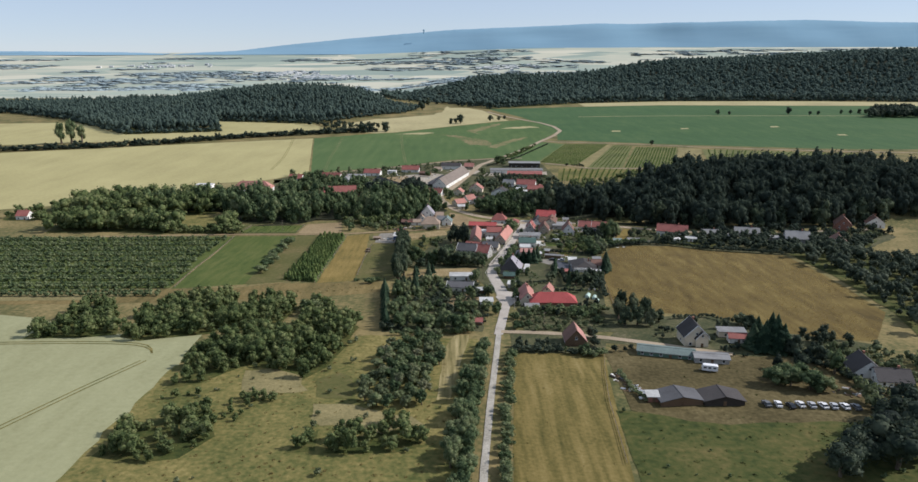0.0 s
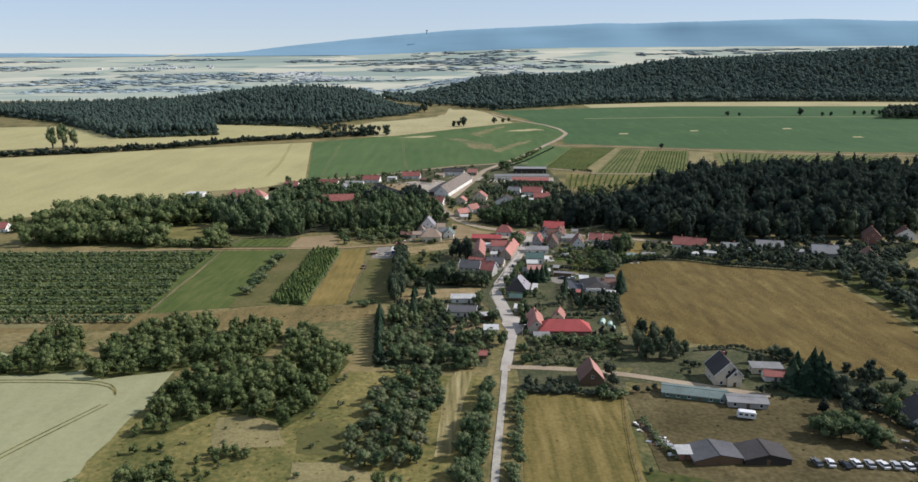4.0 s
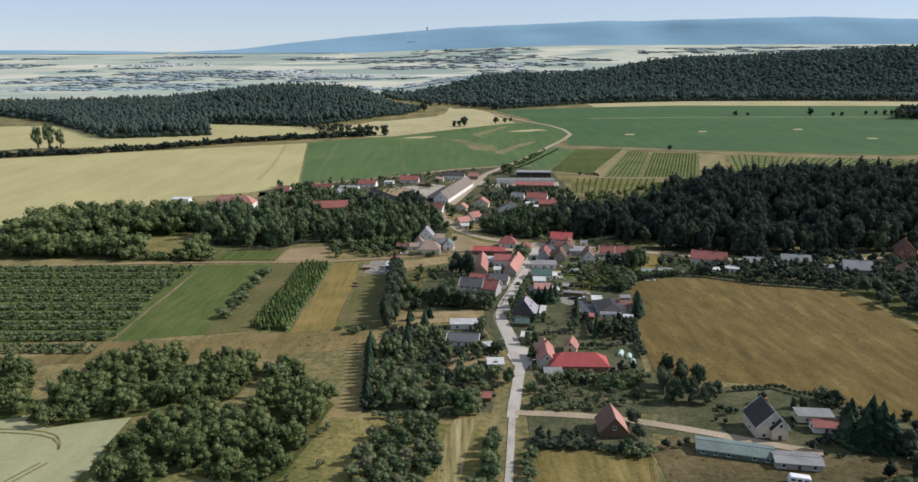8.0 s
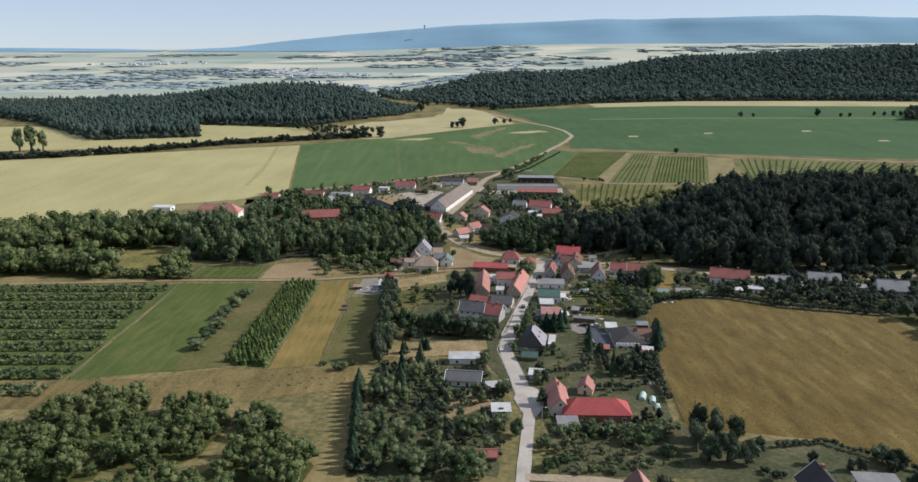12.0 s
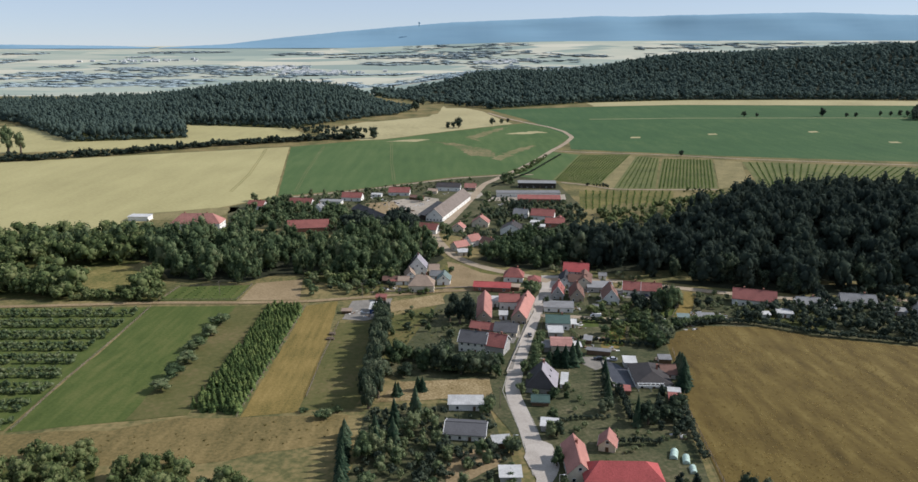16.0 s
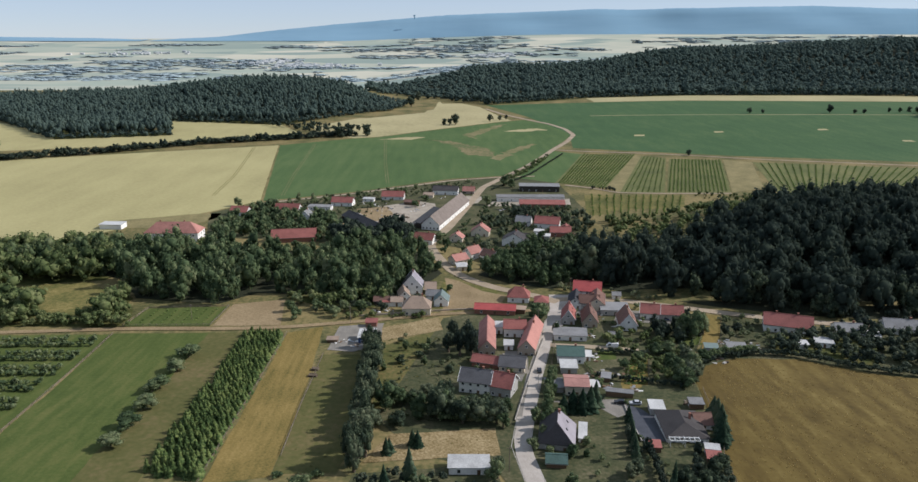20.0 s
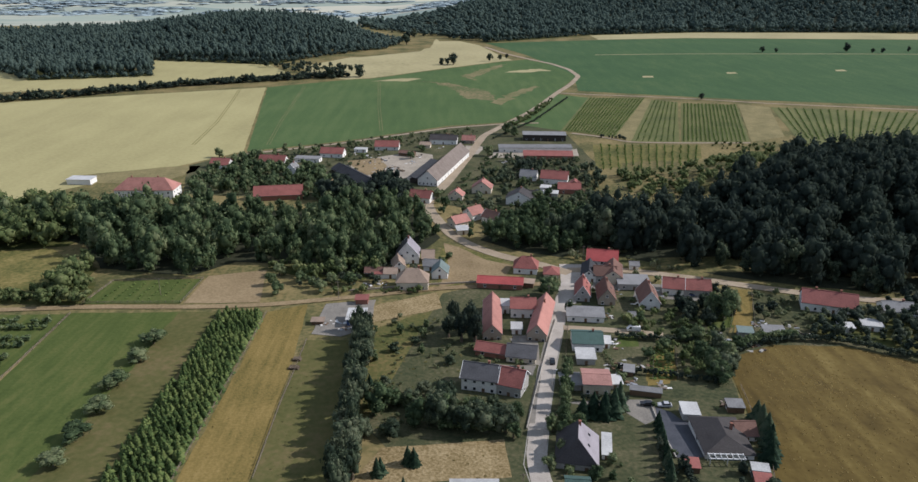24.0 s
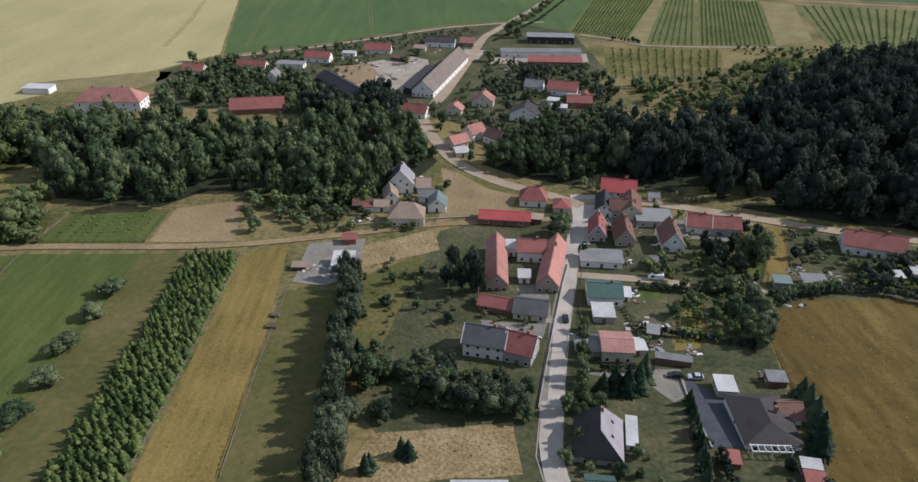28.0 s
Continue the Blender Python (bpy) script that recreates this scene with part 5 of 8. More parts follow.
def box(bm, x0, x1, y0, y1, z0, z1):
    v = [bm.verts.new((x, y, z)) for z in (z0, z1) for y in (y0, y1) for x in (x0, x1)]
    for q in ((0, 2, 3, 1), (4, 5, 7, 6), (0, 1, 5, 4), (2, 6, 7, 3), (0, 4, 6, 2), (1, 3, 7, 5)):
        bm.faces.new([v[i] for i in q])


def slab(bm, pts, thick):
    """A plate: outline pts, thickened downwards."""
    a = [bm.verts.new(p) for p in pts]
    b = [bm.verts.new((p[0], p[1], p[2] - thick)) for p in pts]
    bm.faces.new(a)
    bm.faces.new(b[::-1])
    n = len(pts)
    for i in range(n):
        bm.faces.new((a[i], b[i], b[(i + 1) % n], a[(i + 1) % n]))


_shared = {}


def shared(key, build, mats):
    if key not in _shared:
        bm = bmesh.new()
        build(bm)
        me = bpy.data.meshes.new(key.split("|")[0])
        bm.normal_update()
        bm.to_mesh(me)
        bm.free()
        me.materials.append(mats)
        _shared[key] = me
    return _shared[key]


def place(name, me, parent, loc, rz=0.0, scale=(1, 1, 1)):
    ob = new(name, me)
    ob.parent = parent
    ob.location, ob.rotation_euler, ob.scale = loc, (0, 0, rz), scale
    return ob


def frame_shape(bm):
    """A window frame: one closed ring."""
    rings = []
    for y, o in ((-.05, .5), (-.05, .41), (.04, .41), (.04, .5)):
        rings.append([bm.verts.new((sx * o, y, sz * o)) for sx, sz in ((-1, -1), (1, -1), (1, 1), (-1, 1))])
    for a, b in zip(rings, rings[1:] + rings[:1]):
        for i in range(4):
            bm.faces.new((a[i], a[(i + 1) % 4], b[(i + 1) % 4], b[i]))
    bmesh.ops.recalc_face_normals(bm, faces=bm.faces[:])


def window(parent, loc, rz, w=1.1, h=1.3):
    f = place("window", shared("window", frame_shape, M_FRAME), parent, loc, rz, (w, 1, h))
    place("pane", shared("pane", lambda bm: box(bm, -.42, .42, -.012, .03, -.43, .43), M_GLASS), f, (0, 0, 0))
    place("sill", shared("sill", lambda bm: box(bm, -.56, .56, -.12, .02, -.58, -.51), M_CONCRETE_SILL), f, (0, 0, 0))
    return f


def door(parent, loc, rz, w=1.0, h=2.05, mat=None):
    d = place("door", shared("door", lambda bm: box(bm, -.5, .5, -.05, .03, 0, 1), mat or M_DOOR), parent, loc, rz, (w, 1, h))
    place("handle", shared("handle", lambda bm: box(bm, .34, .40, -.10, -.05, .48, .51), M_METAL), d, (0, 0, 0))
    return d


def garage_door(parent, loc, rz, w, h):
    def shape(bm):
        for i in range(4):
            box(bm, -.5, .5, -.04 - .01 * (i % 2), .03, i * .25, i * .25 + .24)
    return place("garage_door", shared("garage_door", shape, M_FRAME), parent, loc, rz, (w, 1, h))


BUILT = []


def house(name, x, y, w, d, eave, ridge, turn, wall, roof, label, axis="x", kind="gable", wins=2, storeys=1, chimney=1, over=.45, group="", doors=1, inset=.95, skylights=0, verge=False):
    """A building: w along its front, d deep, eaves and ridge heights, ridge along x or y of its own, turned by degrees."""
    BUILT.append((x, y, w, d, turn))
    top = new(name)
    top.location = (x, y, min(gz(x, y - d / 2), gz(x, y + d / 2)) - .1)
    top.rotation_euler = (0, 0, radians(turn))
    hx, hy = w / 2, d / 2
    bm = bmesh.new()
    box(bm, -hx, hx, -hy, hy, -.6, eave)
    if kind in ("gable", "half"):
        e = .02
        for s in (-1, 1):
            if axis == "x":
                q = [(s * hx, -hy, eave), (s * hx, hy, eave), (s * hx, 0, ridge - .12)]
            else:
                q = [(-hx, s * hy, eave), (hx, s * hy, eave), (0, s * hy, ridge - .12)]
            q2 = [(px * (1 - .25 / max(hx, .3)) if axis == "x" else px, py * (1 - .25 / max(hy, .3)) if axis == "y" else py, pz) for px, py, pz in q]
            a, b = [bm.verts.new(p) for p in q], [bm.verts.new(p) for p in q2]
            bm.faces.new(a), bm.faces.new(b[::-1])
            for i in range(3):
                bm.faces.new((a[i], b[i], b[(i + 1) % 3], a[(i + 1) % 3]))
    bmesh.ops.recalc_face_normals(bm, faces=bm.faces[:])
    part("wall", bm, W[wall], top)
    # A pair colours the shaded slopes dark and the sunny east slope pale.
    rm, rm_east = (R[roof[0]], R[roof[1]]) if isinstance(roof, tuple) else (R[roof], R[roof])
    o = over
    if kind == "flat":
        bm = bmesh.new()
        sl = ridge - eave
        slab(bm, [(-hx - o, -hy - o, eave + .18), (hx + o, -hy - o, eave + .18), (hx + o, hy + o, eave + .18 + sl), (-hx - o, hy + o, eave + .18 + sl)], .17)
        part("roof", bm, rm, top)
    elif kind == "hip":
        r = min(hx, hy) * inset
        rx, ry = (hx - r, 0) if hx >= hy else (0, hy - r)
        c = [(-hx - o, -hy - o, eave - .1), (hx + o, -hy - o, eave - .1), (hx + o, hy + o, eave - .1), (-hx - o, hy + o, eave - .1)]
        p, q = ((-rx, 0, ridge), (rx, 0, ridge)) if hx >= hy else ((0, -ry, ridge), (0, ry, ridge))
        sides = [(c[0], c[1], q, p), (c[1], c[2], q), (c[2], c[3], p, q), (c[3], c[0], p)] if hx >= hy else [(c[0], c[1], p), (c[1], c[2], q, p), (c[2], c[3], q), (c[3], c[0], p, q)]
        for i, s in enumerate(sides):
            bm = bmesh.new()
            slab(bm, list(s), .14)
            part("roof_slope", bm, rm_east if i == 1 else rm, top)
    else:
        drop = (ridge - eave) / (hy if axis == "x" else hx) * o
        for s in (-1, 1):
            bm = bmesh.new()
            if axis == "x":
                pts = [(-hx - o, s * (hy + o), eave - drop), (hx + o, s * (hy + o), eave - drop), (hx + o, 0, ridge), (-hx - o, 0, ridge)]
            else:
                pts = [(s * (hx + o), -hy - o, eave - drop), (s * (hx + o), hy + o, eave - drop), (0, hy + o, ridge), (0, -hy - o, ridge)]
            if (s > 0) == (axis == "x"):
                pts = pts[::-1]
            slab(bm, pts, .14)
            part("roof_slope", bm, rm_east if s > 0 else rm, top)
            bm = bmesh.new()
            if axis == "x":
                box(bm, -hx - o, hx + o, s * (hy + o) - .07, s * (hy + o) + .07, eave - drop - .26, eave - drop - .15)
            else:
                box(bm, s * (hx + o) - .07, s * (hx + o) + .07, -hy - o, hy + o, eave - drop - .26, eave - drop - .15)
            part("gutter", bm, M_METAL, top)
        bm = bmesh.new()
        if axis == "x":
            box(bm, -hx - o, hx + o, -.16, .16, ridge - .06, ridge + .07)
        else:
            box(bm, -.16, .16, -hy - o, hy + o, ridge - .06, ridge + .07)
        part("ridge_tiles", bm, rm, top)
        for s in (-1, 1) if verge else ():
            for q in (-1, 1):
                bm = bmesh.new()
                if axis == "x":
                    e, f = s * (hx + o - .02), s * (hx + o + .14)
                    pts = [(e, q * (hy + o), eave - drop + .07), (f, q * (hy + o), eave - drop + .07), (f, 0, ridge + .09), (e, 0, ridge + .09)]
                else:
                    e, f = s * (hy + o - .02), s * (hy + o + .14)
                    pts = [(q * (hx + o), e, eave - drop + .07), (q * (hx + o), f, eave - drop + .07), (0, f, ridge + .09), (0, e, ridge + .09)]
                slab(bm, pts, .28)
                bmesh.ops.recalc_face_normals(bm, faces=bm.faces[:])
                part("bargeboard", bm, M_FRAME, top, "white painted bargeboard")
    for i in range(chimney):
        bm = bmesh.new()
        cx, cy = (hx * (.4 if i == 0 else -.5), .3) if axis == "x" else (.3, hy * (.4 if i == 0 else -.5))
        box(bm, cx - .35, cx + .35, cy - .35, cy + .35, (eave + ridge) / 2, ridge + .8)
        box(bm, cx - .42, cx + .42, cy - .42, cy + .42, ridge + .8, ridge + .92)
        part("chimney", bm, M_CHIM, top)
    for i in range(skylights):
        u, sl = .45, math.atan2(ridge - eave, hx if axis == "y" else hy)
        v = (i + .5) / skylights * 1.5 - .75
        if axis == "y":
            loc, rot = (hx * (1 - u), v * hy, (ridge - (ridge - eave + .1) / (hx + o) * hx * (1 - u) + .05) if kind == "hip" else eave + (ridge - eave) * u + .03), (0, sl, 0)
        else:
            loc, rot = (v * hx, -hy * (1 - u), eave + (ridge - eave) * u + .03), (sl, 0, 0)
        sk = place("skylight", shared("skylight", lambda bm: box(bm, -.45, .45, -.4, .4, -.05, .07), M_GLASS), top, loc)
        sk.rotation_euler = rot
    # front, back and side windows by storey
    for st in range(storeys):
        z = 1.55 + 2.7 * st
        if z + .6 > eave:
            break
        for k in range(wins):
            u = -hx + w * (k + .5) / wins
            if st == 0 and k == wins // 2 and doors:
                door(top, (u, -hy, 0), 0)
            else:
                window(top, (u, -hy - .01, z), 0)
            if wins > 1:
                window(top, (u, hy + .01, z), math.pi)
        side = max(1, wins // 2) if wins else 0
        for k in range(side):
            v = -hy + d * (k + .5) / side
            window(top, (-hx - .01, v, z), -math.pi / 2)
            window(top, (hx + .01, v, z), math.pi / 2)
    if kind == "gable" and ridge - eave > 2.4 and wins:
        if axis == "y":
            window(top, (0, -hy - .01, eave + .9), 0, 1.0, 1.1), window(top, (0, hy + .01, eave + .9), math.pi, 1.0, 1.1)
        else:
            window(top, (-hx - .01, 0, eave + .9), -math.pi / 2, 1.0, 1.1), window(top, (hx + .01, 0, eave + .9), math.pi / 2, 1.0, 1.1)
    return tagged(top, label, name.replace("_", " "), group)

# ---- the village, building by building ----
house("farmhouse", 5.7, 424.0, 11.4, 9.0, 5.4, 8.6, -15, "white", "slate", "long white rendered farmhouse half with dark slate roof", verge=True, wins=4, storeys=2)
house("farmhouse", 15.4, 420.8, 8.0, 9.0, 4.8, 8.4, -22, "grey", "red", "white rendered house half with red tiled roof", verge=True, wins=3, storeys=2)
house("garage", 20.7, 443.4, 10.0, 9.0, 3.0, 5.4, -12, "cream", "slate", "grey-roofed garage building by the street", wins=3, chimney=0)
house("barn", 10.4, 446.2, 10.8, 6.0, 2.8, 4.6, -18, "brick", "red", "low red-roofed barn beside the garage", chimney=0)
house("barn", 11.9, 471.0, 7.0, 28.5, 3.8, 7.4, -3.5, "stone", "orange", "old stone barn with orange tiled roof", axis="y", wins=3, chimney=0, over=.25)
house("farmhouse", 30.7, 469.3, 7.2, 28.5, 4.0, 7.9, -14, "stone", "orange", "stone farmhouse with orange tiled roof along the street", axis="y", wins=3, over=.25)
house("farmhouse", 24.6, 479.4, 9.6, 8.0, 4.8, 7.4, -5, "white", "red", "red-roofed cross wing of the farmyard", wins=3, storeys=2)
house("barn", 17.7, 508.3, 19.4, 8.0, 3.0, 4.6, -8, "brick", "bright", "long low barn with bright red sheet roof", wins=3, chimney=0)
house("house", 30.6, 525.4, 10.6, 9.0, 3.2, 7.4, -9, "white", "red", "white house with a steep red hipped roof", kind="hip", inset=.75)
house("house", 66.1, 529.0, 13.7, 10.0, 5.5, 9.0, -12, "white", "bright", "large house with red roof above the street bend", wins=3, storeys=2)
house("house", 64.3, 514.1, 9.5, 8.0, 4.0, 7.0, -9, "grey", "brown", "brown-roofed house behind the street")
house("house", 51.4, 496.8, 6.0, 12.0, 3.6, 7.8, -10, "grey", "red", "small gabled house with faded red roof", verge=True, axis="y", skylights=2)
house("house", 60.5, 493.5, 6.9, 13.0, 3.6, 8.0, -7, "stone", "brown", "narrow gabled house with brown tiled roof", axis="y", skylights=1)
house("garage", 75.2, 507.3, 13.3, 10.0, 3.0, 3.3, -5, "grey", "grey", "flat grey-roofed garage block", kind="flat", wins=3, chimney=0)
house("house", 76.9, 488.9, 7.8, 13.0, 3.8, 8.6, -6, "white", "brown", "gabled house with pale gable and brown roof", verge=True, axis="y", skylights=3)
house("house", 90.7, 500.6, 8.5, 8.0, 3.8, 7.0, -14, "white", "red", "house with red tiled roof behind the gardens", verge=True)
house("house", 99.9, 499.0, 11.1, 8.0, 3.8, 6.8, -8, "grey", "red", "house with faded red roof beside the tall tree")
house("house", 44.8, 451.9, 10.5, 10.0, 4.0, 6.0, -5, "white", "green", "house with a green sheet roof by the street", wins=3)
house("shed", 42.4, 440.8, 6.1, 7.0, 2.8, 3.0, -4, "grey", "pale", "white flat-roofed garage by the street", kind="flat", wins=1, chimney=0)
house("shed", 48.6, 475.1, 14.1, 8.0, 2.8, 3.2, -7, "white", "grey", "low grey-roofed shed beside the street", kind="flat", wins=3, chimney=0)
house("house", 42.1, 421.7, 8.4, 9.0, 4.6, 5.6, -5, "cream", "pink", "pale house with flat pink and white roof", wins=3, chimney=0)
house("shed", 34.3, 423.3, 6.3, 7.0, 2.6, 2.8, -1, "grey", "grey", "grey flat-roofed shed behind the fence", kind="flat", wins=1, chimney=0)
house("shed", 48.2, 422.8, 4.5, 5.0, 2.5, 2.7, 0, "grey", "pale", "small white-roofed shed in the garden", kind="flat", wins=1, chimney=0)
# Sun and shade are put into the colours of these roof slopes.
house("house", 29.6, 384.0, 10.8, 12.8, 3.2, 9.4, -11, "grey", ("dark", "lilac"), "hip-roofed house, shaded slopes coloured dark, sunny slope pale", kind="hip", inset=.42, axis="y", skylights=2)
house("bungalow", 71.0, 390.4, 13.0, 17.0, 3.0, 5.9, -3, "white", "umbra", "dark hip-roofed bungalow with white eaves beam", kind="hip", wins=3, inset=.7)
house("annex", 78.7, 393.9, 5.5, 7.0, 2.8, 5.0, 0, "white", "brown", "brown-roofed wing of the bungalow", wins=1, chimney=0)
house("carport", 66.8, 404.2, 4.8, 6.0, 2.8, 3.0, -6, "grey", "pale", "white flat-roofed carport beside the bungalow", kind="flat", wins=1, chimney=0, over=.3)
house("shed", 81.6, 407.4, 4.8, 4.2, 2.4, 2.7, -6, "wood", "grey", "small grey shed beside the bungalow", kind="flat", wins=1, chimney=0, over=.25)
house("shed", 58.9, 377.7, 3.4, 3.8, 2.2, 2.5, -8, "wood", "red", "small red-roofed garden shed", kind="flat", wins=0, chimney=0, over=.25)
house("shed", 75.6, 374.9, 4.2, 2.8, 2.6, 2.9, -12, "grey", "pale", "white-roofed shed at the field edge", kind="flat", wins=1, chimney=0, over=.25)
house("shed", 74.7, 370.6, 4.2, 4.2, 2.2, 2.5, -12, "wood", "red", "dull red-roofed lean-to at the field edge", kind="flat", wins=0, chimney=0, over=.25)
house("house", 148.2, 482.7, 20.0, 10.0, 4.2, 8.0, -20, "white", "red", "long white house with faded red roof at the wood edge", wins=6, chimney=2)
house("shed", 116.1, 459.4, 7.4, 5.0, 2.5, 2.8, -7, "white", "grey", "small pale shed in the far gardens", kind="flat", wins=1, chimney=0)
house("shed", 144.8, 462.5, 5.1, 4.0, 2.4, 2.6, -9, "white", "pale", "small white-roofed shed in the far gardens", kind="flat", wins=0, chimney=0)
# Again a dark colour for the shaded slope, pale for the sunny one.
house("house", -23.9, 538.9, 10.4, 9.0, 5.0, 11.0, -1, "white", ("dark", "lilac"), "tall narrow white house with a steep grey gable", verge=True, axis="y", storeys=2)
house("house", -20.3, 507.8, 13.4, 9.0, 4.2, 9.0, -1, "cream", "tan", "weathered tan-roofed cottage by the field track", kind="hip", wins=3)
house("shed", -12.5, 528.1, 6.5, 6.0, 3.0, 5.0, -10, "white", "grey", "small outbuilding beside the white gabled house", wins=1, chimney=0)
house("shed", -30.7, 519.6, 5.6, 6.0, 2.8, 4.4, 0, "white", "tan", "low outhouse with weathered roof", wins=1, chimney=0)
house("shed", -38.4, 521.2, 7.5, 5.0, 2.6, 4.0, 0, "dark", "brown", "dark wooden outhouse in the trees", wins=0, chimney=0)
house("garage", -40.4, 473.1, 6.8, 9.0, 3.4, 3.7, 0, "blue", "pale", "blue shed with a white sheet roof on the yard", kind="flat", chimney=0)
house("house", 0.8, 589.2, 9.2, 8.4, 3.5, 6.2, 33, "cream", "orange", "low orange-roofed house at the wood corner", wins=2)
house("house", 9.4, 601.6, 8.6, 8.4, 4.0, 7.2, 38, "white", "orange", "orange-roofed house behind the low one at the wood corner", wins=2)
house("garage", 2.6, 577.6, 6.0, 6.4, 2.6, 3.0, 10, "cream", "pale", "small white-roofed garage below the orange-roofed house", kind="flat", wins=1, chimney=0)
house("house", 19.6, 594.6, 9.6, 7.6, 3.8, 6.8, -45, "white", "brown", "brown-roofed house with a sunlit white gable", verge=True)
house("house", -20.6, 633.7, 12.9, 9.0, 3.8, 7.0, -17, "white", "red", "small red-roofed house beside the lane")
house("house", 0.4, 637.5, 8.5, 7.0, 3.4, 6.4, -14, "cream", "orange", "small house with orange roof by the lane", axis="y")
house("house", 16.6, 652.4, 11.9, 9.0, 3.8, 8.0, -10, "cream", "orange", "orange-roofed house above the wood", axis="y")
house("house", 37.8, 629.3, 14.9, 11.0, 4.6, 8.6, -14, "white", "dark", "grey-roofed white house above the wood", axis="y")
house("house", 64.6, 673.1, 17.2, 10.0, 4.0, 8.0, -15, "white", "red", "red-roofed house in the upper gardens")
house("house", 70.5, 650.6, 13.6, 9.0, 3.6, 6.5, -8, "brick", "red", "lower red-roofed house in the upper gardens")
house("barn", -6.6, 704.7, 81.8, 13.0, 4.4, 10.2, 74, "white", "umber", "long white barn with a brown tiled roof", wins=11, chimney=0)
house("barn", -65.0, 679.7, 51.4, 12.0, 3.4, 6.4, -57, "dark", "felt", "long dark felt-roofed barn at the farmyard", wins=0, chimney=0)
house("house", -128.4, 721.5, 18.6, 9.0, 3.6, 7.0, -8, "white", "red", "red-roofed row house on the upper lane", wins=3)
house("house", -89.6, 744.2, 17.0, 9.0, 3.6, 7.0, -9, "white", "red", "red-roofed row house with dormer on the upper lane", wins=3)
house("house", -51.2, 766.5, 18.1, 9.0, 3.4, 7.0, -4, "white", "red", "red-roofed house behind the farmyard", wins=3)
house("house", -7.7, 785.8, 21.4, 9.0, 4.2, 7.0, -8, "white", "dark", "dark-roofed white house on the upper lane", wins=3)
house("house", -162.6, 713.3, 13.4, 9.0, 3.4, 6.8, -11, "white", "red", "red-roofed cottage in the trees")
house("house", -109.5, 695.1, 9.6, 8.0, 3.4, 8.0, -7, "white", "grey", "small white house with a steep grey gable", verge=True, axis="y", wins=1)
house("garage", -105.2, 728.9, 18.1, 7.0, 3.0, 3.3, -8, "white", "grey", "low flat white garages on the upper lane", kind="flat", wins=3, chimney=0)
house("barn", -107.2, 641.3, 28.4, 11.0, 3.6, 8.0, 8, "brick", "red", "long low red-roofed building among the trees", wins=0, chimney=0)
house("manor_house", -187.2, 645.4, 35.1, 14.0, 6.0, 12.0, 0, "white", "orange", "large manor with an orange hipped roof", kind="hip", wins=6, storeys=2, chimney=2)
house("shed", -241.4, 674.7, 15.5, 8.0, 3.4, 3.7, -4, "white", "pale", "flat white shed at the wheat edge", kind="flat", wins=0, chimney=0)
house("workshop", 73.8, 798.7, 34.4, 12.0, 5.0, 5.3, -5, "dark", "grey", "dark glazed flat-roofed workshop", kind="flat", wins=6, chimney=0)
house("stable", 61.7, 758.4, 55.0, 9.0, 3.8, 4.2, -1, "white", "grey", "long pale flat-roofed stable", kind="flat", wins=7, chimney=0)
house("stable", 68.7, 737.0, 35.6, 9.0, 2.8, 4.6, -4, "brick", "red", "low stable with red sheet roof", kind="flat", wins=4, chimney=0)
house("farmhouse", 44.2, 319.0, 21.4, 9.0, 3.4, 7.0, -2, "brick", "bright", "long house with a bright red hipped roof", kind="hip", wins=5, chimney=0)
house("farmhouse", 32.6, 326.2, 6.5, 15.0, 4.2, 7.4, -1, "cream", "orange", "older house wing with orange tiled roof", axis="y")
house("annex", 44.4, 338.4, 5.1, 6.0, 2.8, 5.2, -17, "cream", "orange", "small annex with a steep orange roof", axis="y", wins=1, chimney=0)
house("garage", 36.2, 318.7, 3.6, 5.0, 2.6, 2.8, -6, "dark", "felt", "dark flat garage at the house corner", kind="flat", wins=0, chimney=0)
house("shed", 27.3, 369.8, 5.8, 5.0, 2.4, 3.6, -6, "wood", "green", "dark green-roofed garden shed", wins=1, chimney=0)
house("hut", 28.0, 350.5, 5.1, 4.0, 2.4, 3.0, -10, "grey", "pale", "white-roofed garden hut by the street bend", kind="flat", wins=1, chimney=0)
house("carport", 11.8, 340.0, 5.2, 4.0, 2.3, 2.5, 8, "wood", "pale", "white flat carport by the street bend", kind="flat", wins=0, chimney=0)
house("garage", 33.8, 310.5, 6.2, 6.0, 2.5, 2.7, 0, "grey", "grey", "flat grey garage in front of the red-roofed house", kind="flat", wins=1, chimney=0)
house("bungalow", 1.0, 347.5, 12.6, 9.0, 3.0, 4.6, -7, "white", "slate", "grey-roofed bungalow with white edging", verge=True, wins=4, chimney=0)
house("shed", 1.2, 367.2, 11.6, 6.0, 2.8, 3.0, -1, "white", "pale", "low flat white outbuilding behind the bungalow", kind="flat", chimney=0)
house("shed", 13.1, 320.9, 5.8, 5.0, 2.4, 2.7, 0, "white", "pale", "white-roofed garden hut by the street", kind="flat", wins=1, chimney=0)
house("shed", 7.1, 291.5, 5.9, 4.0, 2.3, 3.2, 0, "wood", "red", "red-roofed garden hut in the orchard", wins=1, chimney=0)
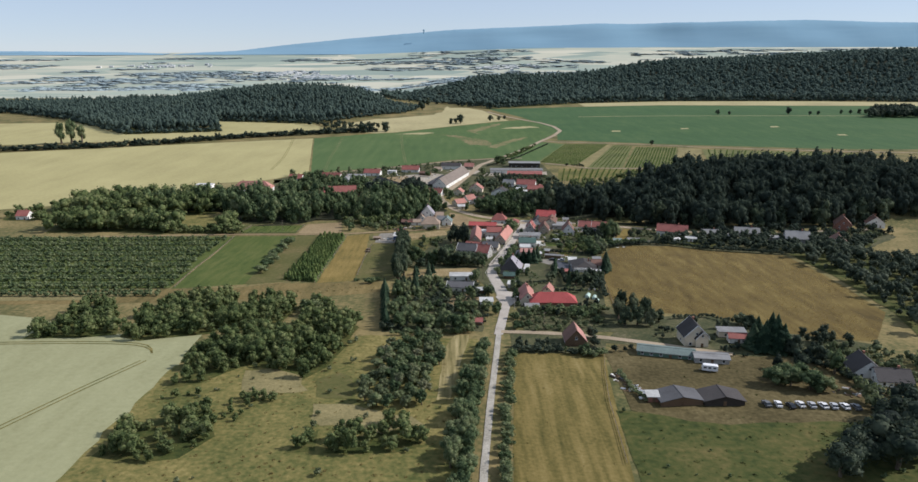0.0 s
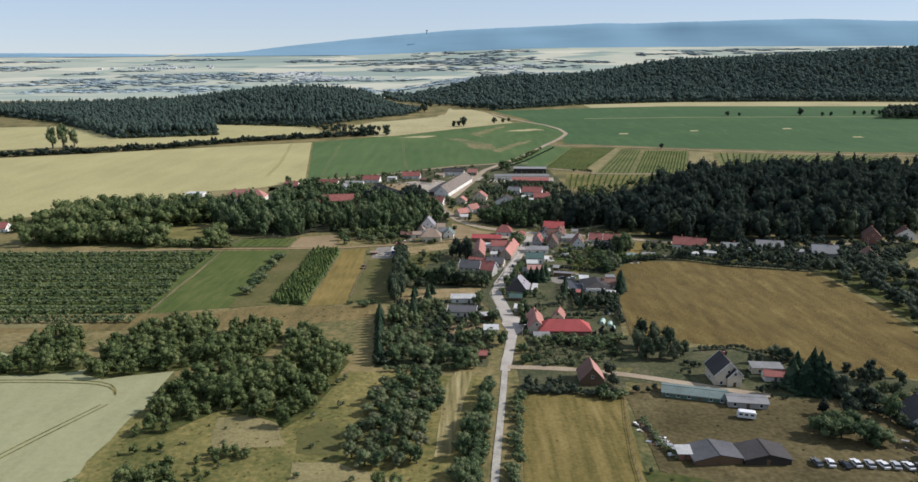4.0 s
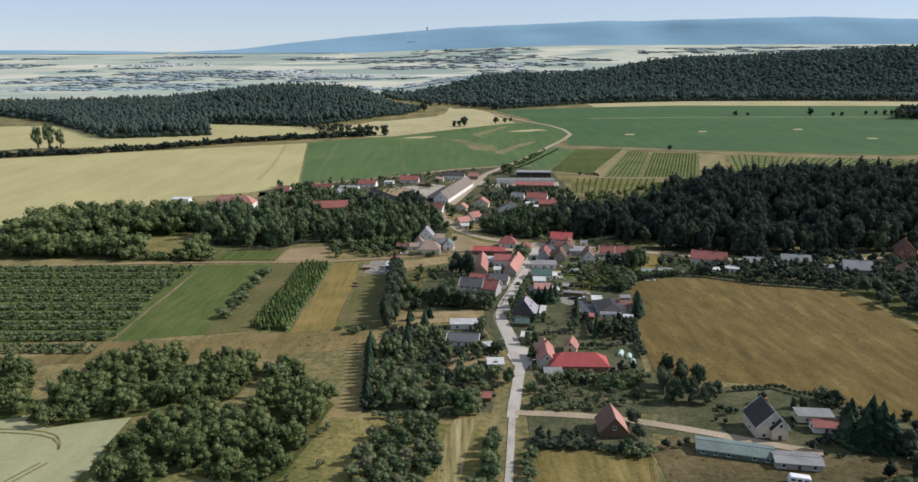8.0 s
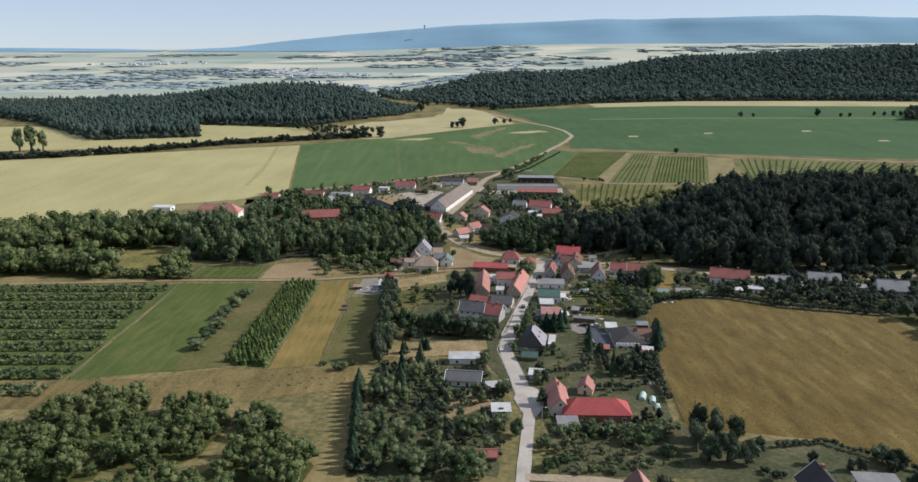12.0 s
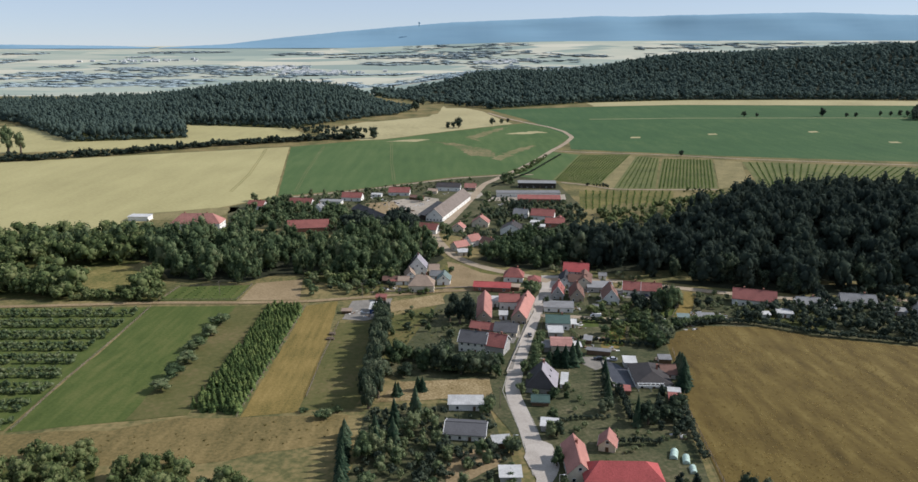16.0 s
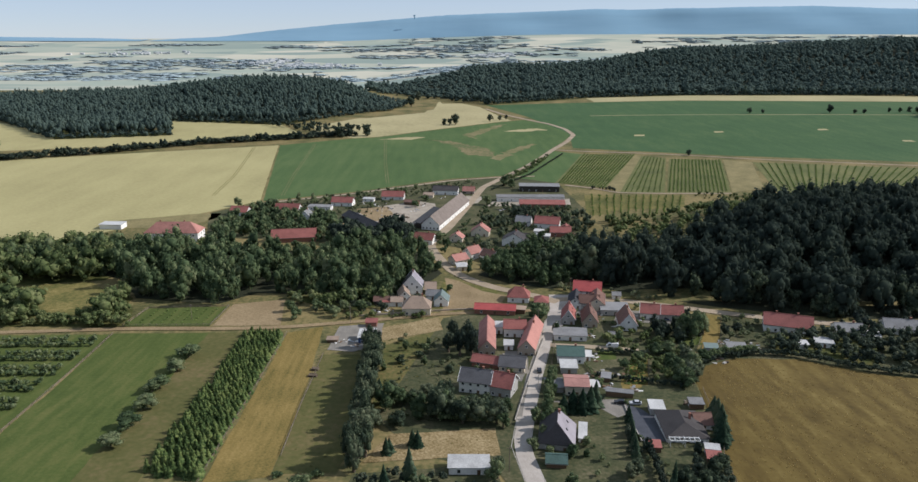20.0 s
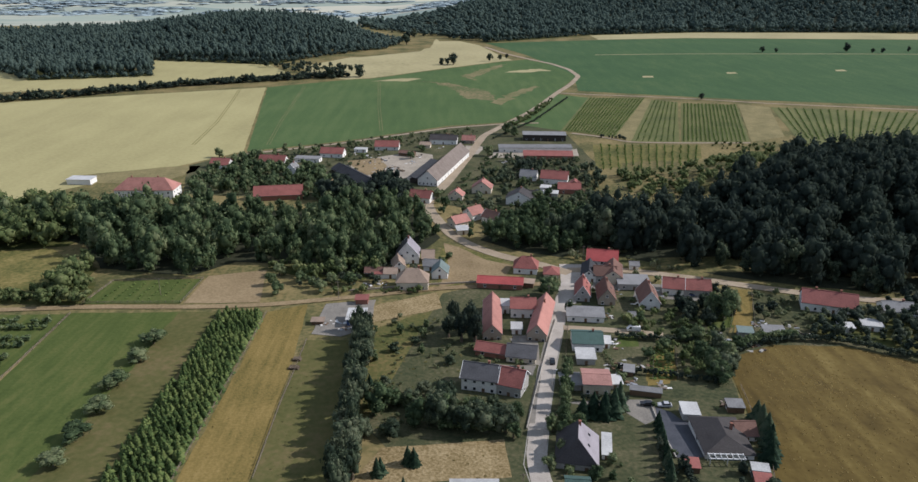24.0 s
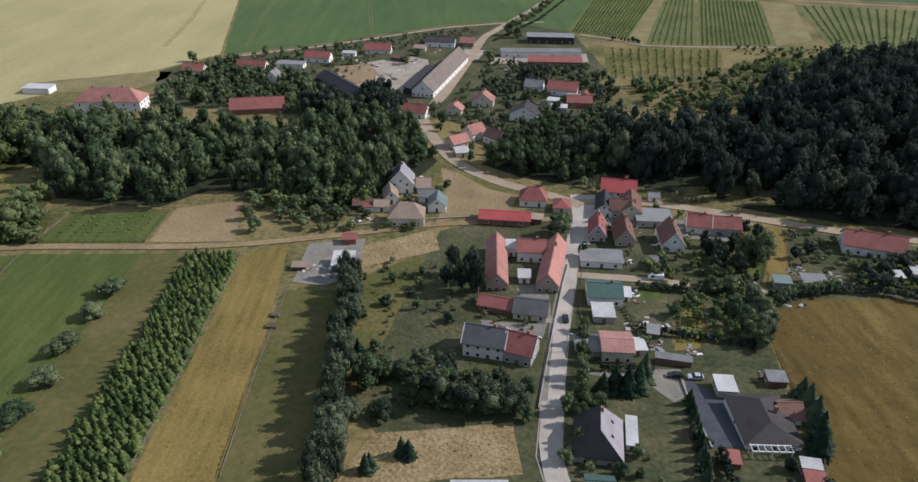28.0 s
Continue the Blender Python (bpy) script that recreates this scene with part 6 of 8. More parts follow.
# Brown stands for the slope in shade, pink for the one in sun.
house("house", 46.5, 268.4, 8.1, 9.0, 3.0, 7.6, -1, "wood", ("brown", "pink"), "square house with a steep pyramid roof", axis="y", wins=1, chimney=0)
house("villa", 93.9, 268.8, 9.4, 10.0, 4.8, 9.4, 0, "cream", "dark", "tall white villa with a steep dark gable", verge=True, axis="y", storeys=2)
house("annex", 95.8, 264.8, 4.8, 5.0, 4.2, 6.8, -2, "cream", "dark", "pale front gable wing of the villa", verge=True, axis="y", wins=1, storeys=2, chimney=0)
house("shed", 111.9, 275.4, 10.6, 4.6, 2.8, 3.1, -6, "cream", "grey", "grey flat-roofed annex beside the villa", kind="flat", chimney=0)
house("shed", 112.0, 268.6, 7.3, 4.4, 2.8, 4.0, -6, "white", "red", "red-roofed annex beside the villa", wins=1, chimney=0)
house("greenhouse", 79.3, 254.9, 20.8, 7.0, 2.4, 3.3, -16, "green", "mint", "long low shed with pale green roof", wins=6, chimney=0)
house("shed", 94.3, 248.3, 12.3, 6.0, 2.6, 3.2, -9, "grey", "grey", "long low grey-roofed shed", wins=3, chimney=0)
house("barn", 71.8, 214.2, 13.7, 8.0, 2.3, 3.8, 5, "wood", "slate", "grey corrugated-roofed barn on the yard", axis="y", wins=1, chimney=0)
house("barn", 85.8, 214.1, 12.9, 8.0, 2.3, 3.9, 0, "dark", "umbra", "dark felt-roofed barn on the yard", axis="y", wins=1, chimney=0)
house("shed", 63.7, 215.0, 3.9, 4.0, 2.2, 2.4, 0, "brick", "pale", "small brick hut with white roof", kind="flat", wins=1, chimney=0)
house("house", 144.9, 236.7, 10.2, 10.0, 3.0, 7.0, -6, "white", "dark", "dark-roofed house with white front among trees", axis="y")
house("house", 149.9, 228.6, 11.0, 10.0, 2.8, 5.5, -10, "white", "dark", "dark-roofed bungalow with a white conservatory", wins=3)
house("house", 198.7, 480.0, 16.0, 9.0, 3.6, 6.4, -13, "white", "grey", "grey-roofed white house by the wood", wins=3)
house("house", 223.3, 458.4, 14.7, 10.0, 4.5, 8.5, -13, "grey", "grey", "large grey slate-roofed house by the wood", wins=3, storeys=2)
house("house", 273.3, 496.2, 10.4, 11.0, 6.0, 11.0, -20, "brick", "brown", "tall brick-gabled house with steep roof", axis="y", storeys=2)
house("house", 303.5, 509.2, 12.0, 10.0, 3.6, 8.0, -17, "white", "brown", "white-gabled house with brown roof", verge=True, axis="y")
house("house", 247.1, 451.6, 11.3, 9.0, 3.4, 7.5, -16, "white", "brown", "brown-roofed house with pale gable in the gardens", axis="y")
house("house", -310.4, 592.0, 14.3, 9.0, 3.6, 7.0, -1, "white", "orange", "orange-roofed white house at the wheat edge")
house("house", -274.5, 591.5, 12.6, 9.0, 3.6, 7.2, -1, "white", "red", "red-roofed house in the western trees")
house("house", -270.9, 608.4, 12.1, 9.0, 3.6, 7.2, -1, "cream", "red", "red-roofed house beside the belt of trees")
house("house", -336.7, 543.9, 8.9, 9.0, 3.6, 7.0, -1, "white", "red", "red-roofed house at the western lane")
house("shed", 46.3, 476.2, 5.6, 6.0, 2.6, 2.9, -9, "white", "grey", "pale shed row beside the lane", kind="flat", wins=1, chimney=0)
house("shed", 66.7, 474.0, 2.3, 4.0, 2.4, 3.4, -9, "white", "grey", "white-fronted small garden house", wins=1, chimney=0)
house("shed", 55.1, 430.7, 3.0, 4.0, 2.3, 2.6, -15, "wood", "grey", "small weathered wooden shed", kind="flat", wins=0, chimney=0)
house("shed", 57.0, 416.6, 9.6, 2.2, 2.2, 2.5, -14, "wood", "grey", "long low open shed with grey roof", kind="flat", wins=0, chimney=0, over=.25)
house("shed", 105.3, 459.0, 5.1, 4.0, 2.4, 2.8, -10, "grey", "mint", "grey-roofed garden shed in the allotment", kind="flat", wins=0, chimney=0)
house("shed", 80.8, 527.5, 4.0, 5.0, 2.6, 3.6, -9, "white", "grey", "small shed beside the gabled house", wins=1, chimney=0)
house("garage", -40.4, 491.1, 4.9, 4.0, 2.4, 2.8, 0, "brick", "red", "red-roofed hut beside the blue shed", kind="flat", wins=0, chimney=0)
house("shed", -55.3, 471.9, 4.4, 3.0, 1.6, 1.8, 0, "wood", "tan", "stacked crates shed on the yard", kind="flat", wins=0, chimney=0)
house("house", -14.4, 537.9, 5.6, 7.0, 3.2, 6.0, 0, "white", "tan", "white house hidden behind the lane trees", wins=1, chimney=0)
house("house", -9.2, 793.2, 18.0, 9.0, 3.2, 6.0, -9, "white", "dark", "dark-roofed low house above the lane", wins=3)
house("shed", -34.9, 745.9, 11.3, 6.0, 2.8, 4.0, -22, "wood", "brown", "low shed beside the long barn", wins=0, chimney=0)
house("house", 48.7, 680.8, 10.7, 8.0, 3.2, 6.5, -19, "white", "grey", "white cottage in the upper gardens")
house("shed", 69.2, 659.8, 8.0, 6.0, 2.6, 3.0, -12, "white", "pale", "white-roofed shed in the upper gardens", kind="flat", wins=1, chimney=0)
house("house", 172.9, 477.6, 11.3, 8.0, 3.2, 5.6, -9, "white", "grey", "grey-roofed house behind the eastern gardens")
house("shed", 155.3, 463.9, 6.9, 5.0, 2.6, 3.0, -14, "white", "pale", "low pale shed in the eastern gardens", kind="flat", wins=1, chimney=0)
house("shed", 179.4, 471.5, 7.8, 5.0, 2.6, 3.0, -20, "white", "pale", "pale flat shed in the eastern gardens", kind="flat", wins=1, chimney=0)
house("shed", 209.8, 466.2, 9.1, 5.0, 2.6, 3.0, -17, "grey", "grey", "grey flat shed in the eastern gardens", kind="flat", wins=1, chimney=0)
house("annex", 38.3, 387.0, 2.5, 9.6, 2.2, 2.5, -11, "white", "pale", "white glazed lean-to beside the hip-roofed house", kind="flat", wins=1, chimney=0, over=.2)
house("shed", 52.0, 451.9, 2.5, 5.0, 2.2, 2.6, -9, "white", "pale", "small white greenhouse beside the green-roofed house", kind="flat", wins=1, chimney=0)
house("shed", 29.9, 507.4, 4.5, 4.0, 2.4, 2.7, -13, "wood", "tan", "dark lean-to shed behind the red barn", kind="flat", wins=0, chimney=0)
house("shed", -35.6, 518.6, 4.1, 4.0, 2.4, 2.7, 0, "white", "red", "pale shed in the western farm garden", kind="flat", wins=0, chimney=0)

house("annex", 58.2, 518.2, 6.4, 14.0, 3.6, 6.2, -12, "white", "felt", "dark-roofed wing of the red-roofed street house", axis="y", wins=2, chimney=0)
house("annex", 68.4, 516.0, 7.6, 15.0, 4.2, 7.0, -12, "cream", "brown", "brown-roofed wing of the red-roofed street house", axis="y", wins=2, chimney=0)
house("garage", 41.4, 519.2, 6.6, 8.0, 2.6, 4.6, -8, "cream", "red", "small hip-roofed red-tiled garage at the junction", kind="hip", wins=1, chimney=0)
house("annex", -19.5, 694.0, 48.0, 7.0, 3.0, 4.6, 74, "dark", "felt", "dark low lean-to along the long barn", kind="flat", wins=0, chimney=0)
house("shed", 20.6, 463.2, 3.6, 4.5, 2.6, 3.0, -4, "white", "pale", "small white-roofed lean-to in the farm courtyard", kind="flat", wins=1, chimney=0)
house("shed", 17.7, 482.5, 3.4, 6.0, 3.6, 4.0, -3, "white", "pale", "white-roofed passage building in the farm courtyard", kind="flat", wins=1, chimney=0, over=.2)
house("shed", -8.5, 520.0, 7.0, 8.0, 3.4, 6.4, -4, "white", "mint", "pale green-roofed outbuilding by the white gabled house", axis="y", wins=1, chimney=0)
house("house", -27.8, 528.5, 5.5, 9.0, 3.2, 6.0, 8, "white", "tan", "low pale wing in front of the white gabled house", axis="y", wins=1, chimney=0)
house("shed", 46.8, 640.5, 7.0, 6.0, 2.8, 4.6, -14, "white", "dark", "dark-roofed outbuilding in the upper gardens", wins=1, chimney=0)
house("shed", 58.0, 642.5, 8.5, 5.0, 2.5, 2.9, -10, "grey", "pale", "pale flat shed in the upper gardens", kind="flat", wins=1, chimney=0)
house("shed", 56.5, 654.5, 6.0, 5.0, 2.5, 2.9, -16, "white", "pale", "white-roofed garage in the upper gardens", kind="flat", wins=1, chimney=0)
house("shed", 76.0, 663.0, 6.0, 6.0, 2.8, 4.8, -10, "cream", "red", "small red-roofed annex in the upper gardens", axis="y", wins=1, chimney=0)
house("shed", -70.5, 757.5, 9.0, 5.0, 2.6, 2.9, -8, "white", "pale", "white flat garage on the upper lane", kind="flat", wins=2, chimney=0)
house("shed", -22.0, 772.0, 8.0, 6.0, 2.8, 4.6, -8, "cream", "tan", "low tan-roofed shed on the upper lane", wins=1, chimney=0)
house("house", 12.0, 788.0, 10.0, 8.0, 3.2, 6.2, -8, "stone", "orange", "small clay-roofed house at the lane bend", wins=2)

# ---- cars, caravan, fences, poles and small things ----
M_TYRE = material("black_rubber", [(.015, .015, .015), (.02, .02, .02), (.03, .03, .03)], 2, 8, .8, 0)
M_RIM = material("grey_alloy", [(.4, .4, .4), (.5, .5, .5), (.55, .55, .55)], 2, 8, .35, 0, metal=.8)
PAINT = {k: material(k + "_car_paint", [tuple(v * .85 for v in c), c, tuple(min(1, v * 1.1) for v in c)], .5, 4, .25, 0, spec=.5) for k, c in
         {"white": (.72, .72, .72), "silver": (.42, .43, .45), "black": (.02, .021, .024), "blue": (.03, .06, .18), "red": (.30, .03, .03), "grey": (.12, .125, .13)}.items()}
M_POST = material("weathered_fence_wood", [(.12, .095, .07), (.19, .155, .12), (.25, .21, .17)], .6, 5, .9, .2, rand=.2)
M_CONCRETE = material("pale_concrete", [(.27, .25, .22), (.35, .33, .295), (.42, .395, .36)], .4, 4, .9, .2)
M_PLASTIC = material("pale_green_plastic_sheet", [(.30, .42, .36), (.42, .55, .48), (.52, .64, .57)], .8, 5, .4, .1)


def prism(bm, side, x0, x1):
    """A side outline (y, z) drawn out from x0 to x1."""
    a = [bm.verts.new((x0, y, z)) for y, z in side]
    b = [bm.verts.new((x1, y, z)) for y, z in side]
    bm.faces.new(a[::-1]), bm.faces.new(b)
    n = len(side)
    for i in range(n):
        bm.faces.new((a[i], a[(i + 1) % n], b[(i + 1) % n], b[i]))


def wheel_shape(bm):
    bmesh.ops.create_cone(bm, cap_ends=True, segments=14, radius1=.32, radius2=.32, depth=.2, matrix=Matrix.Rotation(math.pi / 2, 4, "Y"))


def rim_shape(bm):
    bmesh.ops.create_cone(bm, cap_ends=True, segments=10, radius1=.2, radius2=.2, depth=.215, matrix=Matrix.Rotation(math.pi / 2, 4, "Y"))


def car(x, y, turn, paint, label, group="parked cars", van=False, name="car"):
    x, y = x * PLAN, y * PLAN
    top = new(name)
    top.location = (x, y, gz(x, y) + .16)
    top.rotation_euler = (0, 0, radians(turn))
    if van:
        body = [(-2.5, .35), (2.5, .35), (2.55, .95), (2.2, 1.15), (1.45, 2.15), (-2.45, 2.2), (-2.5, 1.2)]
        glass = [(2.05, 1.2), (1.42, 2.02), (.75, 2.04), (.75, 1.2)]
    else:
        body = [(-2.1, .32), (2.1, .32), (2.15, .72), (1.95, .86), (1.0, .96), (-1.85, 1.0), (-2.12, .9)]
        glass = [(1.0, .96), (.35, 1.40), (-1.1, 1.44), (-1.8, 1.0)]
    bm = bmesh.new()
    prism(bm, body, -.86, .86)
    bmesh.ops.bevel(bm, geom=bm.edges[:], offset=.06, segments=1, affect="EDGES")
    part("body", bm, PAINT[paint], top)
    bm = bmesh.new()
    prism(bm, glass, -.80 if not van else -.875, .80 if not van else .875)
    part("cabin", bm, M_GLASS, top)
    if not van:
        bm = bmesh.new()
        prism(bm, [(.3, 1.40), (.3, 1.46), (-1.1, 1.50), (-1.15, 1.44)], -.74, .74)
        part("roof", bm, PAINT[paint], top)
    for sx in (-.82, .82):
        for sy in (-1.3, 1.3):
            w = place("wheel", shared("tyre", wheel_shape, M_TYRE), top, (sx, sy * (1.15 if van else 1), .3))
            place("rim", shared("rim", rim_shape, M_RIM), w, (0, 0, 0))
    for sx in (-.6, .6):
        place("headlight", shared("headlight", lambda bm: box(bm, -.16, .16, -.03, .03, -.07, .07), M_FRAME), top, (sx, 2.14 if not van else 2.53, .68))
    return tagged(top, label, "van" if van else "car", group)


car(24.6, 351.3, -4, "black", "dark car parked on the village street")
car(51.8, 370.5, 82, "white", "white delivery van parked in the side lane", "", True, "van")
car(-12.5, 438.8, 10, "white", "white car parked behind the gabled house")
car(77.3, 397.0, 70, "blue", "blue car parked in the back yard")
car(82.0, 396.0, 100, "silver", "silver car parked in the back yard")
car(48.8, 327.6, 85, "silver", "silver car parked on the drive")
car(44.6, 328.2, 80, "black", "black car parked on the drive")
for i, (x, y, c) in enumerate(((79.5, 168.4, "grey"), (82.4, 168.2, "white"), (85.2, 167.3, "black"), (88.0, 168.0, "white"), (90.8, 167.6, "silver"), (93.6, 167.3, "white"), (96.2, 167.0, "silver"), (98.9, 166.8, "white"), (101.6, 166.4, "grey"))):
    car(x, y, (4, -6, 8, 2, -3, 5, -8, 3, 6)[i], c, c + " old car parked in a row on the dry yard", "row of old cars")


def caravan(x, y, turn):
    x, y = x * PLAN, y * PLAN
    top = new("caravan")
    top.location = (x, y, gz(x, y) + .08)
    top.rotation_euler = (0, 0, radians(turn))
    bm = bmesh.new()
    prism(bm, [(-2.7, .5), (2.7, .5), (2.9, 1.1), (2.55, 2.45), (2.2, 2.6), (-2.4, 2.6), (-2.75, 2.3)], -1.1, 1.1)
    bmesh.ops.bevel(bm, geom=bm.edges[:], offset=.1, segments=2, affect="EDGES")
    part("body", bm, PAINT["white"], top)
    for sx in (-1, 1):
        for yy in (-1.6, .1, 1.7):
            place("window", shared("caravan_window", lambda bm: box(bm, -.02, .02, -.5, .5, -.3, .3), M_GLASS), top, (sx * 1.11, yy, 1.75))
        w = place("wheel", shared("tyre", wheel_shape, M_TYRE), top, (sx * .98, -.2, .3))
        place("rim", shared("rim", rim_shape, M_RIM), w, (0, 0, 0))
    bm = bmesh.new()
    box(bm, -.05, .05, 2.7, 4.0, .42, .52)
    part("drawbar", bm, M_METAL, top)
    return tagged(top, "white touring caravan standing on the dry yard", "caravan")


caravan(72.4, 190.6, 74)


def pergola(x, y, turn, length, deep, high, label):
    """A white open frame: two beams on posts, with rafters."""
    top = new("pergola")
    top.location, top.rotation_euler = (x, y, gz(x, y)), (0, 0, radians(turn))
    for v in (-deep / 2, deep / 2):
        bm = bmesh.new()
        box(bm, -length / 2, length / 2, v - .12, v + .12, high - .3, high)
        part("beam", bm, M_FRAME, top)
        for i in range(3):
            u = -length / 2 + .3 + (length - .6) * i / 2
            bm = bmesh.new()
            box(bm, u - .09, u + .09, v - .08, v + .08, -.1, high - .3)
            part("post", bm, M_FRAME, top)
    for i in range(7):
        u = -length / 2 + .2 + (length - .4) * i / 6
        bm = bmesh.new()
        box(bm, u - .06, u + .06, -deep / 2 - .2, deep / 2 + .2, high, high + .14)
        part("rafter", bm, M_FRAME, top)
    return tagged(top, label, "pergola")


pergola(68.8, 380.0, -3, 9.6, 2.0, 2.5, "white timber pergola in front of the bungalow")

far_village(-560, 3120, 70, 90, 45)
far_village(-760, 3300, 55, 60, 60)
far_village(210, 3480, 40, 70, 40)
far_village(-1500, 3700, 40, 90, 40)


def post_shape(bm):
    box(bm, -.06, .06, -.06, .06, -.2, 1.25)


def fence(line, label, gap=3.0, rails=2, mat=M_POST, high=1.0):
    line = [(x * PLAN, y * PLAN) for x, y in line]
    top = new("fence")
    top.location = (line[0][0], line[0][1], gz(*line[0]))
    o = top.location
    for (a, b), (c, d) in zip(line, line[1:]):
        L = math.hypot(c - a, d - b)
        n = max(1, round(L / gap))
        ang = math.atan2(d - b, c - a)
        for i in range(n):
            x0, y0, x1, y1 = a + (c - a) * i / n, b + (d - b) * i / n, a + (c - a) * (i + 1) / n, b + (d - b) * (i + 1) / n
            place("post", shared("post", post_shape, mat), top, (x0 - o.x, y0 - o.y, gz(x0, y0) - o.z), ang, (1, 1, high))
            for r in range(rails):
                z = .45 + .5 * r
                rail = place("rail", shared("rail", lambda bm: box(bm, 0, 1, -.03, .03, -.06, .06), mat), top, (x0 - o.x, y0 - o.y, gz(x0, y0) - o.z + z * high), ang, (L / n, 1, 1))
                rail.rotation_euler = (0, -math.atan2(gz(x1, y1) - gz(x0, y0), L / n), ang)
    return tagged(top, label, "fence")


def garden_wall(line, label, high=1.1, thick=.3, mat=None):
    line = [(x * PLAN, y * PLAN) for x, y in line]
    bm = bmesh.new()
    x0, y0 = line[0]
    for (a, b), (c, d) in zip(line, line[1:]):
        dx, dy = c - a, d - b
        s = math.hypot(dx, dy)
        nx, ny = -dy / s * thick / 2, dx / s * thick / 2
        q = []
        for px, py in ((a, b), (c, d)):
            for m, zz in ((1, -.3), (-1, -.3), (-1, high), (1, high)):
                q.append(bm.verts.new((px + nx * m - x0, py + ny * m - y0, gz(px, py) - gz(x0, y0) + zz)))
        bm.faces.new(q[:4]), bm.faces.new(q[4:][::-1])
        for i in range(4):
            bm.faces.new((q[i], q[4 + i], q[4 + (i + 1) % 4], q[(i + 1) % 4]))
    bmesh.ops.recalc_face_normals(bm, faces=bm.faces[:])
    ob = link("garden_wall", bm, mat or M_CONCRETE)
    ob.location = (x0, y0, gz(x0, y0))
    return tagged(ob, label, "wall")


garden_wall([(29.6, 379), (26.2, 367), (22.0, 351), (17.6, 333), (14.0, 318)], "low pale rendered wall along the street", .8, .2)
garden_wall([(45.6, 328), (45.0, 318), (45.0, 306)], "low white wall around the dark patio", .7)
garden_wall([(-38, 402.5), (-10, 407.5), (8, 409.5)], "low stone wall along the field track", .8, .4, W["stone"])
fence([(33.0, 376), (31.2, 367), (28.2, 351), (24.0, 332), (20.4, 318)], "dark wooden garden fence along the street", 2.5, 2)
fence([(44.8, 205), (42.0, 190), (39.5, 172), (37, 140)], "wire and post fence between meadow and yard", 4)
fence([(58, 252), (62.6, 297), (66, 307), (71.5, 338)], "wooden fence along the hay field", 4)
fence([(-117, 281), (-120, 310), (-122, 345), (-124, 386)], "post fence beside the orchard", 5)
fence([(-60.8, 288), (-61.5, 330), (-62, 386)], "post fence beside the plantation", 5)
fence([(-45.6, 366), (-45.5, 330), (-44.5, 300)], "low post fence of the strip", 4)
fence([(-124, 393.5), (-92, 393.5), (-91, 414), (-122, 412), (-124, 393.5)], "pale wooden allotment fence", 3)


def hedge(line, label, high=1.8, wide=1.0, mat=None):
    pts = []
    for (a, b), (c, d) in zip(line, line[1:]):
        n = max(1, int(math.hypot(c - a, d - b) / 1.3))
        for i in range(n):
            h = high * rng.uniform(.85, 1.15)
            pts.append((a + (c - a) * i / n + rng.uniform(-.2, .2), b + (d - b) * i / n + rng.uniform(-.2, .2), wide * rng.uniform(.9, 1.2), h * .55, h * .5))
    x0, y0 = line[0]
    ob = merged("hedge", SHRUBS, pts, mat or M_LEAF_DARK, label, "hedge")
    del ob["kind"]
    return ob


fence([(61.5, 360.3), (56.2, 340.9)], "low wooden fence beside the vegetable beds", 2.4, 2)
fence([(55.3, 360.4), (49.6, 341.0)], "low wooden fence beside the vegetable beds", 2.4, 2)
fence([(94.3, 399.2), (80.7, 369.5)], "wooden fence along the dry grass strip", 2.6, 2)
fence([(99.6, 400), (88.6, 369.5)], "wooden fence along the dry grass strip", 2.6, 2)
hedge([(38.4, 272), (50, 271.8)], "clipped dark hedge behind the red-roofed house", 2.4, 1.2)
hedge([(44.5, 284), (45.8, 305)], "dark hedge between two gardens", 2.8, 1.3)
hedge([(57, 264), (58.5, 278), (62, 297)], "dense hedge at the hay field edge", 2.4, 1.3)
hedge([(24, 284), (30, 285.5), (40, 286.5)], "low dark hedge across the gardens", 1.6, 1.0)
hedge([(24, 244), (55, 246)], "overgrown hedge in front of the red-roofed house", 3.4, 1.8, M_LEAF)
hedge([(40, 330), (28, 331)], "green hedge behind the street houses", 2.2, 1.1)
hedge([(42, 346), (60, 341), (68, 338)], "dense garden hedge between plots", 2.2, 1.2)
hedge([(46, 366), (70, 362)], "dense garden hedge beside the lane", 2.4, 1.4)
hedge([(40, 356), (42, 340)], "low green hedge in the gardens", 1.4, .8, M_LEAF)
hedge([(-6, 318), (8, 316)], "uneven hedge above the dry plot", 3.4, 1.6, M_LEAF)
hedge([(-20, 330), (-4, 328), (6, 327)], "green hedge behind the white house", 3.2, 1.7, M_LEAF)
hedge([(78, 356.5), (84, 360.5), (98, 364), (111, 361.5), (128, 350.5), (161, 339.5)], "bushy hedge along the hay field", 2.6, 1.6)
hedge([(77, 358), (90, 363.5), (99, 365)], "dense grey-green bushes at the corner of the hay field", 3.6, 1.9, M_LEAF)
hedge([(76, 238), (88, 240), (108, 222)], "dark hedge along the field behind the villa", 1.8, 1.1)
hedge([(38, 202), (46, 203)], "bushes behind the steep-roofed house", 2.6, 1.6, M_LEAF)
hedge([(-22, 222), (6, 224)], "green hedge at the garden end", 2.0, 1.2, M_LEAF)
hedge([(10, 246), (11, 262)], "leafy bushes along the street", 2.4, 1.2, M_LEAF)
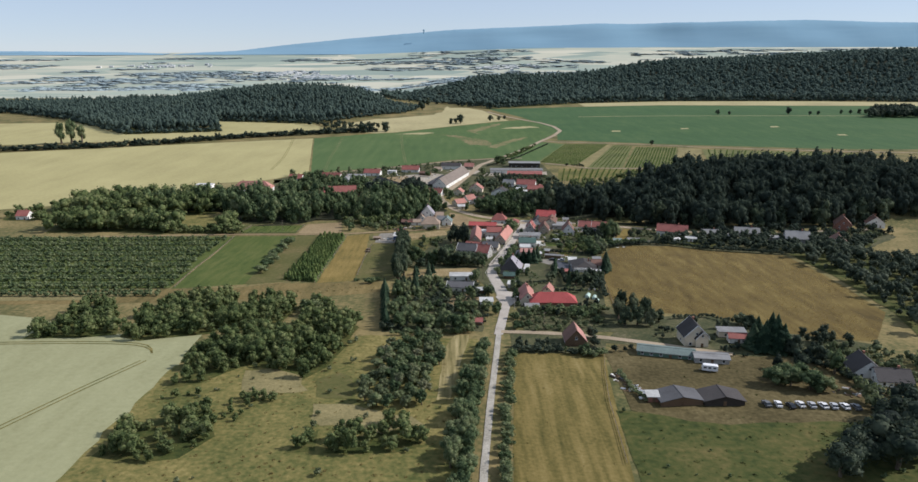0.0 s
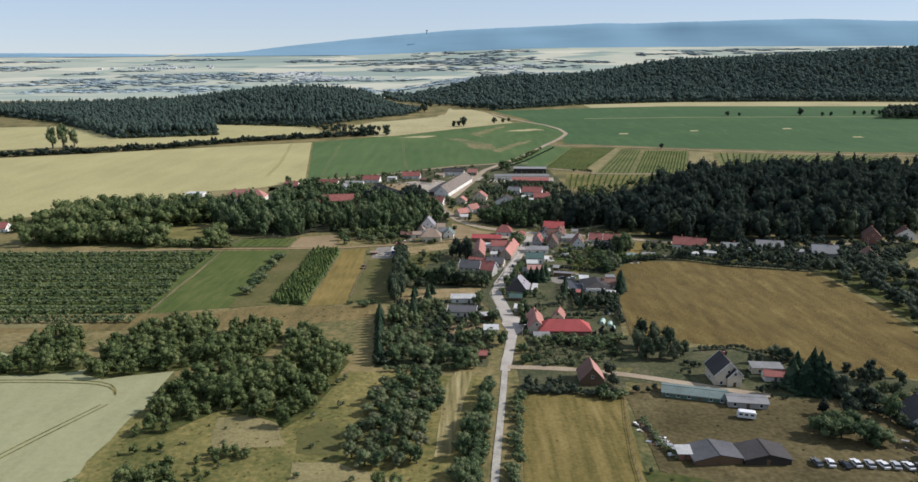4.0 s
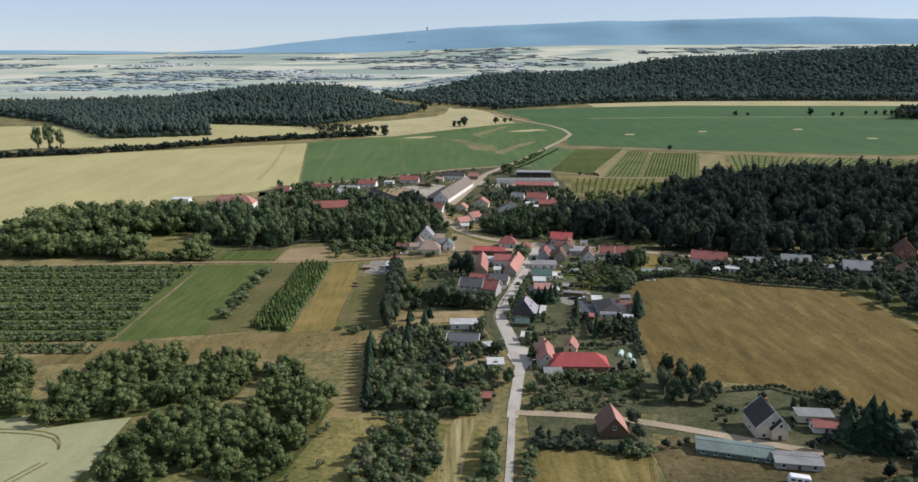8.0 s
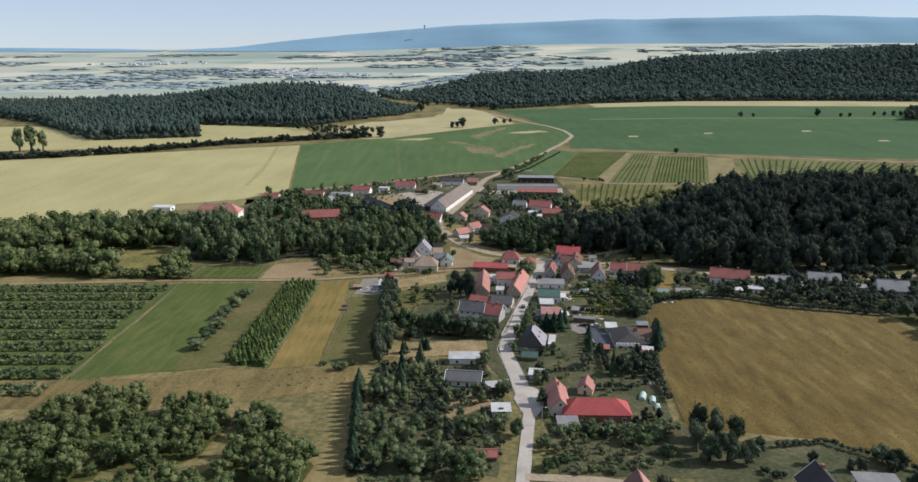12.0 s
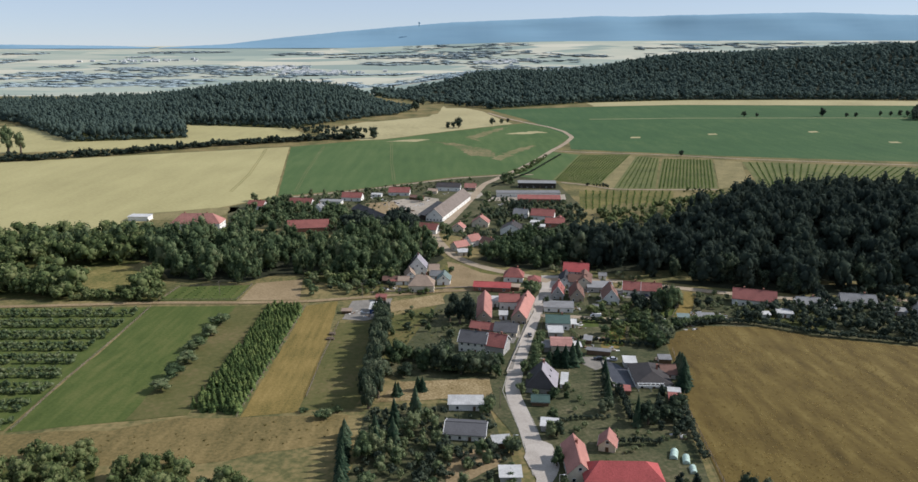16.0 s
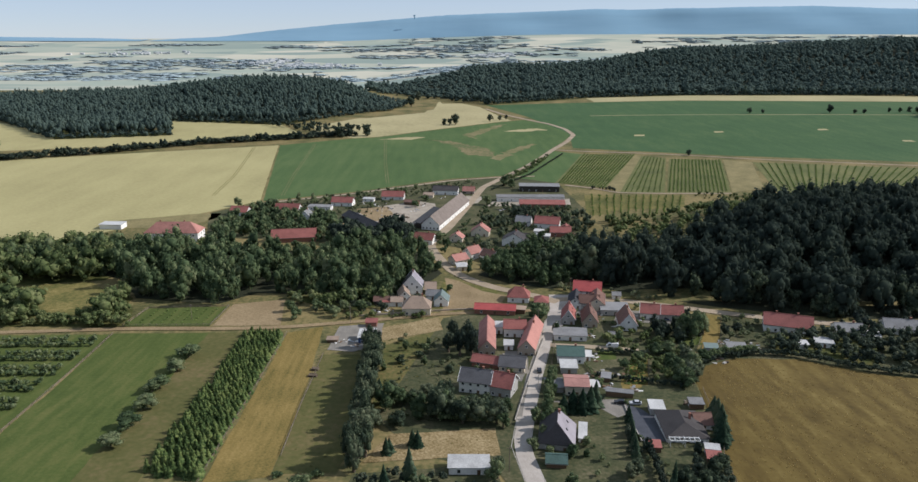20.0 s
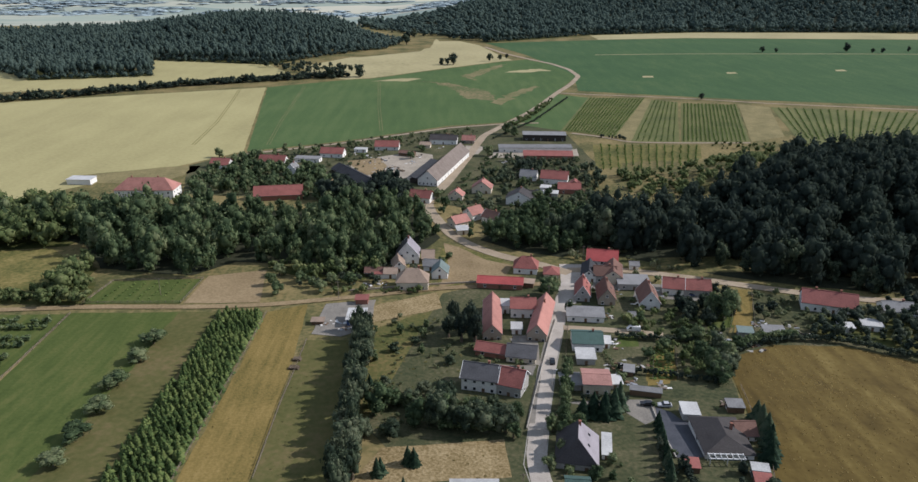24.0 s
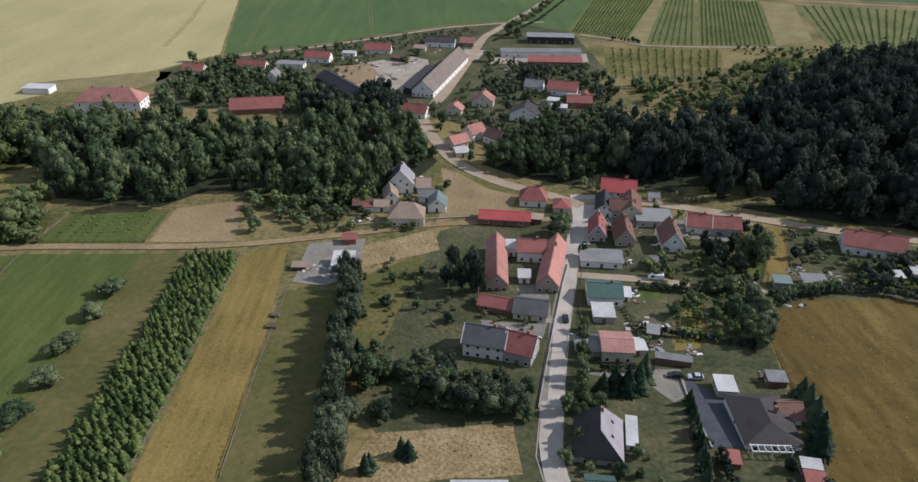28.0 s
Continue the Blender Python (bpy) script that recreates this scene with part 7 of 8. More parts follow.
hedge([(21, 300), (24, 318)], "bushes along the street fence", 2.4, 1.2, M_LEAF)
hedge([(40, 300), (46, 302)], "dark bushes beside the red shed", 1.8, 1.0)
hedge([(-58, 470), (-20, 474)], "low hedge inside the park", 1.5, 1.0)
hedge([(100, 205), (108, 190), (112, 172)], "dark bushes along the yard", 2.6, 1.8)
hedge([(46, 190), (47, 178), (50, 170)], "tangled brambles over a scrap heap", 1.4, 1.2, M_LEAF)
hedge([(0, 600), (8, 640)], "bushes beside the long barn", 2.0, 1.4)
hedge([(26, 640), (60, 700), (100, 800)], "low roadside bushes along the lane", 1.6, 1.2)


def pole(x, y, high, label, lamp=False, arms=1):
    x, y = x * PLAN, y * PLAN
    top = new("street_lamp" if lamp else "utility_pole")
    top.location = (x, y, gz(x, y))
    bm = bmesh.new()
    bmesh.ops.create_cone(bm, cap_ends=True, segments=8, radius1=.13, radius2=.09, depth=high, matrix=Matrix.Translation((0, 0, high / 2 - .1)))
    part("pole", bm, M_CONCRETE if lamp else M_POST, top)
    if lamp:
        bm = bmesh.new()
        box(bm, 0, 1.1, -.04, .04, high - .2, high - .12)
        part("arm", bm, M_METAL, top)
        bm = bmesh.new()
        box(bm, .8, 1.5, -.13, .13, high - .28, high - .14)
        part("lamp_head", bm, M_FRAME, top)
    else:
        for i in range(arms):
            bm = bmesh.new()
            box(bm, -.8, .8, -.06, .06, high - .7 - .5 * i, high - .56 - .5 * i)
            part("crossarm", bm, M_POST, top)
    return tagged(top, label, "lamp" if lamp else "pole", "street lamps" if lamp else "utility poles")


for x, y, h in ((-40.5, 396, 8.5), (-100.9, 400, 8), (-201.7, 401, 8), (10.4, 292.5, 8.5), (46.6, 427, 9), (28.8, 227.5, 8), (29, 392, 8)):
    pole(x, y, h, "weathered wooden utility pole beside the road")
for x, y in ((20.6, 250), (12.0, 268), (22.6, 338), (33.4, 382)):
    pole(x, y, 6.5, "pale street lamp beside the village street", True)


def polytunnel(x, y, turn, length, wide, label):
    x, y = x * PLAN, y * PLAN
    top = new("garden_tunnel")
    top.location = (x, y, gz(x, y))
    top.rotation_euler = (0, 0, radians(turn))
    bm = bmesh.new()
    prism(bm, [(math.cos(a) * wide / 2, max(0, math.sin(a)) * wide * .6) for a in [math.pi * i / 10 for i in range(11)]], -length / 2, length / 2)
    part("cover", bm, M_PLASTIC, top)
    for i in range(4):
        bm = bmesh.new()
        u = -length / 2 + length * i / 3
        for k in range(10):
            a, b = math.pi * k / 10, math.pi * (k + 1) / 10
            r = wide / 2 + .03
            q = [bm.verts.new((u + s, math.cos(t) * r, math.sin(t) * r * 1.2)) for s in (-.04, .04) for t in (a, b)]
            bm.faces.new((q[0], q[1], q[3], q[2]))
        part("hoop", bm, M_METAL, top)
    return tagged(top, label, "tunnel", "garden tunnels")


polytunnel(50.6, 266.5, 70, 4.5, 2.4, "small garden tunnel of pale green sheeting")
polytunnel(52.8, 264.0, 75, 4.0, 2.2, "small garden tunnel of pale green sheeting")
polytunnel(53.0, 259.5, 80, 3.6, 2.0, "small garden tunnel of pale green sheeting")


def log_pile(x, y, turn, n, label):
    x, y = x * PLAN, y * PLAN
    top = new("log_pile")
    top.location = (x, y, gz(x, y))
    top.rotation_euler = (0, 0, radians(turn))

    def log(bm):
        bmesh.ops.create_cone(bm, cap_ends=True, segments=7, radius1=.16, radius2=.14, depth=2.2, matrix=Matrix.Rotation(math.pi / 2, 4, "Y"))
    for r in range(3):
        for i in range(n - r):
            place("log", shared("log", log, M_BARK), top, (rng.uniform(-.15, .15), (i + r * .5) * .32, .15 + r * .27))
    return tagged(top, label, "log pile")


log_pile(-44.6, 349, 85, 12, "stacked firewood logs beside the strip")
log_pile(-45.0, 354, 88, 10, "stacked firewood logs beside the strip")
log_pile(-34, 548, 10, 14, "stack of timber on the farmyard")
log_pile(-28, 560, 40, 12, "stack of timber on the farmyard")


def crate_heap(x, y, n, seed, label, mats, spread=3.0):
    """A heap of mixed boards, boxes and sheets."""
    r = random.Random(seed)
    x, y = x * PLAN, y * PLAN
    top = new("scrap_heap")
    top.location = (x, y, gz(x, y))
    for i in range(n):
        bm = bmesh.new()
        a, b, c = r.uniform(.3, 1.2), r.uniform(.2, .8), r.uniform(.15, .6)
        box(bm, -a, a, -b, b, 0, c)
        bmesh.ops.bevel(bm, geom=bm.edges[:], offset=.04, segments=1, affect="EDGES")
        o = part("scrap", bm, r.choice(mats), top)
        dx, dy = r.uniform(-spread, spread), r.uniform(-spread, spread)
        o.location = (dx, dy, gz(x + dx, y + dy) - gz(x, y) - .05)
        o.rotation_euler = (r.uniform(-.15, .15), r.uniform(-.15, .15), r.uniform(0, 3))
    return tagged(top, label, "heap")


_mm = [W["wood"], W["grey"], W["white"], M_METAL, M_POST, W["dark"]]
crate_heap(45.6, 186, 22, 1, "scrap and boards heaped along the yard fence", _mm)
crate_heap(47, 179, 22, 2, "scrap and boards heaped along the yard fence", _mm)
crate_heap(49, 174, 14, 3, "scrap heaped beside the brick hut", _mm, 2)
crate_heap(-41, 378, 12, 4, "crates and pallets on the blue shed's yard", _mm, 3)
crate_heap(-33, 568, 16, 5, "farm machinery and pallets on the farmyard", _mm, 6)
crate_heap(-24, 580, 14, 6, "farm machinery and pallets on the farmyard", _mm, 5)
crate_heap(55, 276, 8, 7, "garden boxes beside the field fence", _mm, 2)
crate_heap(40, 344, 10, 8, "garden furniture and boxes on the lawn", _mm, 3)
crate_heap(50.0, 347.7, 10, 20, "garden benches, tubs and boxes on a terrace", _mm, 3)
crate_heap(43.9, 339.9, 8, 21, "planters and boxes behind the pink-roofed house", _mm, 2.5)
crate_heap(51.8, 337.9, 8, 22, "timber and tubs beside the long open shed", _mm, 2.5)
crate_heap(42.7, 347.8, 7, 23, "boxes beside the white-roofed garage", _mm, 2)
crate_heap(76.2, 366.0, 9, 24, "stacked boards and tubs at the allotment", _mm, 3)
crate_heap(91.8, 367.7, 9, 25, "boards and barrels beside the pale shed", _mm, 3)
crate_heap(101.5, 368.2, 9, 26, "pallets and tarpaulins in the far gardens", _mm, 3)
crate_heap(-26.5, 409.1, 9, 27, "firewood and crates beside the outhouse", _mm, 2.5)
crate_heap(-31.4, 407.5, 8, 28, "boxes and boards behind the cottage", _mm, 2.5)
crate_heap(-5.9, 420.6, 6, 29, "tubs and crates beside the small outbuilding", _mm, 2)
crate_heap(18.3, 386.6, 6, 30, "crates and barrels in the farm courtyard", _mm, 1.6)
crate_heap(57.2, 390.7, 7, 31, "bins and boxes behind the gabled houses", _mm, 2)
crate_heap(74.1, 386.9, 8, 32, "timber and bins behind the red-roofed houses", _mm, 2.5)
crate_heap(46.0, 501.4, 8, 33, "sheet metal and crates in the upper gardens", _mm, 3)
crate_heap(62.5, 522.6, 8, 34, "boards and tubs beside the lower red roof", _mm, 3)
crate_heap(-40.9, 586.3, 10, 35, "stacked timber on the farmyard", _mm, 4)
crate_heap(-22.7, 594.6, 10, 36, "farm trailers and pallets on the yard", _mm, 4)
crate_heap(-8.6, 615.8, 8, 37, "pallets beside the dark-roofed house", _mm, 3)
crate_heap(-59.6, 600.2, 8, 38, "boxes and boards behind the row houses", _mm, 3)
crate_heap(63.6, 328.9, 7, 39, "crates beside the white carport", _mm, 2)
crate_heap(-38, 562, 26, 41, "rubble, timber and earth heaped in the farmyard", _mm, 9)
crate_heap(-70, 538, 18, 42, "logs and boards heaped behind the dark barn", _mm, 5)
crate_heap(-48, 596, 14, 43, "trailers and pallets at the farmyard edge", _mm, 6)
crate_heap(52.5, 400, 12, 44, "bins, planters and boxes between the houses", _mm, 3)
crate_heap(66, 398, 12, 45, "stacked timber and tubs in a back yard", _mm, 3)
crate_heap(9, 347.5, 9, 46, "barrels and boards in the paved yard", _mm, 2.4)
crate_heap(-17, 413, 9, 47, "garden tubs and boxes beside the cottage", _mm, 2.4)
crate_heap(41, 521, 22, 52, "pale boards, tubs and boxes in a house yard", _mm, 5)
crate_heap(48, 522, 18, 53, "stacked boards and white boxes beside the cottage", _mm, 4)
crate_heap(24, 485, 10, 54, "timber and boxes in a small yard", _mm, 3)
crate_heap(31, 582, 16, 55, "farm implements and crates by the stables", _mm, 6)
crate_heap(-46, 580, 22, 56, "pallets, tyres and boards in the farmyard", _mm, 8)
crate_heap(47, 381, 12, 57, "tubs and boxes beside the grey-roofed shed", _mm, 2.6)
crate_heap(92, 374.5, 12, 58, "pale boards and boxes beside the garden sheds", _mm, 3)
crate_heap(70.5, 399, 14, 59, "boxes, bins and boards in the back yard", _mm, 3.4)
crate_heap(44, 338.5, 14, 60, "plant pots and boards behind the low shed", _mm, 3.4)
crate_heap(-34.5, 375, 18, 61, "crates and boxes stacked in front of the blue shed", _mm, 4)
crate_heap(43, 362, 16, 48, "planters, hutches and boards in a back garden", _mm, 4)
crate_heap(42, 350, 16, 49, "barrels, crates and boards in a back garden", _mm, 4)
crate_heap(84, 359, 12, 50, "pale scrap and boards among the bushes", _mm, 3)
crate_heap(100, 371, 10, 51, "boxes and boards beside the garden shed", _mm, 3)
crate_heap(104, 176, 14, 9, "scrap beside the row of old cars", _mm, 4)

# paved yards and drives
drape("yard_1", [(46, 328), (49.5, 325), (51.3, 321), (56, 319), (52, 306.3), (45, 306.3)], M_PATIO, "dark slate patio beside the bungalow", layer=3, category="patio")
drape("yard_2", [(24, 330), (37, 331), (46.5, 331), (46.5, 328), (45.5, 322), (42, 319.5), (38, 326)], M_YARD, "grey paved drive between the gardens", layer=3, category="drive")
ribbon("lane_1", [(31, 373), (43, 371.5), (53, 369.8), (60, 367.5)], 3.2, M_TRACK, "paved side lane with a parked van", 5)
drape("yard_3", wobbled([(-44, 392), (-28, 395), (-28, 374), (-36, 368), (-45, 370)], 3), M_YARD, "paved yard in front of the blue shed", layer=3, category="yard")
drape("yard_4", [(15, 368), (22, 368), (22, 362), (15, 362)], M_YARD, "paved farmyard between the barns", layer=3, category="yard")
drape("yard_5", wobbled([(47.5, 338), (53.5, 339), (60, 358), (55.3, 358)], 2), M_STRIP, "tilled vegetable plot with rows", layer=3, category="plot")
drape("yard_6", wobbled([(83, 374), (89, 373), (99, 397), (95, 398)], 3), M_STRIP, "narrow dry grass strip up to the road", layer=3, category="plot")
drape("yard_7", wobbled([(17.5, 250), (22.5, 262), (22, 272), (17, 276), (14.5, 266)], 2), M_ROAD, "widened asphalt at the street bend", layer=3.4, category="road")
for x, y in ((420.7, 960.9), (296.3, 944.5), (201.2, 920.3), (470, 880)):
    drape("patch_4", wobbled([(x - 6, y - 5), (x + 5, y - 4), (x + 7, y + 6), (x - 4, y + 5)], 3, 3), M_SANDHILL, "small bare pale patch in the wide green field", layer=2.4, category="patch")
ribbon("field_line", [(180, 1090), (300, 1100), (520, 1098), (760, 1085)], 3, M_SANDHILL, "thin pale line across the green field", 3, "track")
drape("yard_8", wobbled([(37.5, 426), (47, 425.5), (44.5, 416), (38, 391), (31.5, 389), (35, 405), (36.5, 416)], 2), M_ROAD, "wide asphalt junction at the street end", layer=3.5, category="road")
drape("yard_9", wobbled([(3.9, 351.6), (12, 350), (20, 349.6), (18.4, 344), (11.8, 345.2), (4.2, 347.8)], 2), M_YARD, "grey paved yard behind the white farmhouse", layer=3, category="yard")
drape("yard_10", wobbled([(26.5, 345), (31, 344.5), (29.8, 337.5), (25.2, 337.8)], 2), M_YARD, "grey paved drive beside the pink-roofed house", layer=3, category="drive")
drape("yard_11", wobbled([(-5.7, 449.6), (.6, 444.2), (10.3, 431), (20, 425), (16, 413), (1.8, 410), (-7.5, 405), (-4, 427)], 3), M_SAND, "trodden sandy ground of the village green", layer=2.6, category="yard")
drape("yard_12", wobbled([(6.9, 599), (14.4, 599), (20, 618), (7.6, 622)], 3), M_CONCRETE_YARD, "pale concrete apron at the barn end", layer=3, category="yard")
drape("yard_13", wobbled([(-76, 563), (-69, 560), (-59, 534), (-63, 528), (-69, 543)], 3), M_SAND, "bare track behind the dark barn", layer=3, category="yard")
drape("yard_14", wobbled([(20, 590), (74, 594), (76, 612), (24, 604)], 3), M_CONCRETE_YARD, "concrete yard around the stables", layer=2.4, category="yard")
drape("yard_15", wobbled([(14, 366), (22.5, 366), (21, 350), (17.5, 350)], 2), M_YARD, "paved court between the street farm buildings", layer=3, category="yard")
drape("yard_16", wobbled([(14.2, 320.4), (16.4, 330), (20, 347.2), (23.3, 360.3), (25, 367), (26, 367), (21, 347), (16.2, 320.4)], 3, .3), M_YARD, "worn dusty verge along the street", layer=3.2, category="verge")
drape("yard_17", wobbled([(40, 404), (60, 402), (62, 410), (56, 424), (42, 420)], 2), M_YARD, "paved yard among the street houses", layer=2.6, category="yard")
drape("yard_18", wobbled([(58, 396), (82, 392), (84, 404), (62, 408)], 2), M_YARD, "paved yard behind the gabled houses", layer=2.6, category="yard")
drape("yard_19", wobbled([(-4.5, 267.5), (3.4, 270), (9.4, 268), (8, 262), (2.5, 257), (-4.2, 252)], 2, 1), M_SAND, "bare dusty yard behind the garden trees", layer=3, category="yard")
# tractor lines in the pale cereal
for k, off in enumerate((0, 1.8)):
    ribbon("wheel_track", [(-260, 214 + off), (-160, 214 + off), (-125, 215 + off), (-103, 214 + off), (-95, 210 + off), (-95, 206)], .5, M_DRY, "dark curved wheel track in the cereal", 3, "track")
    ribbon("wheel_track", [(-150 + off, 60), (-128 + off, 120), (-112 + off, 160), (-96 + off, 200)], .45, M_DRY, "dark wheel track through the cereal", 3, "track")
    ribbon("wheel_track", [(-165 + off, 625), (-172 + off, 700), (-186 + off, 790), (-196 + off, 850)], .45, M_DRY, "wheel track through the ripe wheat", 3, "track")
    ribbon("wheel_track", [(-118 + off, 625), (-126 + off, 700), (-140 + off, 870)], .4, M_PATCH, "pale wheel track through the green field", 3, "track")
    ribbon("wheel_track", [(-50 + off, 665), (-60 + off, 760), (-72 + off, 900)], .4, M_PATCH, "pale wheel track through the green field", 3, "track")


def lookout():
    """The mast on the ridge, in the same haze-blue colour."""
    top = new("lookout_mast")
    top.location = (-212, 4640, 228)
    bm = bmesh.new()
    bmesh.ops.create_cone(bm, cap_ends=True, segments=8, radius1=5, radius2=2, depth=26, matrix=Matrix.Translation((0, 0, 13)))
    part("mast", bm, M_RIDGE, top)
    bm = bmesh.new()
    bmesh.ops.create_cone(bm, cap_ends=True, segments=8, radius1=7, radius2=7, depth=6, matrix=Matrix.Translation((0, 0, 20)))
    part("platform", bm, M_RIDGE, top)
    return tagged(top, "thin mast standing on the ridge, coloured haze blue", "mast")


lookout()


# ---- shrubs, vegetable beds and small trees filling the gardens ----
ROADS = [STREET, LANE, [(40, 417), (31, 426), (18, 433), (6, 445), (-2.5, 459), (-12, 490), (-14, 506), (-4, 538), (9, 596), (21, 620)], [(31, 373), (60, 367.5)], [(40, 420), (59, 420.5), (95, 407), (136, 392)],
         [(-62, 391.5), (-32.5, 398), (-8, 404.5), (33, 408)], [(14.2, 224.8), (35, 222.4), (48, 219), (74, 207.6)]]


# beds, mown strips and lawns with nothing tall on them
OPEN = [[(94.7, 402.5), (99.4, 402.5), (88.0, 369.4), (81.7, 368.8)], [(55.3, 360.4), (60.7, 360.3), (55.6, 340.9), (49.6, 341.0)], [(61.5, 361), (69, 360), (62.9, 340.8), (56, 340.9)],
        [(17, 557), (23, 587), (27, 587), (24, 557)], [(36, 516), (50, 516), (50, 527), (36, 527)], [(20, 480), (28, 480), (28, 490), (20, 490)], [(56, 337), (68, 339), (69.5, 331), (55, 330)], [(40, 366), (51, 366), (46, 346), (37.5, 346)]]


def clear(x, y, room):
    """True where no building and no road is nearer than room (plan units)."""
    if any(inside(x, y, p) for p in OPEN):
        return False
    for bx, by, w, d, turn in BUILT:
        dx, dy = x * PLAN - bx, y * PLAN - by
        c, s = math.cos(radians(turn)), math.sin(radians(turn))
        if abs(dx * c + dy * s) < w / 2 + room and abs(-dx * s + dy * c) < d / 2 + room:
            return False
    for line in ROADS:
        for (a, b), (c, d) in zip(line, line[1:]):
            ux, uy = c - a, d - b
            t = max(0, min(1, ((x - a) * ux + (y - b) * uy) / (ux * ux + uy * uy)))
            if math.hypot(x - a - t * ux, y - b - t * uy) < 2.6 + room * .6:
                return False
    return True


GARDENS = [([(22, 300), (60, 300), (74, 357), (84, 380), (84, 398), (44, 412), (30, 372)], 3.8, .2, .5, 1.6), ([(-24, 318), (8, 318), (20, 352), (10, 356), (-2, 384), (-24, 380)], 4.0, .4, .6, 1.7),
           ([(-26, 226), (8, 226), (13, 262), (6, 292), (-26, 290)], 3.4, .75, .9, 2.2), ([(18, 226), (50, 229), (54, 252), (22, 254)], 2.6, .8, .6, 1.7), ([(24, 262), (56, 264), (60, 298), (24, 298)], 3.6, .22, .5, 1.5),
           ([(-24, 500), (60, 478), (76, 545), (70, 600), (20, 600), (4, 540)], 3.6, .4, .8, 2.0), ([(-130, 540), (-60, 530), (-40, 610), (20, 660), (10, 676), (-80, 625), (-135, 590)], 3.6, .4, .8, 2.0),
           ([(-60, 404), (-8, 410), (-8, 440), (-30, 424)], 3.2, .6, .9, 2.3), ([(84, 376), (165, 346), (240, 380), (240, 402), (140, 388), (95, 404)], 3.8, .7, .9, 2.4),
           ([(44, 206), (62, 214), (70, 236), (108, 218), (112, 190), (104, 196), (76, 204)], 3.4, .4, .7, 1.8), ([(36, 404), (90, 402), (80, 420), (66, 440), (44, 440)], 3.4, .5, .9, 2.4),
           ([(40, 60), (37, 133), (42, 166), (66, 158), (100, 160), (140, 120), (140, 60)], 5.0, .16, .35, .9), ([(-84, 62), (0, 62), (2, 132), (-6, 215), (-30, 222), (-84, 190)], 5.0, .16, .5, 1.5),
           ([(104, 165), (140, 150), (160, 200), (112, 205)], 4, .8, 1.6, 3.6)]
for poly, gap, chance, lo, hi in GARDENS:
    spots = [(x, y) for x, y in scatter(poly, gap) if rng.random() < chance and clear(x, y, .9) and clear(x, y + hi, .5)]
    if spots:
        merged("garden_shrubs", SHRUBS, [(x, y, r, r * rng.uniform(.75, 1.15), r * .7) for x, y in spots for r in (lo + (hi - lo) * rng.random() ** 1.8,)],
               (M_LEAF, M_LEAF_DARK, M_LEAF_LIGHT)[rng.integers(3)], "mixed green shrubs and small garden trees", "shrubs")

# kerbs of the street
for side in (-1, 1):
    line = []
    for (a, b), (c, d) in zip(STREET, STREET[1:]):
        n = math.hypot(c - a, d - b)
        line.append((a + side * 2.35 * (d - b) / n, b - side * 2.35 * (c - a) / n))
    garden_wall(line[2:], "worn concrete kerb along the street", .16, .22, M_CONCRETE)

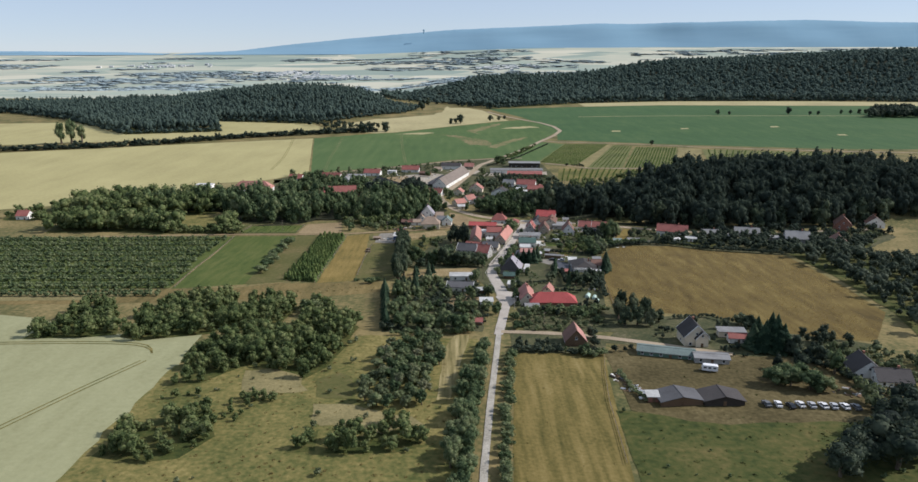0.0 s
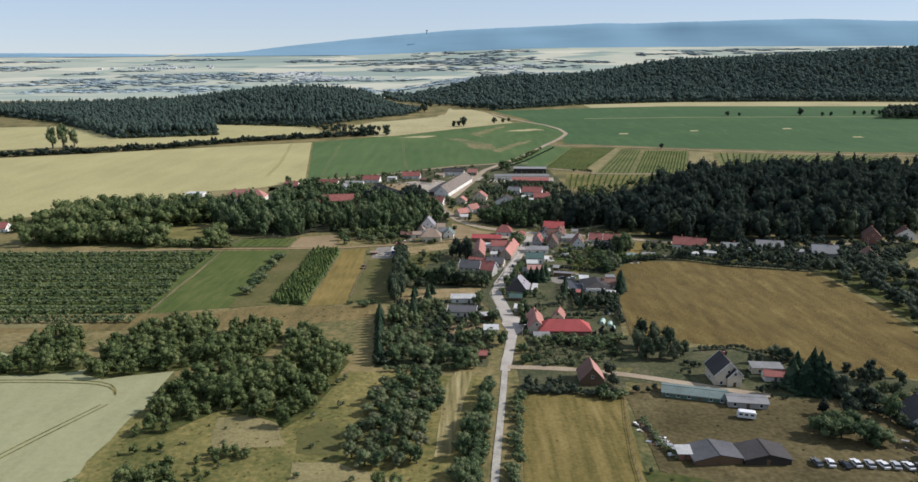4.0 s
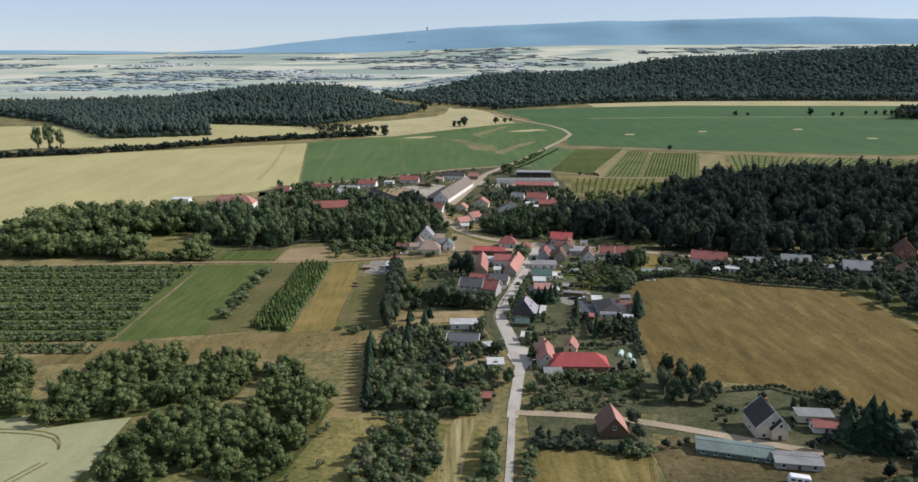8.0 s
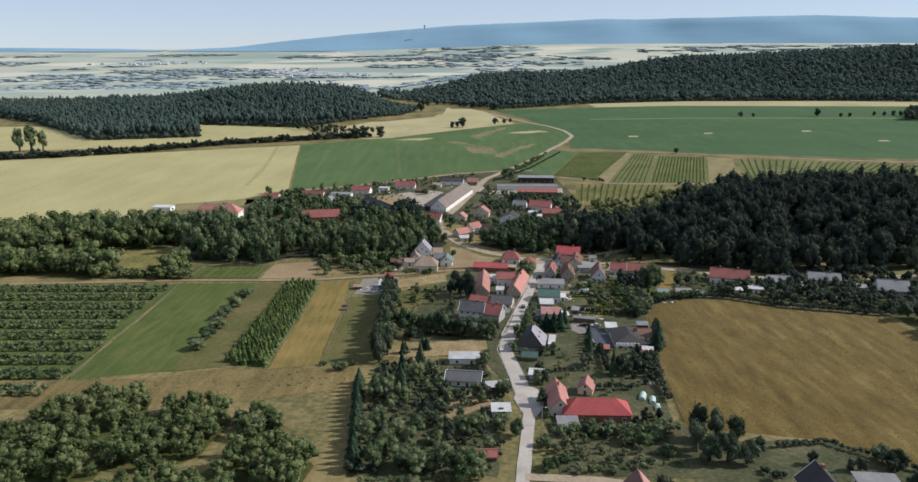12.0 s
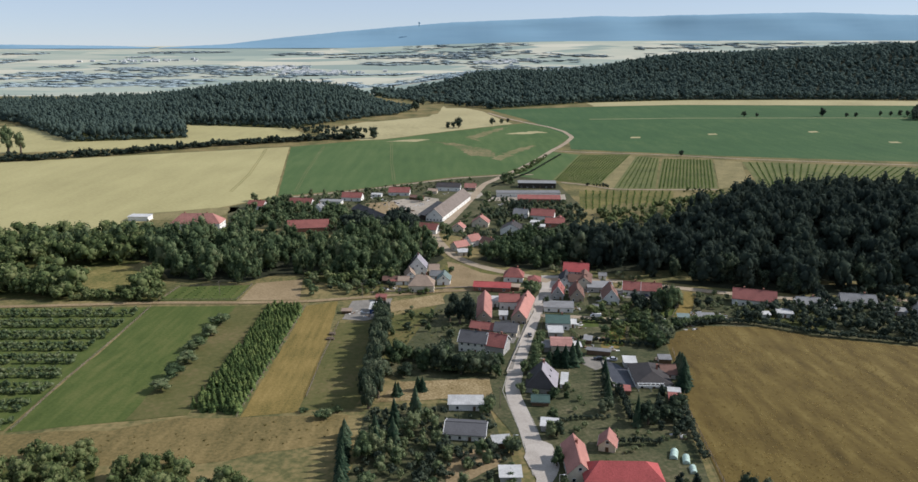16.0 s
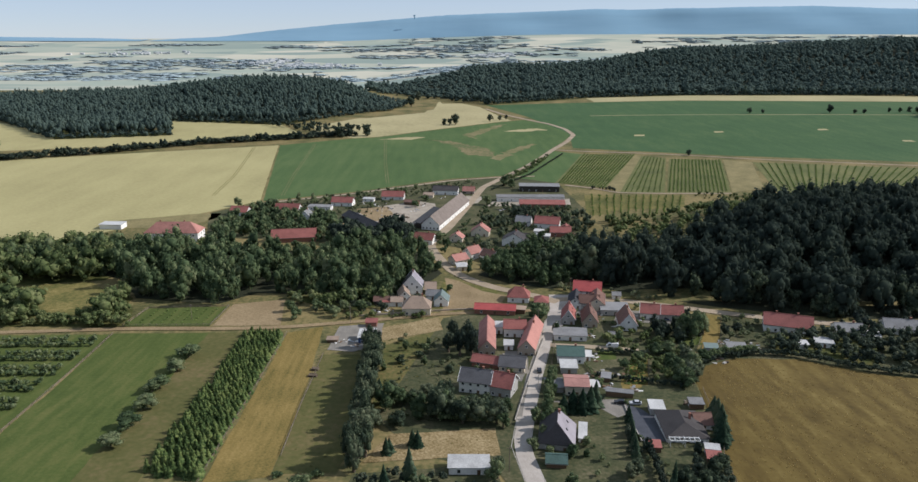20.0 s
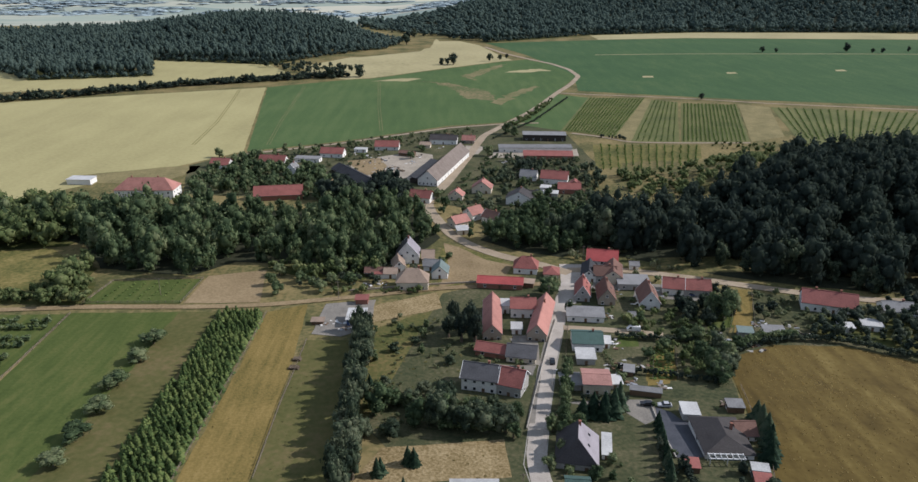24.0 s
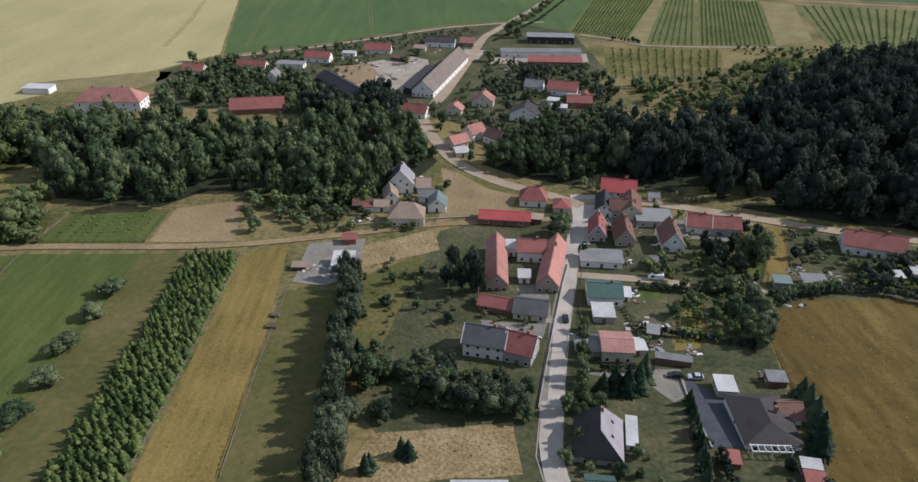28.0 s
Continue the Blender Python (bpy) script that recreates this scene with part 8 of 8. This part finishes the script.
# ---- garden trees crowding between the houses ----
THICK = [([(18, 206), (31, 208), (31, 215), (18, 214)], 3.6, .9, 2.4, 4.2, M_LEAF_DARK), ([(31, 203), (43, 202.5), (44, 209.5), (32, 206.5)], 3.6, .9, 2.2, 3.8, M_LEAF), ([(88, 193), (97, 201.5), (108, 204), (112, 196), (98, 190)], 4.2, .9, 4.5, 7.5, M_LEAF_DARK), ([(76, 228), (92, 236), (104, 222), (98, 218)], 5, .5, 2.4, 4.2, M_LEAF_DARK), ([(106, 208), (128, 208), (132, 214), (112, 222)], 4.6, .8, 3, 6, M_LEAF_DARK),
         ([(-28, 319), (12, 318), (13, 325), (-7, 335), (-22, 332)], 5.4, .7, 4.5, 9.5, M_LEAF), ([(-25, 228), (6, 228), (9, 262), (3, 290), (-25, 290)], 5.6, .62, 3.0, 6.0, M_LEAF), ([(-26, 345), (-6, 345), (-8, 376), (-26, 372)], 7, .4, 2.5, 4.5, M_LEAF),
         ([(69.0, 356.5), (77.7, 357.4), (72.0, 341.2), (64.5, 338.5)], 4.0, .95, 5.0, 8.5, M_LEAF_EDGE), ([(64, 391), (89, 391), (82, 374), (60, 375)], 6, .55, 3.0, 6.5, M_LEAF_DARK), ([(60.5, 370.4), (80.7, 371.5), (83.2, 365.9), (69.1, 361.4), (57.7, 363.8)], 4.2, .7, 2.0, 3.6, M_LEAF),
         ([(28, 242), (50, 242), (54, 253), (28, 253)], 3.8, .9, 2.2, 4.2, M_LEAF_DARK), ([(19, 227), (34, 228), (33, 244), (20, 243)], 4.6, .6, 2.0, 4.0, M_LEAF), ([(50, 275), (56, 274), (66, 316), (59, 317)], 4.2, .8, 2.4, 4.8, M_LEAF_DARK), ([(39.5, 300), (43.5, 300), (45, 316), (40.5, 316)], 3.2, .9, 2.4, 3.8, M_LEAF_DARK), ([(10, 232), (13, 254), (10, 270), (-8, 275), (-14, 240)], 5.5, .5, 2.5, 5, M_LEAF_DARK), ([(47, 276), (57, 278), (62, 298), (50, 300)], 4.4, .5, 2.2, 4.4, M_LEAF_EDGE), ([(22, 284), (30, 284), (34, 300), (25, 306)], 4, .7, 2.4, 4.6, M_LEAF), ([(36, 406), (92, 398), (80, 412), (44, 416)], 5, .6, 3, 6, M_LEAF),
         ([(96, 402), (240, 396), (240, 376), (150, 376)], 5.5, .65, 3.5, 7.5, M_LEAF_DARK), ([(70, 397), (86, 402), (96, 398), (100, 384), (88, 378), (68, 373)], 4.6, .8, 3.5, 7, M_LEAF_DARK), ([(-136, 524), (-62, 505), (-66, 545), (-80, 575), (-128, 596)], 5.2, .85, 4.5, 9.5, M_LEAF),
         ([(2, 488), (24, 478), (70, 484), (80, 560), (66, 586), (26, 590)], 5.4, .55, 3, 7.5, M_LEAF_EDGE), ([(35, 540), (46, 540), (46, 566), (36, 566)], 4.5, .9, 6, 9, M_LEAF_DARK), ([(12, 560), (18, 588), (22, 588), (16, 560)], 3.5, .8, 1.8, 3.2, M_LEAF), ([(-130, 590), (-60, 596), (-20, 640), (14, 660), (10, 670), (-30, 645), (-90, 614)], 6, .4, 2, 6.5, M_LEAF), ([(-66, 500), (-24, 500), (-20, 520), (-40, 536), (-62, 524)], 5, .9, 8, 14, M_LEAF_DARK),
         ([(-56, 404), (-8, 409), (-10, 440), (-34, 428)], 5.5, .5, 3, 6, M_LEAF), ([(-26, 470), (-12, 450), (6, 452), (10, 480), (-6, 500), (-22, 498)], 6, .5, 4, 8, M_LEAF)]
for poly, gap, chance, lo, hi, mat in THICK:
    spots = [(x, y, rng.uniform(lo, hi)) for x, y in scatter(poly, gap) if rng.random() < chance and clear(x, y, 2.0)]
    spots = [(x, y, h) for x, y, h in spots if clear(x, y + h * .55, .8) and clear(x, y + h * 1.1, .4)]
    if spots:
        merged("garden_trees", CROWNS_MID if poly[0][1] < 400 else CROWNS_LITE, [(x, y, h * rng.uniform(.32, .5), h * .52, h * .46) for x, y, h in spots], mat, "broadleaf garden trees crowding between the plots", "trees")

vine_rows("vegetable_rows", (48.5, 341.2), (55.7, 341.2), (60.7, 359.8), (55.3, 359.9), 6, "rows of vegetables in a garden plot", .3, 1.4)
# ---- tufts of long grass and weeds standing in the meadows ----
TUFTS = [crown_arrays(s, 1, 11, 1.0, 1.0, .6) for s in (95, 96, 97)]
MEADOWS = [([(-61, 386), (-50, 391), (-46, 344), (-45, 292), (-59, 289)], 2.6, .3, .2, .4, M_TUFT), ([(-84, 62), (0, 62), (2, 132), (-6, 215), (-30, 222), (-84, 190)], 2.2, .7, .3, .7, M_TUFT),
           ([(16.8, 205), (44, 204), (40, 166), (36, 133), (30, 60), (12, 60)], 3, .25, .2, .4, M_TUFT), ([(-33, 388), (-8, 401), (-6, 388), (-30, 376)], 1.9, .5, .25, .6, M_TUFT),
           ([(-24, 297), (-19, 311), (8, 314), (8, 300)], 1.7, .5, .2, .55, M_TUFT), ([(-5, 448), (16, 431), (12, 419), (6, 412), (-7, 404), (-9, 425)], 2.2, .5, .25, .6, M_TUFT),
           ([(45, 205), (52, 214), (110, 200), (118, 170), (96, 150), (66, 150), (44, 166)], 2.6, .4, .25, .6, M_WEEDS), ([(38, 62), (38, 133), (42, 164), (66, 156), (100, 158), (140, 150), (140, 62)], 2.4, .6, .3, .8, M_WEEDS),
           ([(-45, 366), (-29, 366), (-26, 321), (-31, 293), (-44, 293)], 2.4, .4, .2, .5, M_BROWN), ([(-26, 318), (8, 318), (16, 350), (0, 384), (-26, 378)], 2.0, .5, .25, .7, M_ORCHARD),
           ([(-120, 262), (-62, 266), (-31, 277), (-32, 288), (-92, 280)], 2.4, .5, .25, .7, M_TUFT)]
for poly, gap, chance, lo, hi, mat in MEADOWS:
    spots = [(x, y) for x, y in scatter(poly, gap) if rng.random() < chance and clear(x, y, .3)]
    merged("grass_tufts", TUFTS, [(x, y, r, r * rng.uniform(.25, .5), r * .08) for x, y in spots for r in (lo + (hi - lo) * rng.random() ** 2,)], mat, "uneven tufts of long dry grass", "grass")


def stubble(name, poly, count, lo, hi, mat, label, seed):
    """Upright blades of cut straw standing over a field, two crossed triangles a clump."""
    r = np.random.default_rng(seed)
    x0, x1 = min(p[0] for p in poly), max(p[0] for p in poly)
    y0, y1 = min(p[1] for p in poly), max(p[1] for p in poly)
    Vs, n = [], 0
    while n < count:
        x, y = r.uniform(x0, x1), r.uniform(y0, y1)
        patch = noise.noise((x * .05, y * .02, 4)) + .5 * noise.noise((x * .25, y * .03, 9))
        if inside(x, y, poly) and r.random() < .55 + .9 * patch:
            a, w, h = r.uniform(0, math.pi), r.uniform(.2, .42), r.uniform(lo, hi)
            x, y = x * PLAN, y * PLAN
            z = gz(x, y) + .06
            for k in (0, 1):
                c, q = math.cos(a + k * 1.57) * w, math.sin(a + k * 1.57) * w
                Vs += [(x - c, y - q, z), (x + c, y + q, z), (x + r.uniform(-.15, .15), y + r.uniform(-.15, .15), z + h)]
            n += 1
    F = np.arange(len(Vs)).reshape(-1, 3)
    return tagged(new(name, np_mesh(name, np.array(Vs), F, mat)), label, "stubble", kind="stuff")


HAYFIELD = [(72, 345), (78, 354), (90, 361), (98, 362), (111, 359), (127, 348.5), (159, 336), (159, 300), (154, 246), (134, 216), (110, 223), (92, 242), (58, 250), (63, 290)]
stubble("hay_stubble", HAYFIELD, 6000, .14, .3, M_STRAW, "short standing straw on the mown hay field", 3)
